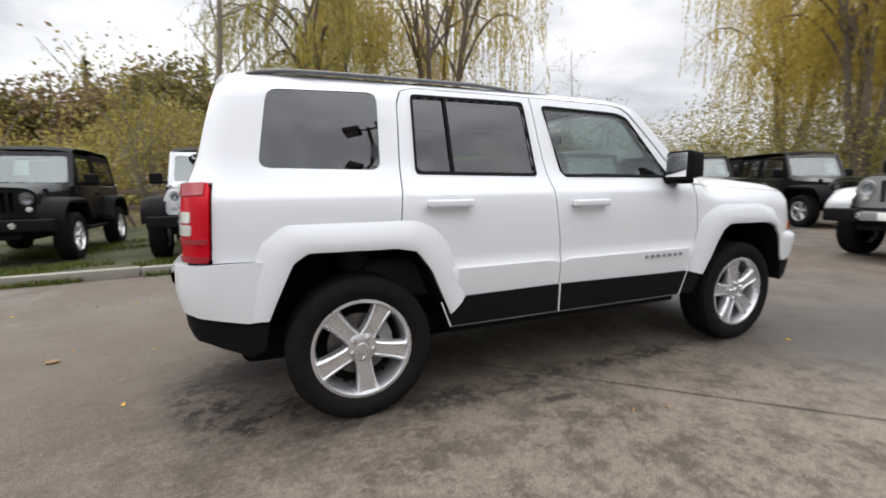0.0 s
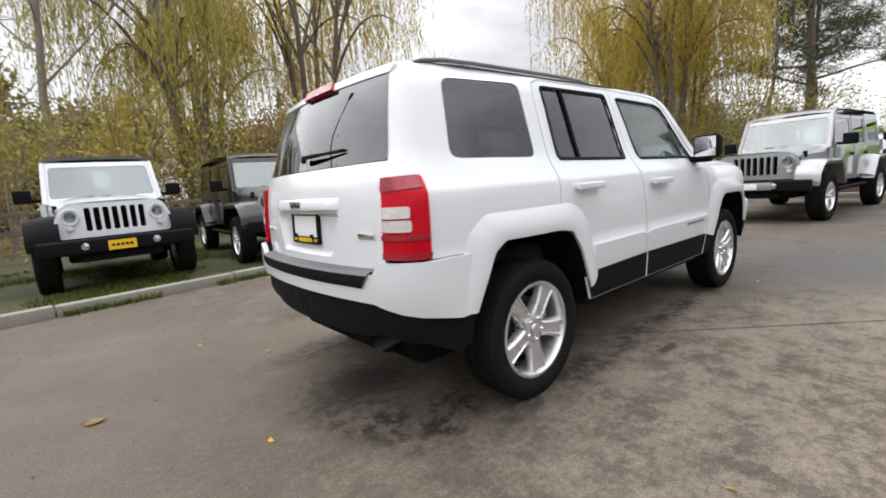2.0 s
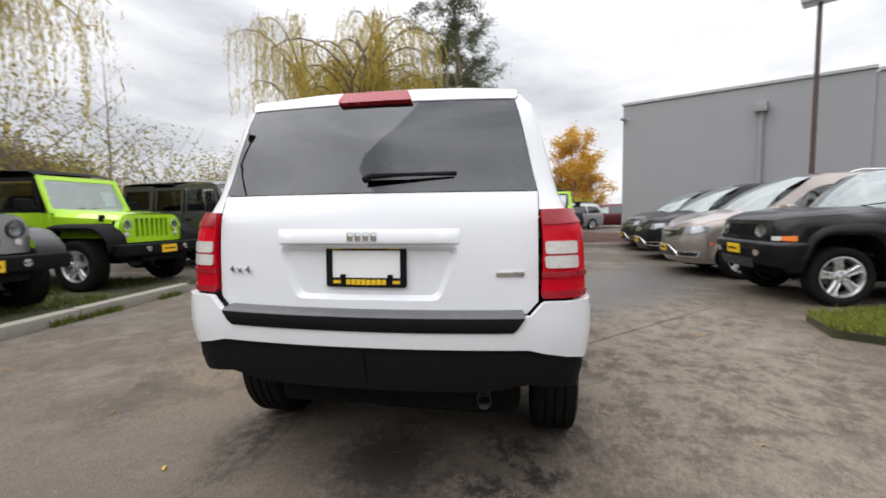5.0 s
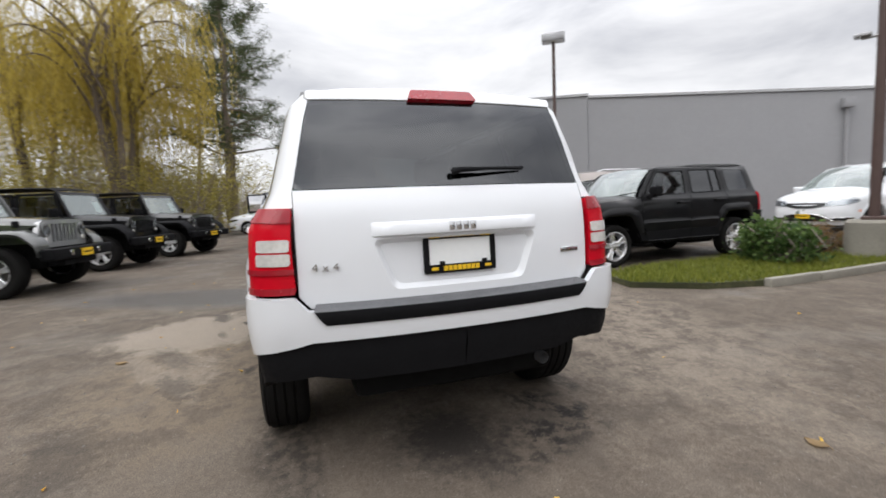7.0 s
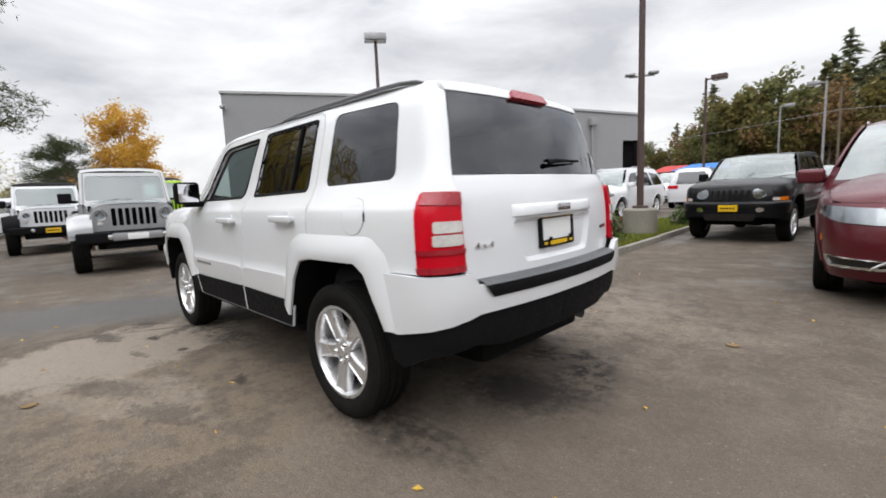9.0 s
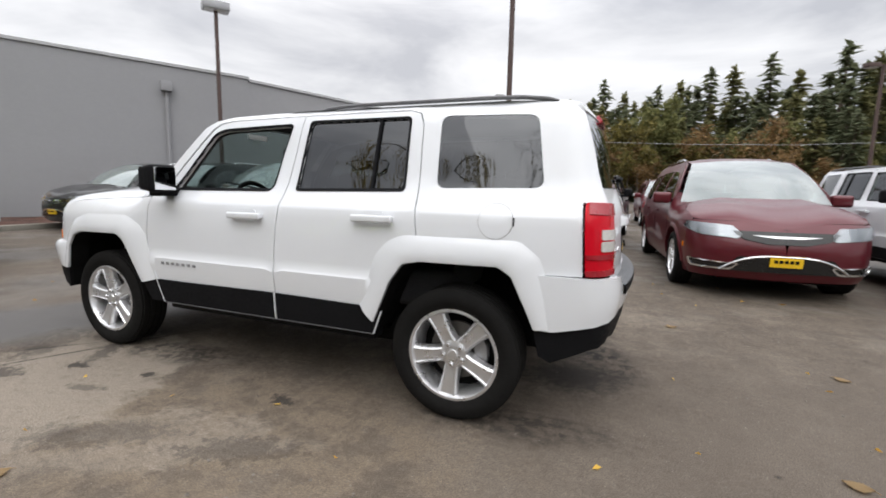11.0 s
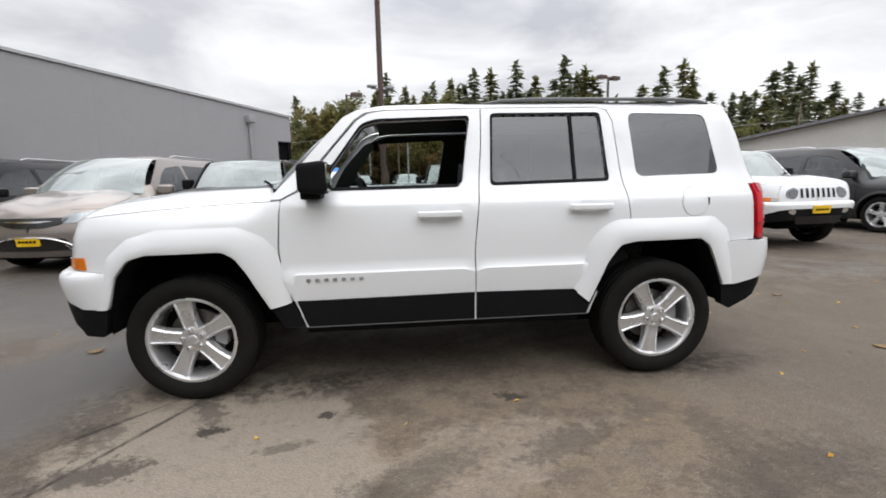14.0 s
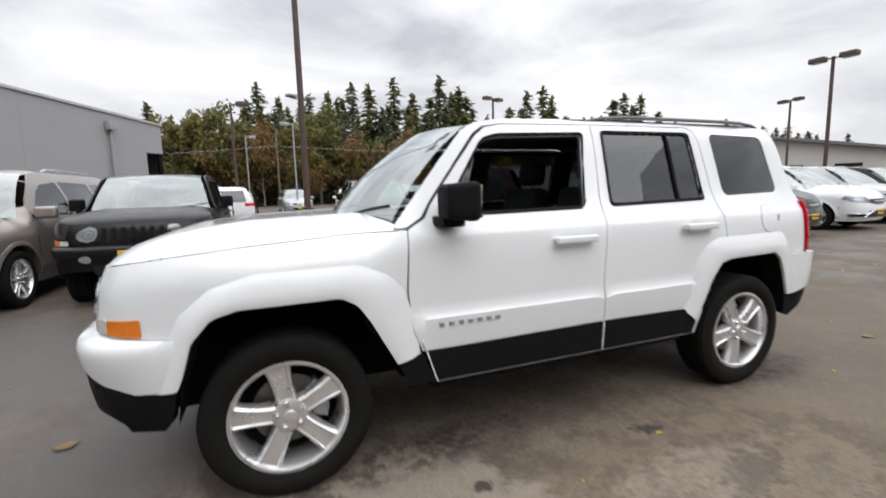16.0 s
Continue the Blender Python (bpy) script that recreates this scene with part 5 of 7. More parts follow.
    roof = [[Vector((x, h * u, z + 0.05 * (1 - u ** 4) * min(1.0, (0.56 - x) / 0.2 + 0.3))) for u in [k / 7 - 1 for k in range(15)]] for x, z, h in ((0.53, 1.625, 0.63), (0.25, 1.672, 0.625), (-0.3, 1.692, 0.625), (-1.2, 1.695, 0.62), (-1.9, 1.685, 0.60), (-2.2, 1.65, 0.56), (-2.30, 1.60, 0.55))]
    part("roof", up_if_needed(strip_bm(roof), Vector((0, 0, 1))), paint, car)
    ws = []
    for i in range(8):
        t = i / 7
        ws.append([(lambda lo, hi: lo + (hi - lo) * t + Vector((0.04, 0, 0.06)) * math.sin(math.pi * t))(Vector((1.27 + 0.32 * (1 - u * u), 0.86 * u, 1.07 + 0.03 * (1 - u * u))), Vector((0.53 + 0.06 * (1 - u * u), 0.62 * u, 1.635 + 0.035 * (1 - u * u)))) for u in [k / 7 - 1 for k in range(15)]])
    part("windscreen", up_if_needed(strip_bm(ws), Vector((1, 0, 0.8))), WIND, car, "raked windscreen glass")
    top = lambda x: lerp_tab([(1.25, 1.105), (1.30, 1.062), (1.60, 1.022), (1.95, 0.942), (2.05, 0.884), (2.35, 0.882), (2.80, 0.805)], x)
    y0 = sh.at(1.28, 1.08).y - 0.006
    part("bonnet", bonnet_bm(sh, lambda u: Vector((1.28 + 0.32 * (1 - u * u), y0 * u, 1.080 + 0.03 * (1 - u ** 4))), 1.28, 1.95, top, 0.07), paint, car)
    part("upper_grille", panel_bm(sh.front, rounded([(-0.50, 0.775), (0.50, 0.775), (0.40, 0.69), (0.18, 0.645), (-0.18, 0.645), (-0.40, 0.69)], 0.02), off=0.016, rim=0.02), SHINY, car)
    part("grille_wing", panel_bm(sh.front, rounded([(-0.32, 0.730), (0.32, 0.730), (0.12, 0.708), (-0.12, 0.708)], 0.006), off=0.026, rim=0.01), CHROME, car, "thin chrome wing badge strip")
    low = part("lower_grille", panel_bm(sh.front, rounded([(-0.56, 0.34), (0.56, 0.34), (0.44, 0.50), (-0.44, 0.50)], 0.03), off=0.014, rim=0.02), SHINY, car)
    part("bumper_trim", tube_bm([sh.front(y, 0.345 + 0.175 * max(0, 1 - (abs(y) / 0.60) ** 3), 0.02) for y in [k * 0.06 - 0.60 for k in range(21)]], 0.014, 8), CHROME, car, "chrome bumper trim")
    plate(car, lambda y, z, o: sh.front(y, z, o + 0.01), -0.15, 0.15, 0.41, 0.53)
    gl = [(0.58, 1.05), (0.50, 1.55), (-0.50, 1.55), (-0.58, 1.05)]
    part("rear_window", panel_bm(sh.rear, rounded(gl, 0.04), off=0.004, rim=0.02), TINT, car)
    part("tailgate", panel_bm(sh.rear, [(-0.62, 0.93), (0.62, 0.93), (0.62, 1.04), (0.56, 1.64), (-0.56, 1.64), (-0.62, 1.04)], off=0.0, rim=0.01), paint, car)
    part("underbody", box_bm(-2.4, 2.3, -0.62, 0.62, 0.20, 0.42, 0.05), LINER, car)
    part("dashboard", box_bm(0.75, 1.45, -0.80, 0.80, 0.60, 1.05, 0.06), CABIN, car)
    part("cabin_floor", box_bm(-2.4, 1.3, -0.80, 0.80, 0.42, 0.50), CABIN, car)
    for x in (-0.85, -1.7):
        part("rear_bench", merge(box_bm(x - 0.3, x + 0.25, -0.7, 0.7, 0.5, 0.75, 0.05), box_bm(x - 0.42, x - 0.27, -0.7, 0.7, 0.65, 1.22, 0.05)), SEAT, car)
    part("steering_wheel", moved(torus_bm(0.18, 0.016, 20, 6), Matrix.Translation((0.62, 0.40, 1.03)) @ Matrix.Rotation(radians(-60), 4, "Y")), PLASTIC, car)
    return car


# ---- the cars on the lot ----
estate_car("estate_car", pose(0, 0, 0), WHITE, "white four-wheel-drive estate car with black lower cladding standing on asphalt")

black_estate = estate_car("estate_car", pose(2.84, -5.48, 0, 0, 0, 91), BLACK, "black four-wheel-drive estate car parked nose out beside the grass island", main=False)
copy_thing(black_estate, pose(-1.35, -9.35, 0, 0, 0, 86))
white_estate = recolour(copy_thing(black_estate, pose(-6.05, -5.0, 0, 0, 0, 94)), BLACK, WHITE)
white_estate["label"] = "white four-wheel-drive estate car parked beside the maroon people carrier"

w_white = offroader("off_roader", pose(-2.45, 5.72, 0, 0, 0, -90), WHITE, "white boxy off-roader with black flares on the grass verge", long=False)
w_black = recolour(copy_thing(w_white, pose(-5.35, 6.1, 0, 0, 0, -90)), WHITE, BLACK)
w_black["label"] = "black boxy off-roader with black hard top on the grass verge"
w_grey = offroader("off_roader", pose(0.02, 5.58, 0, 0, 0, -93), GREY, "dark grey boxy off-roader with a silver grille on the verge", flare=GREY, top=GREY, grille=SILVER)
w_lime = offroader("off_roader", pose(2.75, 5.9, 0, 0, 0, -90), LIME, "lime green boxy off-roader with black flares and black top")
LIME_FAR = copy_thing(w_lime, pose(12.2, -1.72, 0.10, 0, 0, 181))
LIME_FAR["label"] = "lime green boxy off-roader parked on the mulch island"
w_tank = recolour(copy_thing(w_grey, pose(5.35, 4.75, 0, 0, 0, -97)), GREY, GREEN_GREY)
w_tank["label"] = "grey-green boxy off-roader parked in the row"
w_black2 = recolour(copy_thing(w_lime, pose(8.6, 4.45, 0, 0, 0, -102)), LIME, BLACK)
w_black2["label"] = "black boxy off-roader with yellow front plate in the row"
w_grey2 = recolour(copy_thing(w_lime, pose(11.3, 3.6, 0, 0, 0, -112)), LIME, GREY)
w_grey2["label"] = "dark grey boxy off-roader at the end of the row"
w_silver = offroader("off_roader", pose(6.65, 0.20, 0, 0, 0, 174), SILVER, "silver boxy off-roader with silver flares facing out", flare=SILVER, top=SILVER, number_plate=False)
part("bumper_insert", box_bm(0.795, 0.815, -0.36, 0.36, 0.56, 0.69, 0.02), SILVER, w_silver, "silver bumper insert")
part("blank_plate", box_bm(0.816, 0.824, -0.15, 0.15, 0.57, 0.67, 0.004), PAPER, w_silver, "pale blank plate")
w_white2 = recolour(copy_thing(w_lime, pose(12.6, 0.95, 0, 0, 0, 178)), LIME, WHITE)
w_white2["label"] = "white boxy off-roader parked behind the silver one"

v_rose = people_carrier("people_carrier", pose(5.02, -5.72, 0, 0, 0, 87), ROSE, "rose-silver people carrier parked nose out in the row")
for name_, at_, mat_, text_ in (("v", pose(-3.62, -5.42, 0, 0, 0, 93.5), MAROON, "maroon people carrier with chrome bumper trim and yellow plate"),
                                ("v", pose(7.75, -5.9, 0, 0, 0, 88), BLACK, "black people carrier parked nose out in the row"),
                                ("v", pose(10.35, -6.1, 0, 0, 0, 88), GREY, "dark grey people carrier at the far end of the row"),
                                ("v", pose(3.85, -13.9, 0, 0, 0, 90), WHITE, "white people carrier parked behind the lamp post island"),
                                ("v", pose(-9.75, -6.1, 0, 0, 0, 98), GREY, "dark grey people carrier parked in the row"),
                                ("v", pose(-12.6, -6.2, 0, 0, 0, 96), WHITE, "white people carrier parked in the row"),
                                ("v", pose(-15.4, -6.6, 0, 0, 0, 94), SILVER, "silver people carrier parked in the row"),
                                ("v", pose(3.2, -21.5, 0, 0, 0, -80), WHITE, "white people carrier seen from behind, farther back on the lot")):
    c_ = recolour(copy_thing(v_rose, at_), ROSE, mat_)
    c_["label"] = text_


# ---- ground ----
def m_asphalt():
    """Old dusty asphalt: speckled brown base, pale dust drifts, damp lanes, stains, painted shade under the car's
    sides, a few cracks.
    """
    n = Nodes("worn_asphalt")
    fine = n.noise(150, 3, 0.75)
    grit = n.noise(34, 5, 0.72)
    mid = n.noise(5.2, 11, 0.72)
    patchy = n.noise(1.5, 10, 0.68, distort=0.1)
    large = n.noise(0.42, 6, 0.6)
    ragged = n.noise(4.2, 10, 0.72)
    frayed = n.noise(15, 9, 0.76)

    def blob(sx, sy, rx, ry, turn=0.0, rough=0.9, soft=0.10, peak=1.0, by=None):
        """A ragged patch round a spot: 1 inside, 0 outside."""
        mp = n.t.nodes.new("ShaderNodeMapping")
        mp.vector_type = "TEXTURE"
        mp.inputs["Location"].default_value = (sx, sy, 0)
        mp.inputs["Rotation"].default_value = (0, 0, turn)
        mp.inputs["Scale"].default_value = (rx, ry, 1e6)
        n.link(n.co, mp.inputs["Vector"])
        ln = n.t.nodes.new("ShaderNodeVectorMath")
        ln.operation = "LENGTH"
        n.link(mp.outputs[0], ln.inputs[0])
        d = n.math("ADD", ln.outputs["Value"], n.math("MULTIPLY", n.math("SUBTRACT", by or ragged, 0.5), rough * 2))
        return n.ramp(n.math("MULTIPLY", d, 0.5), (0.5 - soft, peak), (0.5 + soft, 0.0))

    base = n.mix(n.ramp(grit, (0.34, 0.0), (0.66, 1.0)), (0.072, 0.058, 0.045), (0.146, 0.118, 0.093))
    base = n.mix(n.ramp(mid, (0.46, 0.0), (0.58, 0.65)), base, (0.066, 0.055, 0.045))
    pale = n.mix(n.ramp(grit, (0.35, 0.0), (0.68, 1.0)), (0.185, 0.155, 0.125), (0.275, 0.233, 0.190))
    dust = n.ramp(n.math("ADD", n.math("MULTIPLY", patchy, 0.65), n.math("MULTIPLY", large, 0.35)), (0.48, 0.0), (0.59, 0.50))
    base = n.mix(dust, base, pale)
    # the far lot lies greyer and damper
    far_damp = n.ramp(n.math("ADD", large, n.math("MULTIPLY", n.math("SUBTRACT", patchy, 0.5), 0.5)), (0.47, 0.0), (0.60, 0.60))
    far_damp = n.math("MULTIPLY", far_damp, n.math("SUBTRACT", 1.0, blob(-0.8, 0.0, 3.6, 3.0, 0.0, 0.5, 0.2)))
    base = n.mix(far_damp, base, (0.060, 0.055, 0.050))
    # smooth trodden asphalt behind the car
    base = n.mix(blob(-3.6, 1.4, 2.0, 2.2, 0.3, 0.6, 0.18, 0.80), base, n.mix(grit, (0.090, 0.073, 0.059), (0.130, 0.108, 0.088)))
    # mottled dust along the kerbless side
    drift = blob(0.1, -1.85, 2.2, 1.05, -0.12, 0.6, 0.16)
    base = n.mix(n.math("MULTIPLY", drift, n.ramp(n.math("ADD", n.math("MULTIPLY", mid, 0.6), n.math("MULTIPLY", frayed, 0.4)), (0.46, 0.66), (0.545, 0.05))), base, pale)
    # tan dust trodden in beside the car, broken by grey asphalt
    tan = n.math("MULTIPLY", blob(-0.45, 1.40, 1.05, 0.62, 0.15, 0.7, 0.16), n.ramp(mid, (0.44, 0.9), (0.56, 0.30)))
    base = n.mix(tan, base, n.mix(grit, (0.118, 0.092, 0.066), (0.215, 0.172, 0.128)))
    base = n.mix(n.math("MULTIPLY", blob(-0.15, 1.46, 0.42, 0.20, 0.3, 1.6, 0.08, 0.8), n.ramp(frayed, (0.46, 1.0), (0.60, 0.3))), base, pale)
    # a plain pale patch beside the front wheel
    patch = blob(1.00, 1.42, 0.66, 0.84, 0.25, 0.75, 0.05, 0.92)
    patch = n.math("MULTIPLY", patch, n.ramp(frayed, (0.52, 1.0), (0.66, 0.45)))
    base = n.mix(patch, base, n.mix(grit, (0.205, 0.175, 0.143), (0.275, 0.236, 0.194)))
    base = n.mix(blob(-0.25, 1.62, 0.62, 0.10, 0.55, 1.1, 0.10, 0.55), base, pale)
    base = n.mix(blob(1.85, 0.55, 0.16, 0.50, 0.3, 0.8, 0.10, 0.8), base, pale)
    # damp lanes past the nose
    wet = n.math("MAXIMUM", blob(2.75, 1.35, 0.62, 2.6, -0.42, 0.35, 0.14, 0.85), blob(3.4, -1.9, 2.3, 1.05, -0.55, 0.5, 0.16, 0.85))
    base = n.mix(wet, base, (0.076, 0.072, 0.070))
    # drips, spills and oil; the long strips paint shade under the white car's sides
    oil_and_shade = n.ramp(n.math("ADD", n.math("MULTIPLY", ragged, 0.45), n.math("MULTIPLY", frayed, 0.55)), (0.47, 0.95), (0.53, 0.10))
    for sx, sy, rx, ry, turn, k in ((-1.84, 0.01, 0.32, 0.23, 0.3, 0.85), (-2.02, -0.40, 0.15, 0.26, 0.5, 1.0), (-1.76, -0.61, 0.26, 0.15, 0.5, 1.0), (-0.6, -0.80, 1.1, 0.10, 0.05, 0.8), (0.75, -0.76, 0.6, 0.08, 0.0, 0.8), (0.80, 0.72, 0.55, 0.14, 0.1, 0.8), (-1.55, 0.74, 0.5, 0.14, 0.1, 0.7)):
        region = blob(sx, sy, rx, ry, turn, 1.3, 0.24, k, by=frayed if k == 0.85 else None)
        base = n.mix(n.math("MULTIPLY", region, oil_and_shade) if k != 0.85 else region, base, (0.014, 0.012, 0.011))
    for sx, sy, rx, ry, turn, k in ((-0.84, -0.76, 0.10, 0.04, 0.2, 0.9), (-0.36, -1.04, 0.08, 0.03, 0.0, 0.9), (1.11, 1.15, 0.08, 0.04, 0.4, 0.9), (0.58, 1.07, 0.05, 0.03, 0.3, 0.9), (-0.40, 1.00, 0.07, 0.045, 0.0, 0.9), (0.72, 1.33, 0.11, 0.035, 0.2, 0.5), (1.47, 1.42, 0.19, 0.08, 0.15, 0.75),
                                (1.20, 0.93, 0.22, 0.06, -1.1, 0.6), (-0.55, 1.45, 0.26, 0.09, 0.4, 0.5), (1.72, 0.95, 0.32, 0.11, -1.1, 0.5), (0.15, 1.62, 0.34, 0.10, 0.5, 0.45), (-1.30, 1.75, 0.4, 0.16, 0.2, 0.4)):
        base = n.mix(blob(sx, sy, rx, ry, turn, 2.6, 0.10, k, by=frayed), base, (0.036, 0.031, 0.027))
    spots = n.ramp(n.cells(3.3, "F1"), (0.025, 1.0), (0.075, 0.0))
    base = n.mix(n.math("MULTIPLY", spots, n.ramp(n.noise(1.3, 2), (0.50, 0.0), (0.62, 0.8))), base, (0.024, 0.021, 0.019))
    # straight old joints, broken by dirt
    line = None
    for sx, sy, rx, turn in ((1.42, 1.10, 0.85, 1.11), (0.75, -1.72, 1.7, -0.77), (1.62, 1.02, 0.26, 0.82)):
        one = blob(sx, sy, rx, 0.012, turn, 0.6, 0.30, 0.9, by=grit)
        line = one if line is None else n.math("MAXIMUM", line, one)
    line = n.math("MULTIPLY", line, n.ramp(ragged, (0.36, 0.25), (0.52, 1.0)))
    base = n.mix(line, base, (0.022, 0.019, 0.017))
    # stones in the surface
    stone = n.cells(70, "F1")
    base = n.mix(n.math("MULTIPLY", n.ramp(stone, (0.10, 1.0), (0.22, 0.0)), n.ramp(n.noise(22, 2), (0.54, 0.0), (0.68, 0.8))), base, (0.36, 0.33, 0.30))
    speck = n.ramp(fine, (0.36, 0.0), (0.64, 1.0))
    base = n.mix(1.0, base, n.mix(speck, (0.60, 0.60, 0.60), (1.36, 1.34, 1.30)), "MULTIPLY")
    damp = n.math("MAXIMUM", wet, n.math("MULTIPLY", far_damp, 1.2))
    n.set(color=base, rough=n.math("SUBTRACT", 0.84, n.math("MULTIPLY", damp, 0.52)), spec=0.28)
    height = n.math("ADD", n.math("MULTIPLY", grit, 1.2), n.math("SUBTRACT", n.math("MULTIPLY", fine, 0.5), n.math("MULTIPLY", line, 1.5)))
    n.bump(height, 0.40, 0.010)
    return n.m


def m_soil(name, dark, lite, grain=18.0):
    n = Nodes(name)
    c = n.mix(n.ramp(n.noise(grain, 6, 0.65), (0.35, 0.0), (0.65, 1.0)), dark, lite)
    c = n.mix(n.ramp(n.noise(1.1, 5), (0.45, 0.0), (0.6, 0.8)), c, tuple(v * 0.6 for v in dark))
    n.set(color=c, rough=0.95)
    n.bump(n.noise(grain * 2, 6, 0.7), 0.6, 0.03)
    return n.m


ASPHALT = m_asphalt()
TURF = m_soil("trodden_turf", (0.036, 0.042, 0.014), (0.085, 0.080, 0.034))
MULCH = m_soil("bark_mulch", (0.055, 0.022, 0.014), (0.13, 0.055, 0.035), 30)
FOREST_FLOOR = m_soil("leaf_litter", (0.06, 0.042, 0.018), (0.15, 0.10, 0.035), 10)
STUCCO = m_plain("grey_wall_paint", (0.285, 0.285, 0.295), 0.8, grain=14, vary=0.06, bump=0.15)
CAP = m_plain("pale_metal_cap", (0.40, 0.40, 0.41), 0.55, 0.2, vary=0.1)
OFFWHITE = m_plain("weathered_white_cladding", (0.50, 0.49, 0.46), 0.75, grain=6, vary=0.15)
# near-black stands in for the shade in the building's doorway recess
SHADOWED = m_plain("doorway_shade", (0.006, 0.006, 0.007), 0.8, spec=0.1)
WOOD = m_plain("weathered_fence_wood", (0.17, 0.13, 0.10), 0.85, grain=20, vary=0.3)
ROOFING = m_plain("grey_roofing", (0.16, 0.16, 0.17), 0.8, grain=10)
BLUE = m_plain("blue_canvas", (0.03, 0.16, 0.46), 0.7)
REDC = m_plain("red_canvas", (0.42, 0.035, 0.03), 0.7)
GRIT = m_plain("loose_grit", (0.19, 0.17, 0.15), 0.9, grain=90, vary=0.5, bump=0)
LAMPLENS = m_plain("lamp_underside", (0.62, 0.62, 0.60), 0.4)

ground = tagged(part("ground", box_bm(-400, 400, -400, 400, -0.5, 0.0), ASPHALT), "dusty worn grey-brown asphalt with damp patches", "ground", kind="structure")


def slab(name, outline, z0, z1, material, label, category, bevel=0.0):
    bm = bmesh.new()
    lo = [bm.verts.new((x, y, z0)) for x, y in outline]
    hi = [bm.verts.new((x, y, z1)) for x, y in outline]
    bm.faces.new(hi)
    for i in range(len(lo)):
        j = (i + 1) % len(lo)
        bm.faces.new((lo[i], lo[j], hi[j], hi[i]))
    bmesh.ops.recalc_face_normals(bm, faces=bm.faces)
    return tagged(part(name, bm, material, smooth=False), label, category, kind="structure")


def kerb_line(name, pts, width, height, label, length=1.8):
    """A kerb of separate stones along a line."""
    k = tagged(empty(name), label, "kerb", kind="structure")
    for (x0, y0), (x1, y1) in zip(pts, pts[1:]):
        d = math.hypot(x1 - x0, y1 - y0)
        n = max(1, round(d / length))
        for i in range(n):
            cx, cy = x0 + (x1 - x0) * (i + 0.5) / n, y0 + (y1 - y0) * (i + 0.5) / n
            st = box_bm(-d / n / 2 + 0.006, d / n / 2 - 0.006, -width / 2, width / 2, -0.05, height + random.uniform(-0.006, 0.006), 0.022, 2)
            part("kerb_stone", moved(st, pose(cx, cy, 0, 0, 0, math.degrees(math.atan2(y1 - y0, x1 - x0)) + random.uniform(-0.4, 0.4))), CONCRETE, k)
    return k


verge_edge = lambda x: 4.24 + 0.085 * x if x < 0 else 4.24 + 0.05 * x
verge = slab("verge", [(-30, 1.9), (-16, 2.96), (-8, 3.64), (-4, 3.98), (0, 4.32), (2.2, 4.42), (3.0, 5.2), (3.6, 9.5), (30, 11.0), (30, 14), (-30, 14)], -0.1, 0.012, TURF, "trodden grass verge with bare earth", "verge")
woodland = slab("woodland_floor", [(-60, 13.9), (60, 13.9), (140, 60), (140, 200), (-140, 200), (-140, 40)], -0.1, 0.02, FOREST_FLOOR, "leaf-littered woodland floor", "ground")
kerb_line("kerb", [(x, verge_edge(x)) for x in (-14, -10.4, -6.8, -3.2, 0.4)] + [(2.2, 4.37)], 0.16, 0.115, "weathered pale concrete kerb along the grass verge")
isl = [(0.62, -3.25), (0.10, -3.9), (-0.12, -4.7), (-0.05, -7.0), (0.10, -10.0), (0.35, -16.0), (1.65, -16.0), (1.60, -9.0), (1.55, -4.2), (1.25, -3.4)]
slab("grass_island", isl, -0.1, 0.07, TURF, "narrow grass island between the parked cars", "verge")
kerb_line("island_kerb", [(-0.14, -4.55), (-0.14, -5.4), (-0.07, -7.2), (0.08, -10.0), (0.33, -16.0)], 0.10, 0.10, "low dark kerb round the grass island")
mulch = [(11.35, 0.2), (11.35, -4.6), (12.2, -7.4), (16.5, -7.4), (21, -4), (21, 0.2)]
slab("mulch_island", mulch, -0.1, 0.10, MULCH, "raised island of red-brown bark mulch", "verge")
kerb_line("mulch_kerb", [(11.3, 0.25), (11.3, -4.6), (12.15, -7.4)], 0.15, 0.13, "pale concrete kerb round the mulch island")


# ---- foliage ----
def leaf_mesh(name, points, size, material, flat=0.0, long=1.0, seed=1, slim=0.5):
    """Small four-cornered leaves, one at each point."""
    rng = np.random.default_rng(seed)
    p = np.asarray(points, float)
    n = len(p)
    d = rng.normal(size=(n, 3))
    d[:, 2] -= flat * np.abs(rng.normal(size=n)) * 2
    d /= np.linalg.norm(d, axis=1)[:, None]
    e = np.cross(d, rng.normal(size=(n, 3)))
    e /= np.linalg.norm(e, axis=1)[:, None] + 1e-9
    s = size * rng.uniform(0.6, 1.4, n)[:, None]
    v = np.stack([p - d * s * long, p + e * s * slim, p + d * s * long, p - e * s * slim], 1).reshape(-1, 3)
    me = bpy.data.meshes.new(name)
    me.from_pydata(v.tolist(), [], [(4 * i, 4 * i + 1, 4 * i + 2, 4 * i + 3) for i in range(n)])
    me.materials.append(material)
    return me


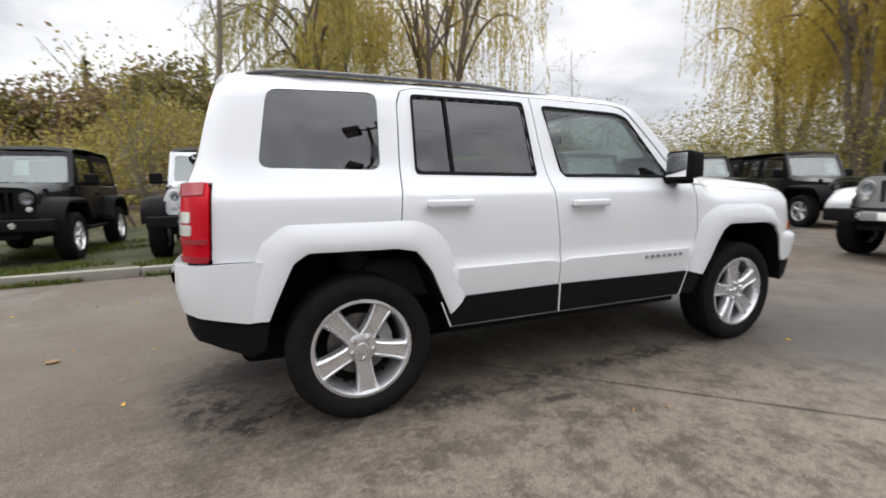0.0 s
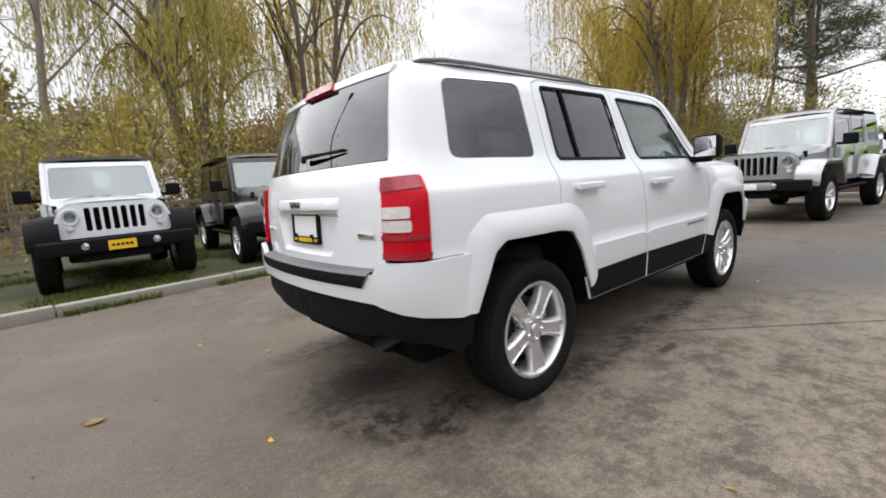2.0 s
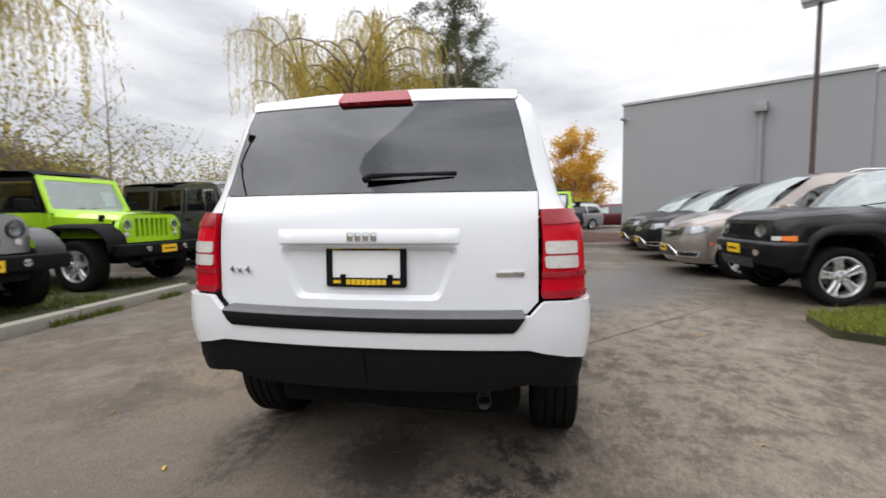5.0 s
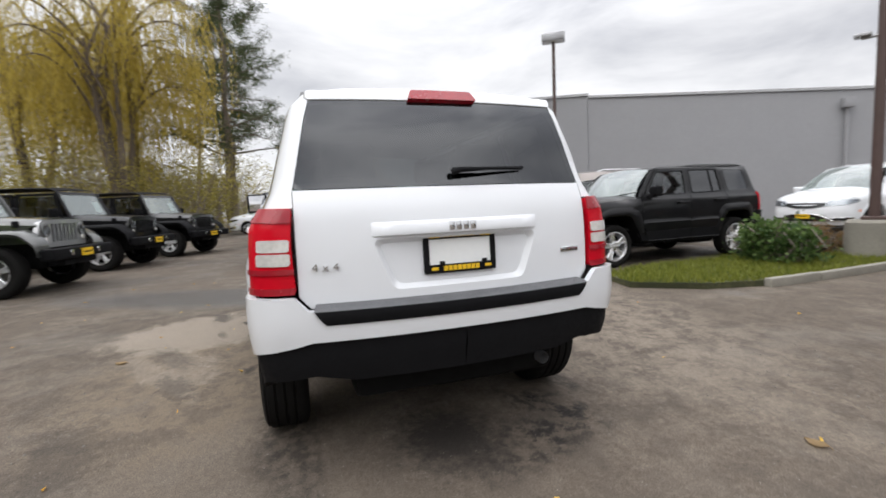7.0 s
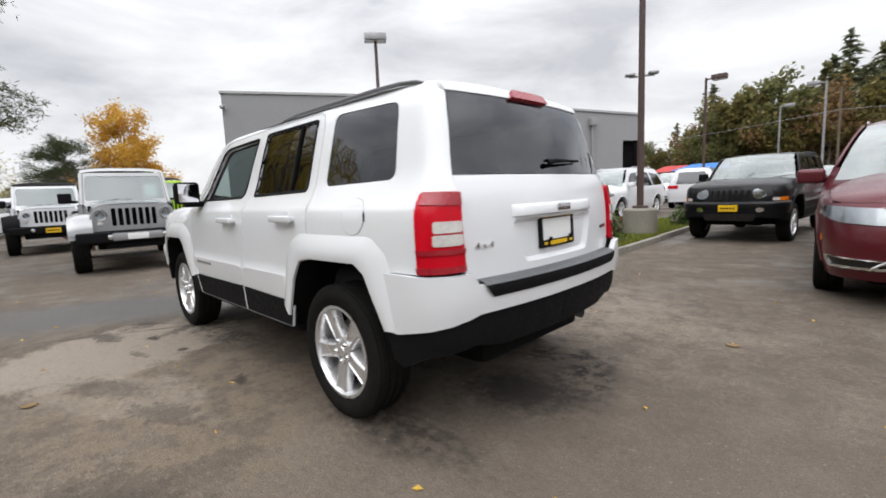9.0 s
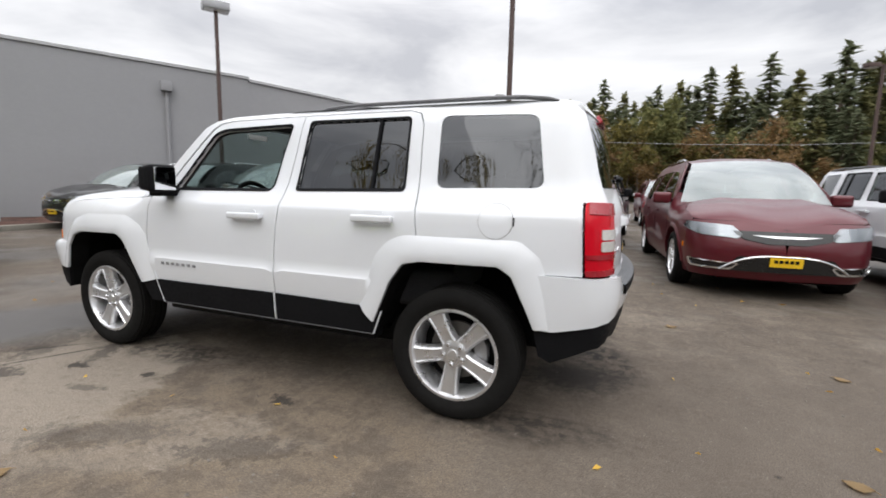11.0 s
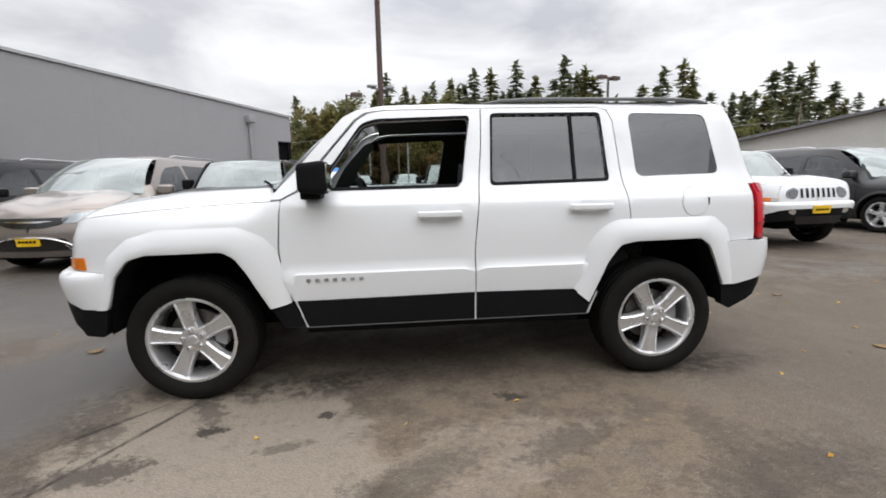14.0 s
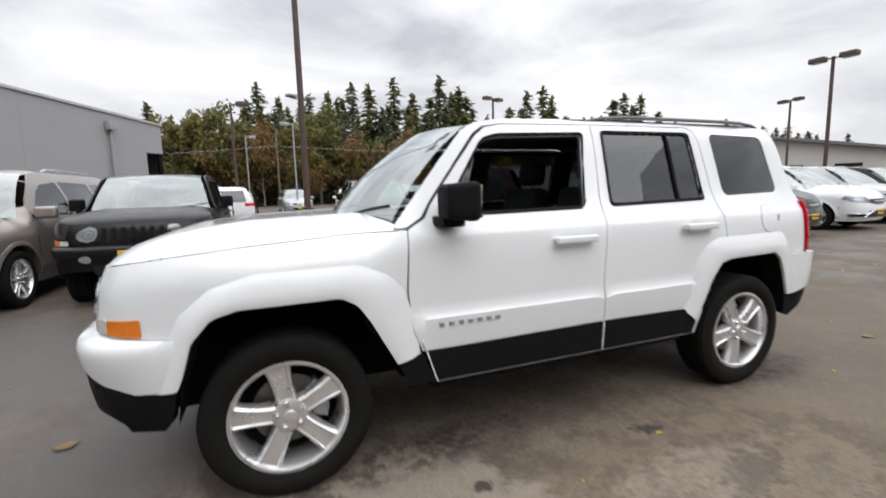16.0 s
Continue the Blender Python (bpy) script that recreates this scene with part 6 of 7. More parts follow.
def branches(rng, base, top, r0, count, spread, levels=2, lean=0.5, start=0.3):
    """A trunk with limbs: lists of points and radii, and the twig ends."""
    lines, ends = [], []
    base, top = Vector(base), Vector(top)
    n = 7
    pts = [base + (top - base) * (i / n) + Vector((rng.normal() * 0.02, rng.normal() * 0.02, 0)) * (top - base).length * (0.3 if i else 0) for i in range(n + 1)]
    lines.append((pts, [r0 * (1 - 0.85 * i / n) for i in range(n + 1)], 8))

    def grow(p, d, length, r, level):
        q = [p]
        for i in range(4):
            d = (d + Vector((rng.normal(), rng.normal(), rng.normal() * 0.7)) * 0.16).normalized()
            q.append(q[-1] + d * length / 4)
        lines.append((q, [r * (1 - 0.8 * i / 4) for i in range(5)], 5 if level else 6))
        if level == 0:
            ends.extend(q[1:])
            return
        for k in range(4 if level > 1 else 3):
            i = int(rng.integers(1, 5))
            nd = (d + Vector((rng.normal(), rng.normal(), rng.normal() * 0.5 + 0.15)) * 0.8).normalized()
            grow(q[i], nd, length * rng.uniform(0.4, 0.65), r * 0.45, level - 1)

    for k in range(count):
        t = start + (0.95 - start) * (k + rng.uniform(0, 1)) / count
        i = min(int(t * n), n - 1)
        p = pts[i] + (pts[i + 1] - pts[i]) * (t * n - i)
        a = k * 2.4 + rng.uniform(-0.5, 0.5)
        d = Vector((math.cos(a), math.sin(a), lean + rng.uniform(-0.2, 0.3))).normalized()
        grow(p, d, spread * (1.15 - t * 0.75) * rng.uniform(0.8, 1.2), r0 * (1 - 0.85 * t) * 0.42, levels)
    return lines, ends


def wood_mesh(lines):
    verts, faces = [], []
    for pts, rad, seg in lines:
        b = len(verts)
        for i, p in enumerate(pts):
            d = (pts[min(i + 1, len(pts) - 1)] - pts[max(i - 1, 0)]).normalized()
            a = d.orthogonal().normalized()
            c = d.cross(a)
            verts += [p + (a * math.cos(2 * math.pi * k / seg) + c * math.sin(2 * math.pi * k / seg)) * max(rad[i], 0.006) for k in range(seg)]
        for i in range(len(pts) - 1):
            faces += [(b + i * seg + k, b + i * seg + (k + 1) % seg, b + (i + 1) * seg + (k + 1) % seg, b + (i + 1) * seg + k) for k in range(seg)]
    return from_data(verts, faces)


def tree(name, label, lines, crowns, bark, group=""):
    """A tree thing: trunk with limbs, and crown meshes (name, mesh)."""
    t = tagged(empty(name), label, "tree", group)
    part("trunk", wood_mesh(lines), bark, t)
    for nm, me in crowns:
        c = new(nm, me)
        c.parent = t
    return t


TWIG = m_plain("yellow_willow_twig", (0.30, 0.24, 0.09), 0.8)
WILLOW_A = m_leaf("willow_leaves", (0.30, 0.225, 0.035), (0.60, 0.47, 0.10))
WILLOW_B = m_leaf("willow_leaves_green", (0.22, 0.20, 0.045), (0.48, 0.40, 0.10))
NEEDLES = m_leaf("fir_needles", (0.080, 0.095, 0.055), (0.225, 0.240, 0.140), 0.8)
OLIVE_WOOD = m_leaf("moss_green_leaves", (0.085, 0.092, 0.034), (0.230, 0.225, 0.090), 0.8)
MOSS = m_leaf("mossy_olive_needles", (0.095, 0.098, 0.042), (0.250, 0.235, 0.105), 0.8)
PINE_N = m_leaf("pine_needles", (0.035, 0.048, 0.022), (0.105, 0.125, 0.055), 0.7)
ORANGE = m_leaf("orange_leaves", (0.50, 0.26, 0.035), (0.78, 0.52, 0.10))
OLIVE = m_leaf("olive_scrub_leaves", (0.17, 0.150, 0.045), (0.40, 0.33, 0.10))
OLIVE_DARK = m_leaf("olive_tree_leaves", (0.075, 0.068, 0.022), (0.21, 0.175, 0.055))
RUSSET = m_leaf("russet_scrub_leaves", (0.12, 0.075, 0.035), (0.32, 0.20, 0.085))
BUSH = m_leaf("shrub_leaves", (0.03, 0.065, 0.018), (0.14, 0.21, 0.06))
VERGE_GRASS = m_leaf("verge_grass_blades", (0.040, 0.062, 0.010), (0.145, 0.165, 0.032))
GRASS = m_leaf("grass_blades", (0.085, 0.115, 0.014), (0.26, 0.27, 0.05))


def willow(seed, h, leaf, strands=700, boughs=24):
    """A weeping willow: forked limbs, arching boughs, and curtains of thin hanging strands."""
    rng = np.random.default_rng(seed)
    lines, pts, twigs = [], [], []
    forks = []
    for k in range(4):
        a = k * 1.7 + rng.uniform(-0.4, 0.4)
        lean = h * rng.uniform(0.06, 0.16)
        q = [Vector((0, 0, 0)), Vector((math.cos(a) * lean * 0.15, math.sin(a) * lean * 0.15, h * 0.12)), Vector((math.cos(a) * lean * 0.6, math.sin(a) * lean * 0.6, h * 0.32)), Vector((math.cos(a) * lean, math.sin(a) * lean, h * rng.uniform(0.55, 0.72)))]
        lines.append((q, [0.30, 0.20, 0.13, 0.06], 8))
        forks.append(q)
    for k in range(boughs):
        f = forks[k % 4]
        u = rng.uniform(0.15, 1.0)
        p0 = f[2] + (f[3] - f[2]) * u
        a = k * 2.4 + rng.uniform(-0.4, 0.4)
        reach = h * rng.uniform(0.10, 0.36)
        top = min(h * 0.97, p0.z + h * rng.uniform(0.05, 0.32))
        p2 = Vector((math.cos(a) * reach, math.sin(a) * reach, 0)) + Vector((p0.x, p0.y, top - 0.3 * reach))
        p1 = (p0 + p2) * 0.5
        p1.z = top + 0.10 * h
        arc = [p0 * (1 - t) ** 2 + p1 * 2 * t * (1 - t) + p2 * t * t for t in [i / 7 for i in range(8)]]
        lines.append((arc, [0.075 * (1 - 0.85 * i / 7) for i in range(8)], 5))
        thick = rng.uniform(0.35, 1.0)
        for i in range(int(strands / boughs * thick * 1.5)):
            t = rng.uniform(0.18, 1.0) ** 0.8
            q0 = p0 * (1 - t) ** 2 + p1 * 2 * t * (1 - t) + p2 * t * t + Vector((rng.normal() * 0.30, rng.normal() * 0.30, rng.normal() * 0.12))
            length = min(rng.uniform(0.10, 0.36) * h * (0.5 + 0.5 * thick), max(0.6, q0.z - 1.3))
            sway = rng.normal(size=2) * 0.045
            strand = []
            m = max(4, int(length / 0.105))
            for j in range(m):
                w = j / m
                q = q0 + Vector((sway[0] * length * w + math.cos(a) * 0.35 * math.sin(min(1.57, w * 4)), sway[1] * length * w + math.sin(a) * 0.35 * math.sin(min(1.57, w * 4)), -length * w))
                if j % 7 == 0:
                    strand.append(q)
                if rng.uniform() > 0.25 * w:
                    pts.append(q + Vector((rng.normal(), rng.normal(), rng.normal())) * 0.030)
            if len(strand) > 1 and i % 4 == 0:
                twigs.append((strand, [0.006] * len(strand), 3))
    w = tree("willow_tree", "weeping willow with hanging yellow-green autumn leaves", lines, [("crown", leaf_mesh("crown", pts, 0.088, leaf, flat=3.0, long=1.25, seed=seed, slim=0.20))], BARK)
    tagged(part("hanging_twig", wood_mesh(twigs), TWIG, w), kind="stuff")
    return w


def bare_tree(seed, h):
    rng = np.random.default_rng(seed)
    lines, ends = branches(rng, (0, 0, 0), (rng.normal() * 0.4, rng.normal() * 0.4, h), 0.14, 11, h * 0.28, 2, 0.55, 0.25)
    some = [e + Vector((rng.normal(), rng.normal(), rng.normal())) * 0.2 for e in ends if rng.uniform() < 0.10]
    return tree("bare_tree", "nearly leafless tall tree with thin grey branches", lines, [("last_leaves", leaf_mesh("last_leaves", some, 0.09, RUSSET, seed=seed))], BARK_GREY)


def spray_mesh(name, p, d, length, width, material, seed):
    """Flat pointed sprays of needles at points p along directions d."""
    rng = np.random.default_rng(seed)
    p, d = np.asarray(p, float), np.asarray(d, float)
    n = len(p)
    d /= np.linalg.norm(d, axis=1)[:, None]
    e = np.cross(d, np.stack([rng.normal(size=n) * 0.5, rng.normal(size=n) * 0.5, np.ones(n)], 1))
    e /= np.linalg.norm(e, axis=1)[:, None] + 1e-9
    s = rng.uniform(0.6, 1.4, n)[:, None]
    v = np.stack([p - d * s * length * 0.4, p + e * s * width, p + d * s * length, p - e * s * width], 1).reshape(-1, 3)
    me = bpy.data.meshes.new(name)
    me.from_pydata(v.tolist(), [], [(4 * i, 4 * i + 1, 4 * i + 2, 4 * i + 3) for i in range(n)])
    me.materials.append(material)
    return me


def fir(seed, h, r, leaf=None, thin=1.0, label="tall dark green fir tree with drooping branches", spray=(0.62, 0.21)):
    """A fir: whorls of drooping branches, each carrying flat sprays, up to a thin leader."""
    rng = np.random.default_rng(seed)
    lines = [([Vector((0, 0, 0)), Vector((rng.normal() * 0.1, rng.normal() * 0.1, h * 0.5)), Vector((0, 0, h))], [0.016 * h, 0.010 * h, 0.01], 6)]
    pts, dirs = [], []
    z = h * 0.04
    while z < h * 0.985:
        t = z / h
        env = r * (1 - t) ** 0.75 * (0.86 + 0.14 * math.sin(z * 2.1 + seed)) + 0.15
        for k in range(int((4 + 6.4 * (1 - t)) * thin)):
            a = rng.uniform(0, 2 * math.pi)
            rr = env * rng.uniform(0.30, 1.25) * (0.85 + 0.25 * math.sin(a + seed + 0.4 * z) + 0.15 * math.sin(2 * a + z))
            droop = rng.uniform(0.15, 0.45)
            m = max(2, int(rr / 0.36))
            for i in range(int(m * 0.35), m):
                u = (i + 0.7) / m
                c = np.array((math.cos(a) * rr * u, math.sin(a) * rr * u, z - droop * rr * u + 0.10 * rr * u * u))
                for j in range(2):
                    b = a + rng.normal() * 0.75
                    pts.append(c + rng.normal(size=3) * (0.13, 0.13, 0.07))
                    dirs.append((math.cos(b), math.sin(b), -droop + rng.normal() * 0.35 - 0.12))
        z += (0.026 * h + 0.02) * rng.uniform(0.6, 1.4)
    for k in range(14):
        pts.append((rng.normal() * 0.06, rng.normal() * 0.06, h * (0.95 + 0.004 * k)))
        dirs.append((rng.normal() * 0.5, rng.normal() * 0.5, 0.9))
    return tree("fir_tree", label, lines, [("crown", spray_mesh("crown", pts, dirs, spray[0], spray[1], leaf or NEEDLES, seed))], BARK)


def pine(seed, h, r, low=0.30):
    rng = np.random.default_rng(seed)
    lines, ends = branches(rng, (0, 0, 0), (rng.normal() * 0.3, rng.normal() * 0.3, h), 0.26, 42, r, 1, 0.16, low)
    pts = []
    for e in ends:
        for k in range(40):
            pts.append(e + Vector((rng.normal() * 0.27, rng.normal() * 0.27, rng.normal() * 0.17 + 0.05)))
    return tree("pine_tree", "tall pine with bare lower trunk and dark needle tufts", lines, [("crown", leaf_mesh("crown", pts, 0.10, PINE_N, flat=0.1, long=1.5, seed=seed, slim=0.20))], BARK)


def broadleaf(seed, h, r, leaf, name, label, per=60, low=0.12, size=0.11, trunk=0.14):
    rng = np.random.default_rng(seed)
    lines, ends = branches(rng, (0, 0, 0), (rng.normal() * 0.2, rng.normal() * 0.2, h * 0.92), trunk, 16, r * 1.05, 1, 0.8, low)
    pts = []
    for e in ends:
        for k in range(per):
            pts.append(e + Vector((rng.normal(), rng.normal(), rng.normal())) * r * 0.10)
    return tree(name, label, lines, [("crown", leaf_mesh("crown", pts, size, leaf, seed=seed))], BARK_GREY)


def scrub(seed, h, w, leaf, name="scrub", label="tangled olive autumn scrub behind the fence", count=4600, size=0.10):
    rng = np.random.default_rng(seed)
    lines, pts = [], []
    lumps = [(rng.normal() * w * 0.45, rng.normal() * w * 0.30, rng.uniform(0.30, 0.8) * h, rng.uniform(0.18, 0.36) * w) for _ in range(11)]
    for x, y, z, rr in lumps:
        for k in range(4):
            lines.append(([Vector((x * 0.5, y * 0.5, 0)), Vector((x * 0.8 + rng.normal() * 0.2, y * 0.8, z * 0.6)), Vector((x + rng.normal() * rr * 0.6, y + rng.normal() * rr * 0.6, z + rr * 0.6))], [0.03, 0.02, 0.008], 4))
        for k in range(count // 11):
            d = rng.normal(size=3)
            d /= np.linalg.norm(d)
            q = rr * rng.uniform(0.45, 1.08)
            p = Vector((x + d[0] * q, y + d[1] * q, max(0.05, z + d[2] * q * 0.9)))
            pts.append(p)
        for k in range(count // 40):
            pts.append(Vector((x + rng.normal() * rr * 0.8, y + rng.normal() * rr * 0.6, abs(rng.normal()) * z * 0.5 + 0.05)))
    t = tagged(empty(name), label, "shrub")
    tagged(part("stem", wood_mesh(lines), BARK_GREY, t), kind="stuff")
    c = new("crown", leaf_mesh("crown", pts, size, leaf, seed=seed))
    c.parent = t
    return t


rnd = random.Random(5)


def plant(kinds, spots, wide=1.0):
    """Copies of the kinds at spots (x, y, size); the first of each kind stands at its first spot."""
    used = set()
    for i, (x, y, s) in enumerate(spots):
        k = kinds[i % len(kinds)]
        m = pose(x, y, 0, 0, 0, rnd.uniform(0, 360))
        if k.name not in used:
            used.add(k.name)
            k.matrix_world = m @ Matrix.Diagonal((s * wide, s * wide, s, 1))
        else:
            k2 = copy_thing(k, m)
            k2.scale = (s * wide, s * wide, s)


wl = [willow(11, 13.5, WILLOW_A, 1250, 34), willow(12, 13, WILLOW_B, 950, 24), willow(13, 14, WILLOW_A, 950, 26)]
plant(wl, [(22.8, 8.6, 1.10), (1.2, 18.0, 1.0), (6.2, 17.5, 1.02), (25.5, 13.2, 1.12), (-5.5, 19, 0.46), (2.8, 24, 1.0), (32.5, 10.0, 0.5), (38.5, 6.4, 0.45), (-0.8, 17.0, 0.40), (29.5, 10.2, 1.0)])
bt = [bare_tree(21, 15), bare_tree(22, 13)]
plant(bt, [(-2.9, 16.5, 1.05), (8.6, 20.5, 0.95), (16.5, 20.5, 0.62), (34.5, 7.1, 1.25)])
pn = [pine(31, 19, 3.9, 0.20), pine(32, 17, 3.6, 0.35)]
plant(pn[:1], [(33.0, 4.6, 1.15)])
plant(pn[1:], [(39, 5.6, 1.1)])
sp = [pine(33, 8, 3.2, 0.12)]
plant(sp, [(29, -0.9, 0.60)])
og = [broadleaf(41, 10, 3.2, ORANGE, "maple_tree", "orange and gold autumn tree with a pointed crown"), broadleaf(42, 8.5, 2.6, ORANGE, "maple_tree", "smaller orange autumn tree")]
plant(og, [(37.5, -5.3, 0.84), (40.5, -6.6, 0.80)])
ol = [scrub(51, 4.2, 6.0, OLIVE, count=4600, size=0.056), scrub(52, 3.6, 5.5, WILLOW_B, label="yellow-green scrub behind the fence", count=4600, size=0.056), scrub(53, 6.5, 8.0, RUSSET, label="russet leafless scrub on the slope", count=3600, size=0.10)]
plant(ol[:2], [(-13 + 4.6 * i + rnd.uniform(-1, 1), 14.2 + rnd.uniform(-0.6, 1.6), rnd.uniform(0.75, 1.1)) for i in range(12)] + [(27 + 3.5 * i, 9.5 - 2.2 * i, 0.85) for i in range(4)] + [(22, 8.3, 1.0), (25.5, 7.0, 1.2), (30, 6.4, 1.2), (38, 2.5, 0.9), (26.5, 11.5, 1.35), (31.5, 12.5, 1.4), (36.5, 10.0, 1.4), (24.0, 16.5, 1.3)])
plant([ol[2]], [(-30 + 7 * i + rnd.uniform(-2, 2), 27 + rnd.uniform(-2, 3), rnd.uniform(0.8, 1.05) * (1.0 if i < 6 else 0.72)) for i in range(9)])
fr = [fir(61, 20, 3.2, thin=1.3), fir(62, 22, 2.9, thin=1.3), fir(63, 18, 3.5, thin=1.3), fir(64, 21, 2.7, MOSS, 1.2, "slender olive-green fir with thin branches"), fir(65, 19, 3.4, MOSS, 1.3, "olive-green fir at the wood's edge")]
wood_spots = []
SKYLINE = [(-154, 8.0), (-146, 10), (-140, 10), (-136.5, 14.5), (-134.5, 16.5), (-131, 15), (-129, 17), (-127, 13.5), (-124.5, 18.5), (-122, 17), (-118, 15.5), (-116, 17), (-112, 20.5), (-106, 20), (-99, 19), (-95, 17), (-91, 20), (-88, 18.5), (-86.5, 15), (-85, 13), (-82.5, 14), (-79.7, 15.5), (-77, 12), (-74, 7.5), (-71, 4.5), (-62, 4.0)]
for row, (near, far, n_) in enumerate(((66, 71, 48), (75, 81, 74), (84, 92, 84))):
    for i in range(n_):
        a = -63 - 90 * (i + rnd.uniform(-0.4, 0.4)) / n_
        d = rnd.uniform(near, far)
        s = lerp_tab(SKYLINE, a) * d / 80 / 20 * rnd.uniform(0.80, 1.10) * (0.62, 0.80, 0.90)[row]
        if s > 0.16:
            wood_spots.append((1 + d * math.cos(radians(a)), 3 + d * math.sin(radians(a)), s))
for i in range(7):
    wood_spots.append((-60 - 6 * i + rnd.uniform(-2, 2), -48 + rnd.uniform(-6, 6), rnd.uniform(0.35, 0.5)))
plant(fr, wood_spots, 1.65)
bl = [broadleaf(71, 9, 4.0, OLIVE_DARK, "broadleaf_tree", "olive-green broadleaf tree at the wood's edge", 18, size=0.26), broadleaf(72, 9, 4.0, RUSSET, "broadleaf_tree", "russet half-bare broadleaf tree at the wood's edge", 15, size=0.20), broadleaf(73, 11, 4.2, OLIVE_WOOD, "broadleaf_tree", "moss-green rounded tree at the wood's edge", 22, size=0.26)]
bspots = []
for i in range(34):
    a = -68 - 66 * i / 33 + rnd.uniform(-1, 1)
    d = rnd.uniform(60, 68)
    bspots.append((d * math.cos(radians(a)), d * math.sin(radians(a)), rnd.uniform(0.75, 1.15) * (0.62 if a < -108 else 1.0 if a < -76 else 0.6)))
plant(bl, bspots)
yt = broadleaf(77, 6, 2.6, WILLOW_A, "broadleaf_tree", "small bright yellow tree before the wood", 40, size=0.14)
yt.matrix_world = pose(1 + 54 * math.cos(radians(-119.3)), 3 + 54 * math.sin(radians(-119.3)), 0) @ Matrix.Diagonal((0.75, 0.75, 0.75, 1))
AUTUMN = m_leaf("brown_autumn_leaves", (0.105, 0.072, 0.040), (0.285, 0.200, 0.105))
br = [scrub(75, 9.5, 9.0, AUTUMN, "autumn_thicket", "brown autumn trees grown together on the slope behind the lot", 8500, 0.20), scrub(78, 8.5, 9.0, OLIVE_DARK, "autumn_thicket", "olive-brown trees grown together on the slope behind the lot", 8500, 0.20)]
plant(br, [(-40 + 5.0 * i + rnd.uniform(-1.2, 1.2), 34 + rnd.uniform(-2, 3), rnd.uniform(0.85, 1.15) * (1.0 if i < 8 else 0.72)) for i in range(14)])
plant([fir(76, 12, 1.9, MOSS, 1.2, "slim olive fir standing out of the slope behind the lot", (0.40, 0.12))], [(-38 + 6.5 * i + rnd.uniform(-2, 2), 40 + rnd.uniform(-3, 3), rnd.uniform(0.85, 1.15) * (1.0 if i < 6 else 0.75)) for i in range(9)])

# shrubs and dry stalks on the island
shrub = scrub(81, 0.58, 0.85, BUSH, "shrub", "leafy green shrub on the grass island", 2600, 0.040)
shrub.matrix_world = pose(0.72, -6.05, 0.07)
s2 = copy_thing(shrub, pose(0.95, -6.5, 0.07, 0, 0, 130))
s2.scale = (0.8, 0.8, 0.85)
s3 = copy_thing(shrub, pose(0.25, -10.2, 0.07, 0, 0, 70))
s3.scale = (0.7, 0.7, 0.7)
dry = scrub(82, 0.55, 0.9, RUSSET, "dry_shrub", "dry brown stalks on the grass island", 1300, 0.035)
dry.matrix_world = pose(1.0, -7.5, 0.07) @ Matrix.Diagonal((0.34, 0.5, 0.95, 1))
d2 = copy_thing(dry, pose(1.30, -8.6, 0.07, 0, 0, 80))
d2.scale = (0.5, 0.5, 0.6)


def grass(name, spots, h, label, seed, material):
    """Blades of grass, too many to count."""
    rng = np.random.default_rng(seed)
    p = np.asarray(spots)
    n = len(p)
    a = rng.uniform(0, 2 * np.pi, n)
    hh = h * rng.uniform(0.4, 1.3, n)
    w = 0.006 + 0.004 * rng.uniform(size=n)
    lean = rng.normal(size=(n, 2)) * 0.45 * hh[:, None]
    v = np.zeros((n, 3, 3))
    v[:, 0] = p + np.stack([np.cos(a) * w, np.sin(a) * w, 0 * a], 1)
    v[:, 1] = p - np.stack([np.cos(a) * w, np.sin(a) * w, 0 * a], 1)
    v[:, 2] = p + np.concatenate([lean, hh[:, None]], 1)
    me = bpy.data.meshes.new(name)
    me.from_pydata(v.reshape(-1, 3).tolist(), [], [(3 * i, 3 * i + 1, 3 * i + 2) for i in range(n)])
    me.materials.append(material)
    return tagged(new(name, me), label, "grass", kind="stuff")


rng0 = np.random.default_rng(9)
gp = []
while len(gp) < 26000:
    x, y = rng0.uniform(-12, 3.2), 3.4 + 5.6 * rng0.uniform() ** 1.7
    if y < verge_edge(x) + 0.06:
        continue
    if noise.noise(Vector((x * 0.7, y * 0.9, 0))) > 0.0:
        gp.append((x, y, 0.012))
for i in range(6000):
    x = rng0.uniform(-12, 2.0)
    if noise.noise(Vector((x * 1.3, 3.1, 0))) > -0.1:
        gp.append((x, verge_edge(x) - 0.09 - abs(rng0.normal()) * 0.035, 0.0))
grass("verge_grass", gp, 0.075, "short green grass on the verge and along the kerb", 3, VERGE_GRASS)
gi = []
while len(gi) < 16000:
    x, y = rng0.uniform(-0.12, 1.6), -3.0 - 9 * rng0.uniform() ** 1.4
    if inside((x, y), [(a, b) for a, b in isl]):
        gi.append((x, y, 0.07))
grass("island_grass", gi, 0.07, "bright green grass on the island", 4, GRASS)
lp = [(float(rng0.uniform(-7, 5)), float(rng0.uniform(-4, 4)), 0.006) for i in range(110)] + [(-2.54, -1.49, 0.008), (2.3, 1.7, 0.008)]
lm = leaf_mesh("fallen_leaves", [(x, y, 0.012) for x, y, z in lp if not (abs(y) < 0.95 and abs(x) < 2.3)], 0.028, ORANGE, seed=6)
for i, v in enumerate(lm.vertices):
    v.co.z = 0.006 + 0.010 * (i % 4 == 1)
tagged(new("fallen_leaves", lm), "scattered dry orange leaves on the asphalt", "leaves", kind="stuff")

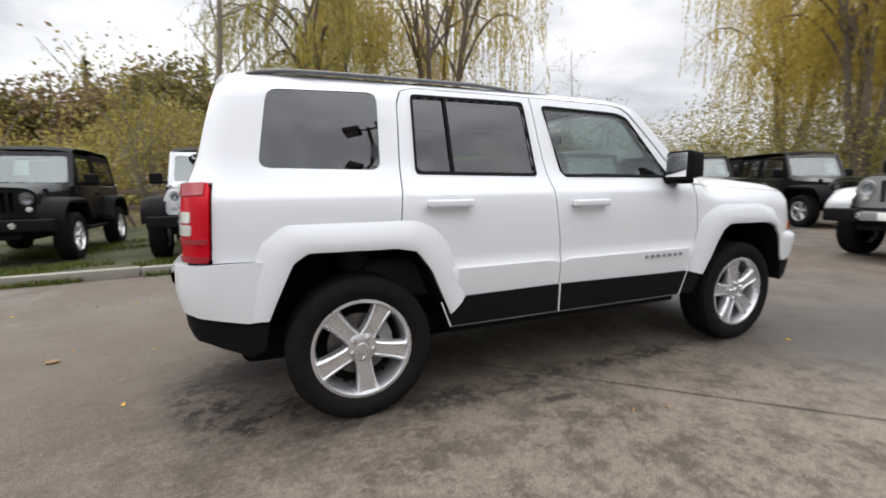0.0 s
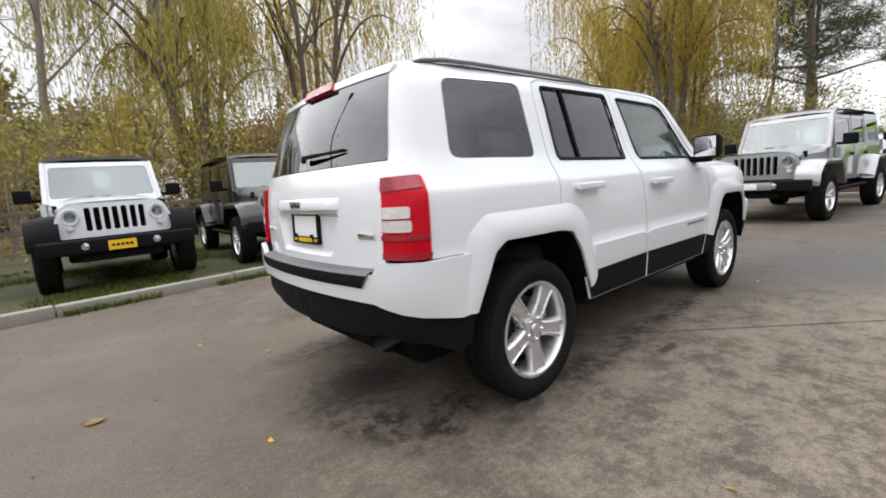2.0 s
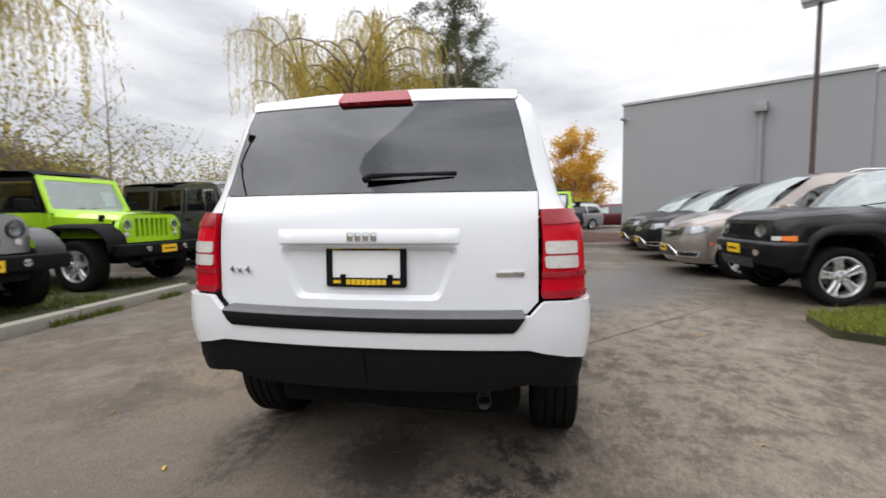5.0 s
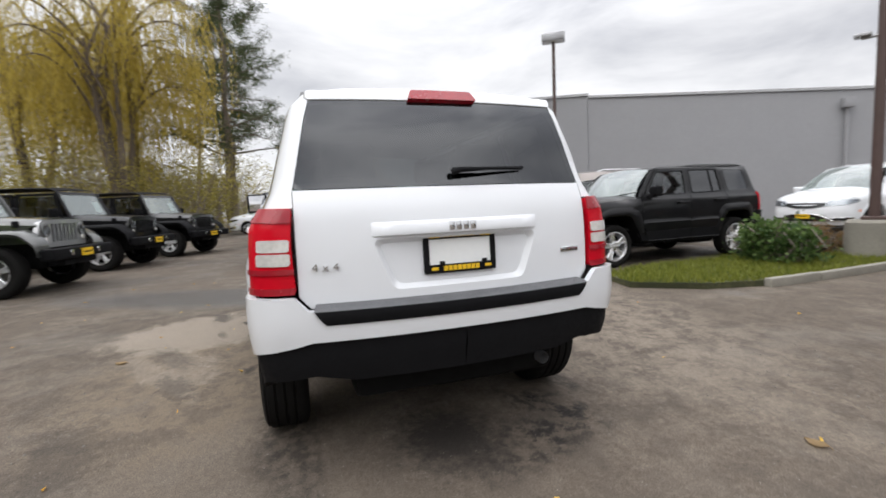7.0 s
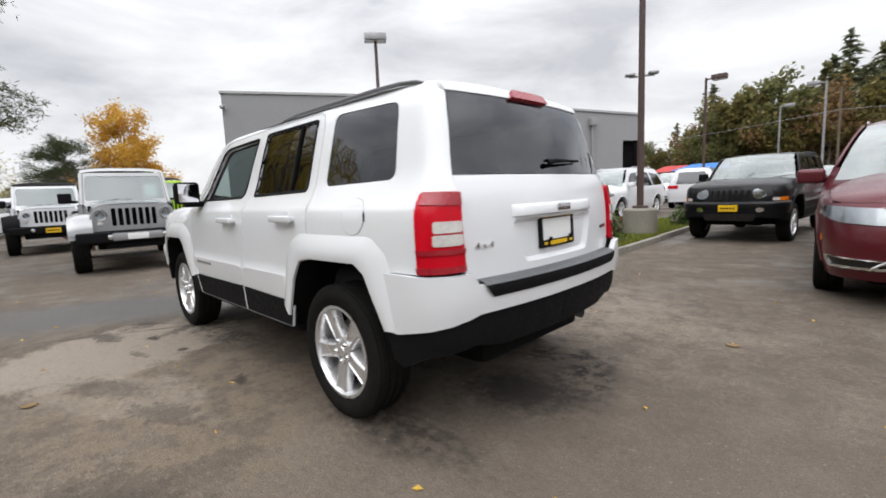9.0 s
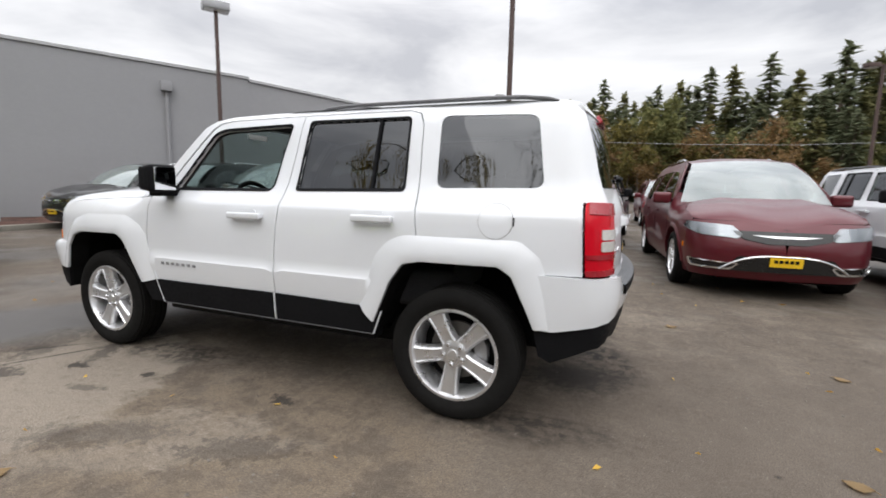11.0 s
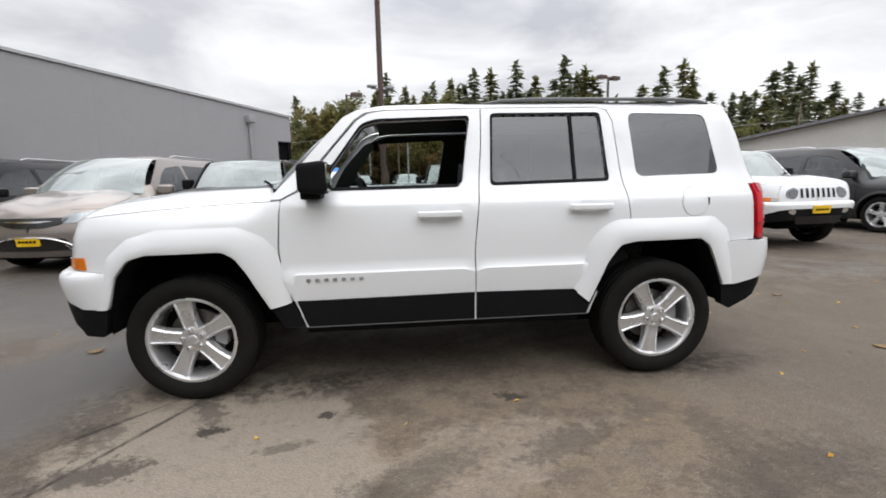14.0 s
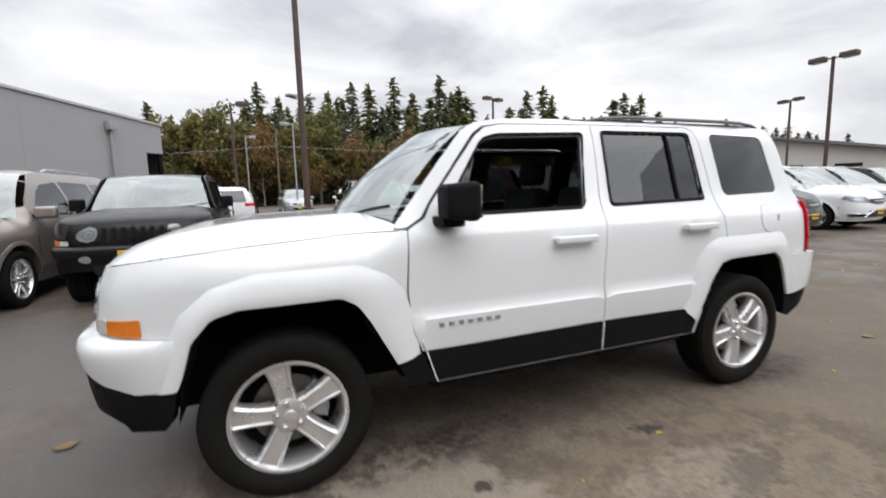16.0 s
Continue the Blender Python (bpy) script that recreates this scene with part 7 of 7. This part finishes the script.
TAN = m_leaf("tan_dry_leaf", (0.20, 0.125, 0.055), (0.38, 0.27, 0.14))


def dry_leaf(x, y, size, turn, label):
    """One curled broad leaf with a midrib, lying on the asphalt."""
    half = [0.0, 0.20, 0.34, 0.38, 0.30, 0.16, 0.0]
    rows = []
    for i, w in enumerate(half):
        u = i / 6 - 0.5
        rows.append([Vector((u * size, k * w * size * (0.9 + 0.2 * ((i * 7 + 3) % 3) / 2), 0.006 + size * (0.16 * u * u + 0.10 * abs(k) * (0.4 + u * u) + 0.02 * (k * u)))) for k in (-1, -0.5, 0, 0.5, 1)])
    leaf = tagged(part("fallen_leaf", up_if_needed(strip_bm(rows), Vector((0, 0, 1))), TAN), label, "leaf", "large dry leaves on the asphalt")
    leaf.matrix_world = pose(x, y, 0, 0, 0, turn)
    stalk = part("stalk", tube_bm([(-0.5 * size, 0, 0.010 + 0.04 * size), (-0.68 * size, 0.05 * size, 0.008)], 0.0016, 5), TAN, leaf)
    return leaf


for x_, y_, s_, a_ in ((2.38, -0.05, 0.11, 20), (0.18, 1.97, 0.09, 70), (-3.46, -0.63, 0.09, 140), (-3.03, 0.68, 0.10, -20), (-2.55, -1.44, 0.09, 10)):
    dry_leaf(x_, y_, s_, a_, "curled tan dry leaf lying on the asphalt")

# loose grit, thickest along the kerbs and in drifts
gv, gf = [], []
while len(gf) < 8 * 3600:
    x, y = rng0.uniform(-6, 5.5), rng0.uniform(-3.4, 4.3)
    if noise.noise(Vector((x * 0.8, y * 0.8, 5.0))) < (0.25 if y < 3.3 else -0.2):
        continue
    q = len(gv)
    r_ = 0.0025 + 0.006 * rng0.uniform() ** 3
    gv += [(x + r_ * rng0.uniform(0.6, 1.3), y, r_ * 0.4), (x, y + r_ * rng0.uniform(0.6, 1.3), r_ * 0.4), (x - r_, y, r_ * 0.3), (x, y - r_, r_ * 0.5), (x, y, r_ * rng0.uniform(0.8, 1.3)), (x, y, -0.002)]
    gf += [(q, q + 1, q + 4), (q + 1, q + 2, q + 4), (q + 2, q + 3, q + 4), (q + 3, q, q + 4), (q + 1, q, q + 5), (q + 2, q + 1, q + 5), (q + 3, q + 2, q + 5), (q, q + 3, q + 5)]
gm = bpy.data.meshes.new("gravel")
gm.from_pydata(gv, [], gf)
gm.materials.append(GRIT)
tagged(new("gravel", gm), "loose grey-brown grit scattered on the asphalt", "gravel", kind="stuff")

# fence behind the verge
fence = tagged(empty("fence"), "weathered low wooden rail fence behind the parked off-roaders", "fence")
for i in range(16):
    part("post", box_bm(-16.06 + 2.6 * i, -15.94 + 2.6 * i, 12.94, 13.06, 0, 1.15, 0.01), WOOD, fence)
for z in (0.55, 1.02):
    for i in range(8):
        part("rail", box_bm(-16 + 4.9 * i + 0.01, -11.1 + 4.9 * i - 0.01, 12.88, 12.92, z, z + 0.12, 0.008), WOOD, fence)


# ---- buildings, posts ----
ax, ay, bx, by = 14.84, -4.54, 5.33, -19.94
L_ = math.hypot(bx - ax, by - ay)
yaw_ = math.degrees(math.atan2(by - ay, bx - ax))
shop = tagged(empty("commercial_building", pose(ax, ay, 0, 0, 0, yaw_)), "long plain grey-painted commercial building with downpipes", "building")


def wall_bm(pts, depth):
    return prism_bm(pts, 0.0, depth)


part("wall", wall_bm([(0, 0), (7.05, 0), (7.05, 5.10), (0, 5.20)], 14), STUCCO, shop, smooth=False)
part("wall", moved(wall_bm([(7.06, 0), (17.25, 0), (17.25, 3.2), (L_, 3.2), (L_, 4.36), (7.06, 5.02)], 13.9), Matrix.Translation((0, 0.04, 0))), STUCCO, shop, smooth=False)
part("parapet_cap", prism_bm([(-0.05, 5.20), (7.08, 5.10), (7.08, 5.19), (-0.05, 5.29)], -0.05, 0.3), CAP, shop, "pale metal parapet cap", smooth=False)
part("parapet_cap", prism_bm([(7.10, 5.02), (L_ + 0.05, 4.36), (L_ + 0.05, 4.45), (7.10, 5.11)], -0.02, 0.3), CAP, shop, "pale metal parapet cap", smooth=False)
part("doorway", box_bm(17.252, L_ - 0.02, 0.35, 13.5, 0, 3.198), SHADOWED, shop, "recessed doorway with its shade painted near black", smooth=False)
part("corner_post", box_bm(L_ - 0.18, L_ - 0.03, 0.06, 0.2, 0, 3.2), SHADOWED, shop, smooth=False)
for x, top in ((4.4, 4.60), (15.6, 4.20)):
    dp = part("downpipe", tube_bm([(x, -0.08, 0.05), (x, -0.08, top - 0.3)], 0.06, 10), STUCCO, shop, "grey-painted downpipe with box head")
    part("pipe_head", box_bm(x - 0.16, x + 0.16, -0.26, -0.003, top - 0.32, top, 0.01), STUCCO, dp)
for x in (2.2, 9.6, 12.6):
    part("wall_joint", box_bm(x - 0.012, x + 0.012, -0.004 if x < 7 else 0.036, 0.02 if x < 7 else 0.05, 0, 4.6), STUCCO, shop, smooth=False)
part("wall_lamp", merge(box_bm(-0.03, 0.12, -0.28, -0.05, 4.62, 4.72, 0.02), tube_bm([(0.05, -0.2, 4.7), (0.05, 0.0, 4.7)], 0.02, 6)), STEEL, shop)


def lamp_post(name, x, y, h, heads, label, material, base=0.0, r=0.07, spread=0.55, yaw=0.0):
    """A lot lamp: post, base plate, and box heads on short arms."""
    p = tagged(empty(name, pose(x, y, 0, 0, 0, yaw)), label, "street lamp")
    part("post", tube_bm([(0, 0, base), (0, 0, h)], [r, r * 0.8], 10), material, p)
    if base:
        part("pedestal", lathe_bm([(0.001, base), (0.30, base), (0.34, base - 0.04), (0.34, 0.0)], 18, "Z"), CONCRETE, p, "round concrete pedestal")
    part("base_plate", box_bm(-0.15, 0.15, -0.15, 0.15, base, base + 0.05, 0.01), material, p)
    for s in heads:
        part("arm", tube_bm([(0, 0, h - 0.08), (s * spread * 0.5, 0, h - 0.04)], 0.03, 6), material, p)
        hd = part("head", box_bm(min(s * spread * 0.45, s * (spread * 0.45 + 0.55)), max(s * spread * 0.45, s * (spread * 0.45 + 0.55)), -0.19, 0.19, h - 0.14, h + 0.06, 0.03), material, p)
        part("lens", box_bm(min(s * (spread * 0.45 + 0.06), s * (spread * 0.45 + 0.5)), max(s * (spread * 0.45 + 0.06), s * (spread * 0.45 + 0.5)), -0.15, 0.15, h - 0.155, h - 0.141), LAMPLENS, hd)
    return p


tall = lamp_post("lamp_post", 0.50, -7.70, 7.2, (1, -1), "tall brown lamp post on a round concrete pedestal", RUST, base=0.62, r=0.070, yaw=25)
part("crossarm", tube_bm([(-0.24, 0, 3.32), (0.24, 0, 3.32)], 0.025, 8), STEEL, tall)
for s in (-1, 1):
    part("floodlight", box_bm(s * 0.22 - 0.10, s * 0.22 + 0.10, -0.09, 0.09, 3.33, 3.385, 0.02), STEEL, tall)
part("bracket", box_bm(-0.02, 0.12, -0.06, 0.06, 6.2, 6.4, 0.01), STEEL, tall)
one = lamp_post("lamp_post", 10.55, -8.68, 6.78, (), "grey-brown lamp post with one flat box head behind the parked cars", RUST, r=0.072, yaw=-35)
hd1 = part("head", box_bm(-0.24, 0.24, -0.40, 0.40, 6.78, 7.03, 0.03), STEEL, one)
part("lens", box_bm(-0.19, 0.19, -0.34, 0.34, 6.765, 6.779), LAMPLENS, hd1)
lamp_post("lamp_post", 2.55, -19.9, 5.45, (-1,), "brown lamp post with a single arm and flat head", RUST, r=0.06, yaw=0, spread=0.5)
lamp_post("lamp_post", -12.6, -23.6, 7.1, (1, -1), "brown lamp post with two box heads before the wood", RUST, r=0.085, yaw=20)
lamp_post("lamp_post", -20.2, -8.95, 6.2, (1, -1), "dark brown lamp post with two box heads over the parked cars", RUST, r=0.08, yaw=95)
lamp_post("lamp_post", -31, -17, 6.6, (1, -1), "distant brown lamp post with two box heads", RUST, r=0.08, yaw=80)
lamp_post("lamp_post", -0.6, -29, 6.0, (1,), "distant pale lamp post with a flat head", STEEL, r=0.06)
lamp_post("lamp_post", 2.6, -38, 6.2, (-1,), "distant pale lamp post with a flat head", STEEL, r=0.06)
# the curved-arm lamp that shows in the window reflections
cob = tagged(empty("street_lamp", pose(-7.2, 9.6, 0)), "steel street lamp with a curved arm over the verge", "street lamp")
part("post", tube_bm([(0, 0, 0), (0, 0, 6.4)], [0.09, 0.06], 10), STEEL, cob)
part("arm", tube_bm([(0, 0, 6.3), (0.15, -0.2, 6.9), (0.55, -0.7, 7.2), (1.0, -1.25, 7.25)], 0.045, 8), STEEL, cob)
part("head", moved(box_bm(-0.40, 0.35, -0.14, 0.14, -0.06, 0.07, 0.04), pose(1.25, -1.55, 7.25, 0, 0, -52)), STEEL, cob)

cable = tagged(empty("overhead_cables"), "thin overhead cables on poles along the wood", "cable")
for z in (6.4,):
    part("cable", tube_bm([(40 - 8 * i, -55 + 1.6 * i, z - 0.9 * math.sin(math.pi * ((i % 5) / 5))) for i in range(12)], 0.016, 4), STEEL, cable)
for i in (0, 5, 10):
    part("pole", tube_bm([(40 - 8 * i, -55 + 1.6 * i, 0), (40 - 8 * i, -55 + 1.6 * i, 8.2)], 0.08, 8), BARK, cable)

# long low pale building beyond the lot
hall = tagged(empty("low_building", pose(-32, -23.5, 0, 0, 0, -51)), "long low off-white building with a shallow grey gable roof", "building")
part("wall", prism_bm([(-11, 0), (11, 0), (11, 3.3), (0, 5.2), (-11, 3.3)], -18, 0), OFFWHITE, hall, smooth=False)
for s in (-1, 1):
    part("roof", prism_bm([(s * 11.5, 3.22), (0, 5.22), (0, 5.42), (s * 11.5, 3.42)], -18.4, 0.5), ROOFING, hall, smooth=False)
for i in range(6):
    w = part("window", box_bm(-9.4 + 3.3 * i, -7.9 + 3.3 * i, 0.0, 0.06, 1.4, 2.5), SHINY, hall)
    part("sill", box_bm(-9.5 + 3.3 * i, -7.8 + 3.3 * i, 0.0, 0.14, 1.30, 1.39), OFFWHITE, w)

far_shed = tagged(empty("far_shed", pose(60, -6, 0, 0, 0, 5)), "distant dark modern building with green band", "building")
part("wall", box_bm(-4, 4, -3.5, 3.5, 0, 5.2), ROOFING, far_shed, smooth=False)
part("band", box_bm(-4.03, -3.97, -3.5, 3.5, 2.6, 3.0), LIME, far_shed, smooth=False)

# canvas stands far down the lot
for i, (x, y, c, w) in enumerate(((11.9, -46, REDC, 2.0), (8.4, -45, BLUE, 3.4))):
    st = tagged(empty("canvas_stand", pose(x, y, 0, 0, 0, 8 * i)), ("red" if c is REDC else "blue") + " canvas sales stand far down the lot", "stand")
    rf = bmesh.new()
    vs = [rf.verts.new(p) for p in ((-w, -1.5, 2.2), (w, -1.5, 2.2), (w, 1.5, 2.2), (-w, 1.5, 2.2), (-w * 0.5, 0, 2.8), (w * 0.5, 0, 2.8))]
    for f in ((0, 1, 5, 4), (1, 2, 5), (2, 3, 4, 5), (3, 0, 4), (3, 2, 1, 0)):
        rf.faces.new([vs[k] for k in f])
    part("canopy", rf, c, st, smooth=False)
    for sx in (-1, 1):
        for sy in (-1, 1):
            part("leg", tube_bm([(sx * (w - 0.1), sy * 1.4, 0), (sx * (w - 0.1), sy * 1.4, 2.2)], 0.04, 6), STEEL, st)

# more cars far down the lot
for at_, mat_, text_ in ((pose(6.3, -27.5, 0, 0, 0, 85), WHITE, "white people carrier far down the lot"), (pose(-0.5, -31, 0, 0, 0, 95), SILVER, "silver people carrier far down the lot"), (pose(-4.2, -29.5, 0, 0, 0, 80), WHITE, "white people carrier far down the lot"),
                         (pose(-7.3, -24, 0, 0, 0, 92), GREY, "dark grey people carrier far down the lot"), (pose(-3.7, -16.6, 0, 0, 0, 92), MAROON, "maroon people carrier behind the black estate car"), (pose(3.0, -33, 0, 0, 0, 88), BLACK, "black people carrier far down the lot"),
                         (pose(27, -3.5, 0, 0, 0, 120), SILVER, "silver people carrier beyond the mulch island"), (pose(31, -7, 0, 0, 0, 80), MAROON, "maroon people carrier beyond the mulch island"), (pose(24.5, 1.6, 0, 0, 0, 100), WHITE, "white people carrier beyond the mulch island"),
                         (pose(-18.5, -7.0, 0, 0, 0, 92), BLACK, "black people carrier parked in the row"), (pose(-13.5, -14.5, 0, 0, 0, 92), SILVER, "silver people carrier in the row behind"), (pose(-17.5, -15.0, 0, 0, 0, 92), GREY, "grey people carrier in the row behind")):
    c_ = recolour(copy_thing(v_rose, at_), ROSE, mat_)
    c_["label"] = text_

# repeats that belong together
GROUPS = {"off_roader": "off-roaders parked on the lot", "people_carrier": "people carriers parked on the lot", "fir_tree": "firs of the wood round the lot", "lamp_post": "lamp posts of the lot",
          "willow_tree": "willows behind the verge", "scrub": "scrub behind the fence", "broadleaf_tree": "broadleaf trees before the wood", "bare_tree": "bare trees behind the verge", "canvas_stand": "canvas stands down the lot",
          "pine_tree": "pines beyond the lot", "maple_tree": "maples beyond the lot", "estate_car": "four-wheel-drive estate cars on the lot", "autumn_thicket": "thickets on the slope behind the lot", "shrub": "shrubs on the island", "dry_shrub": "dry stalks on the island"}
for ob in list(scene.objects):
    kind_ = ob.name.split(".")[0]
    if ob.parent is None and kind_ in GROUPS:
        tagged(ob, group=GROUPS[kind_])
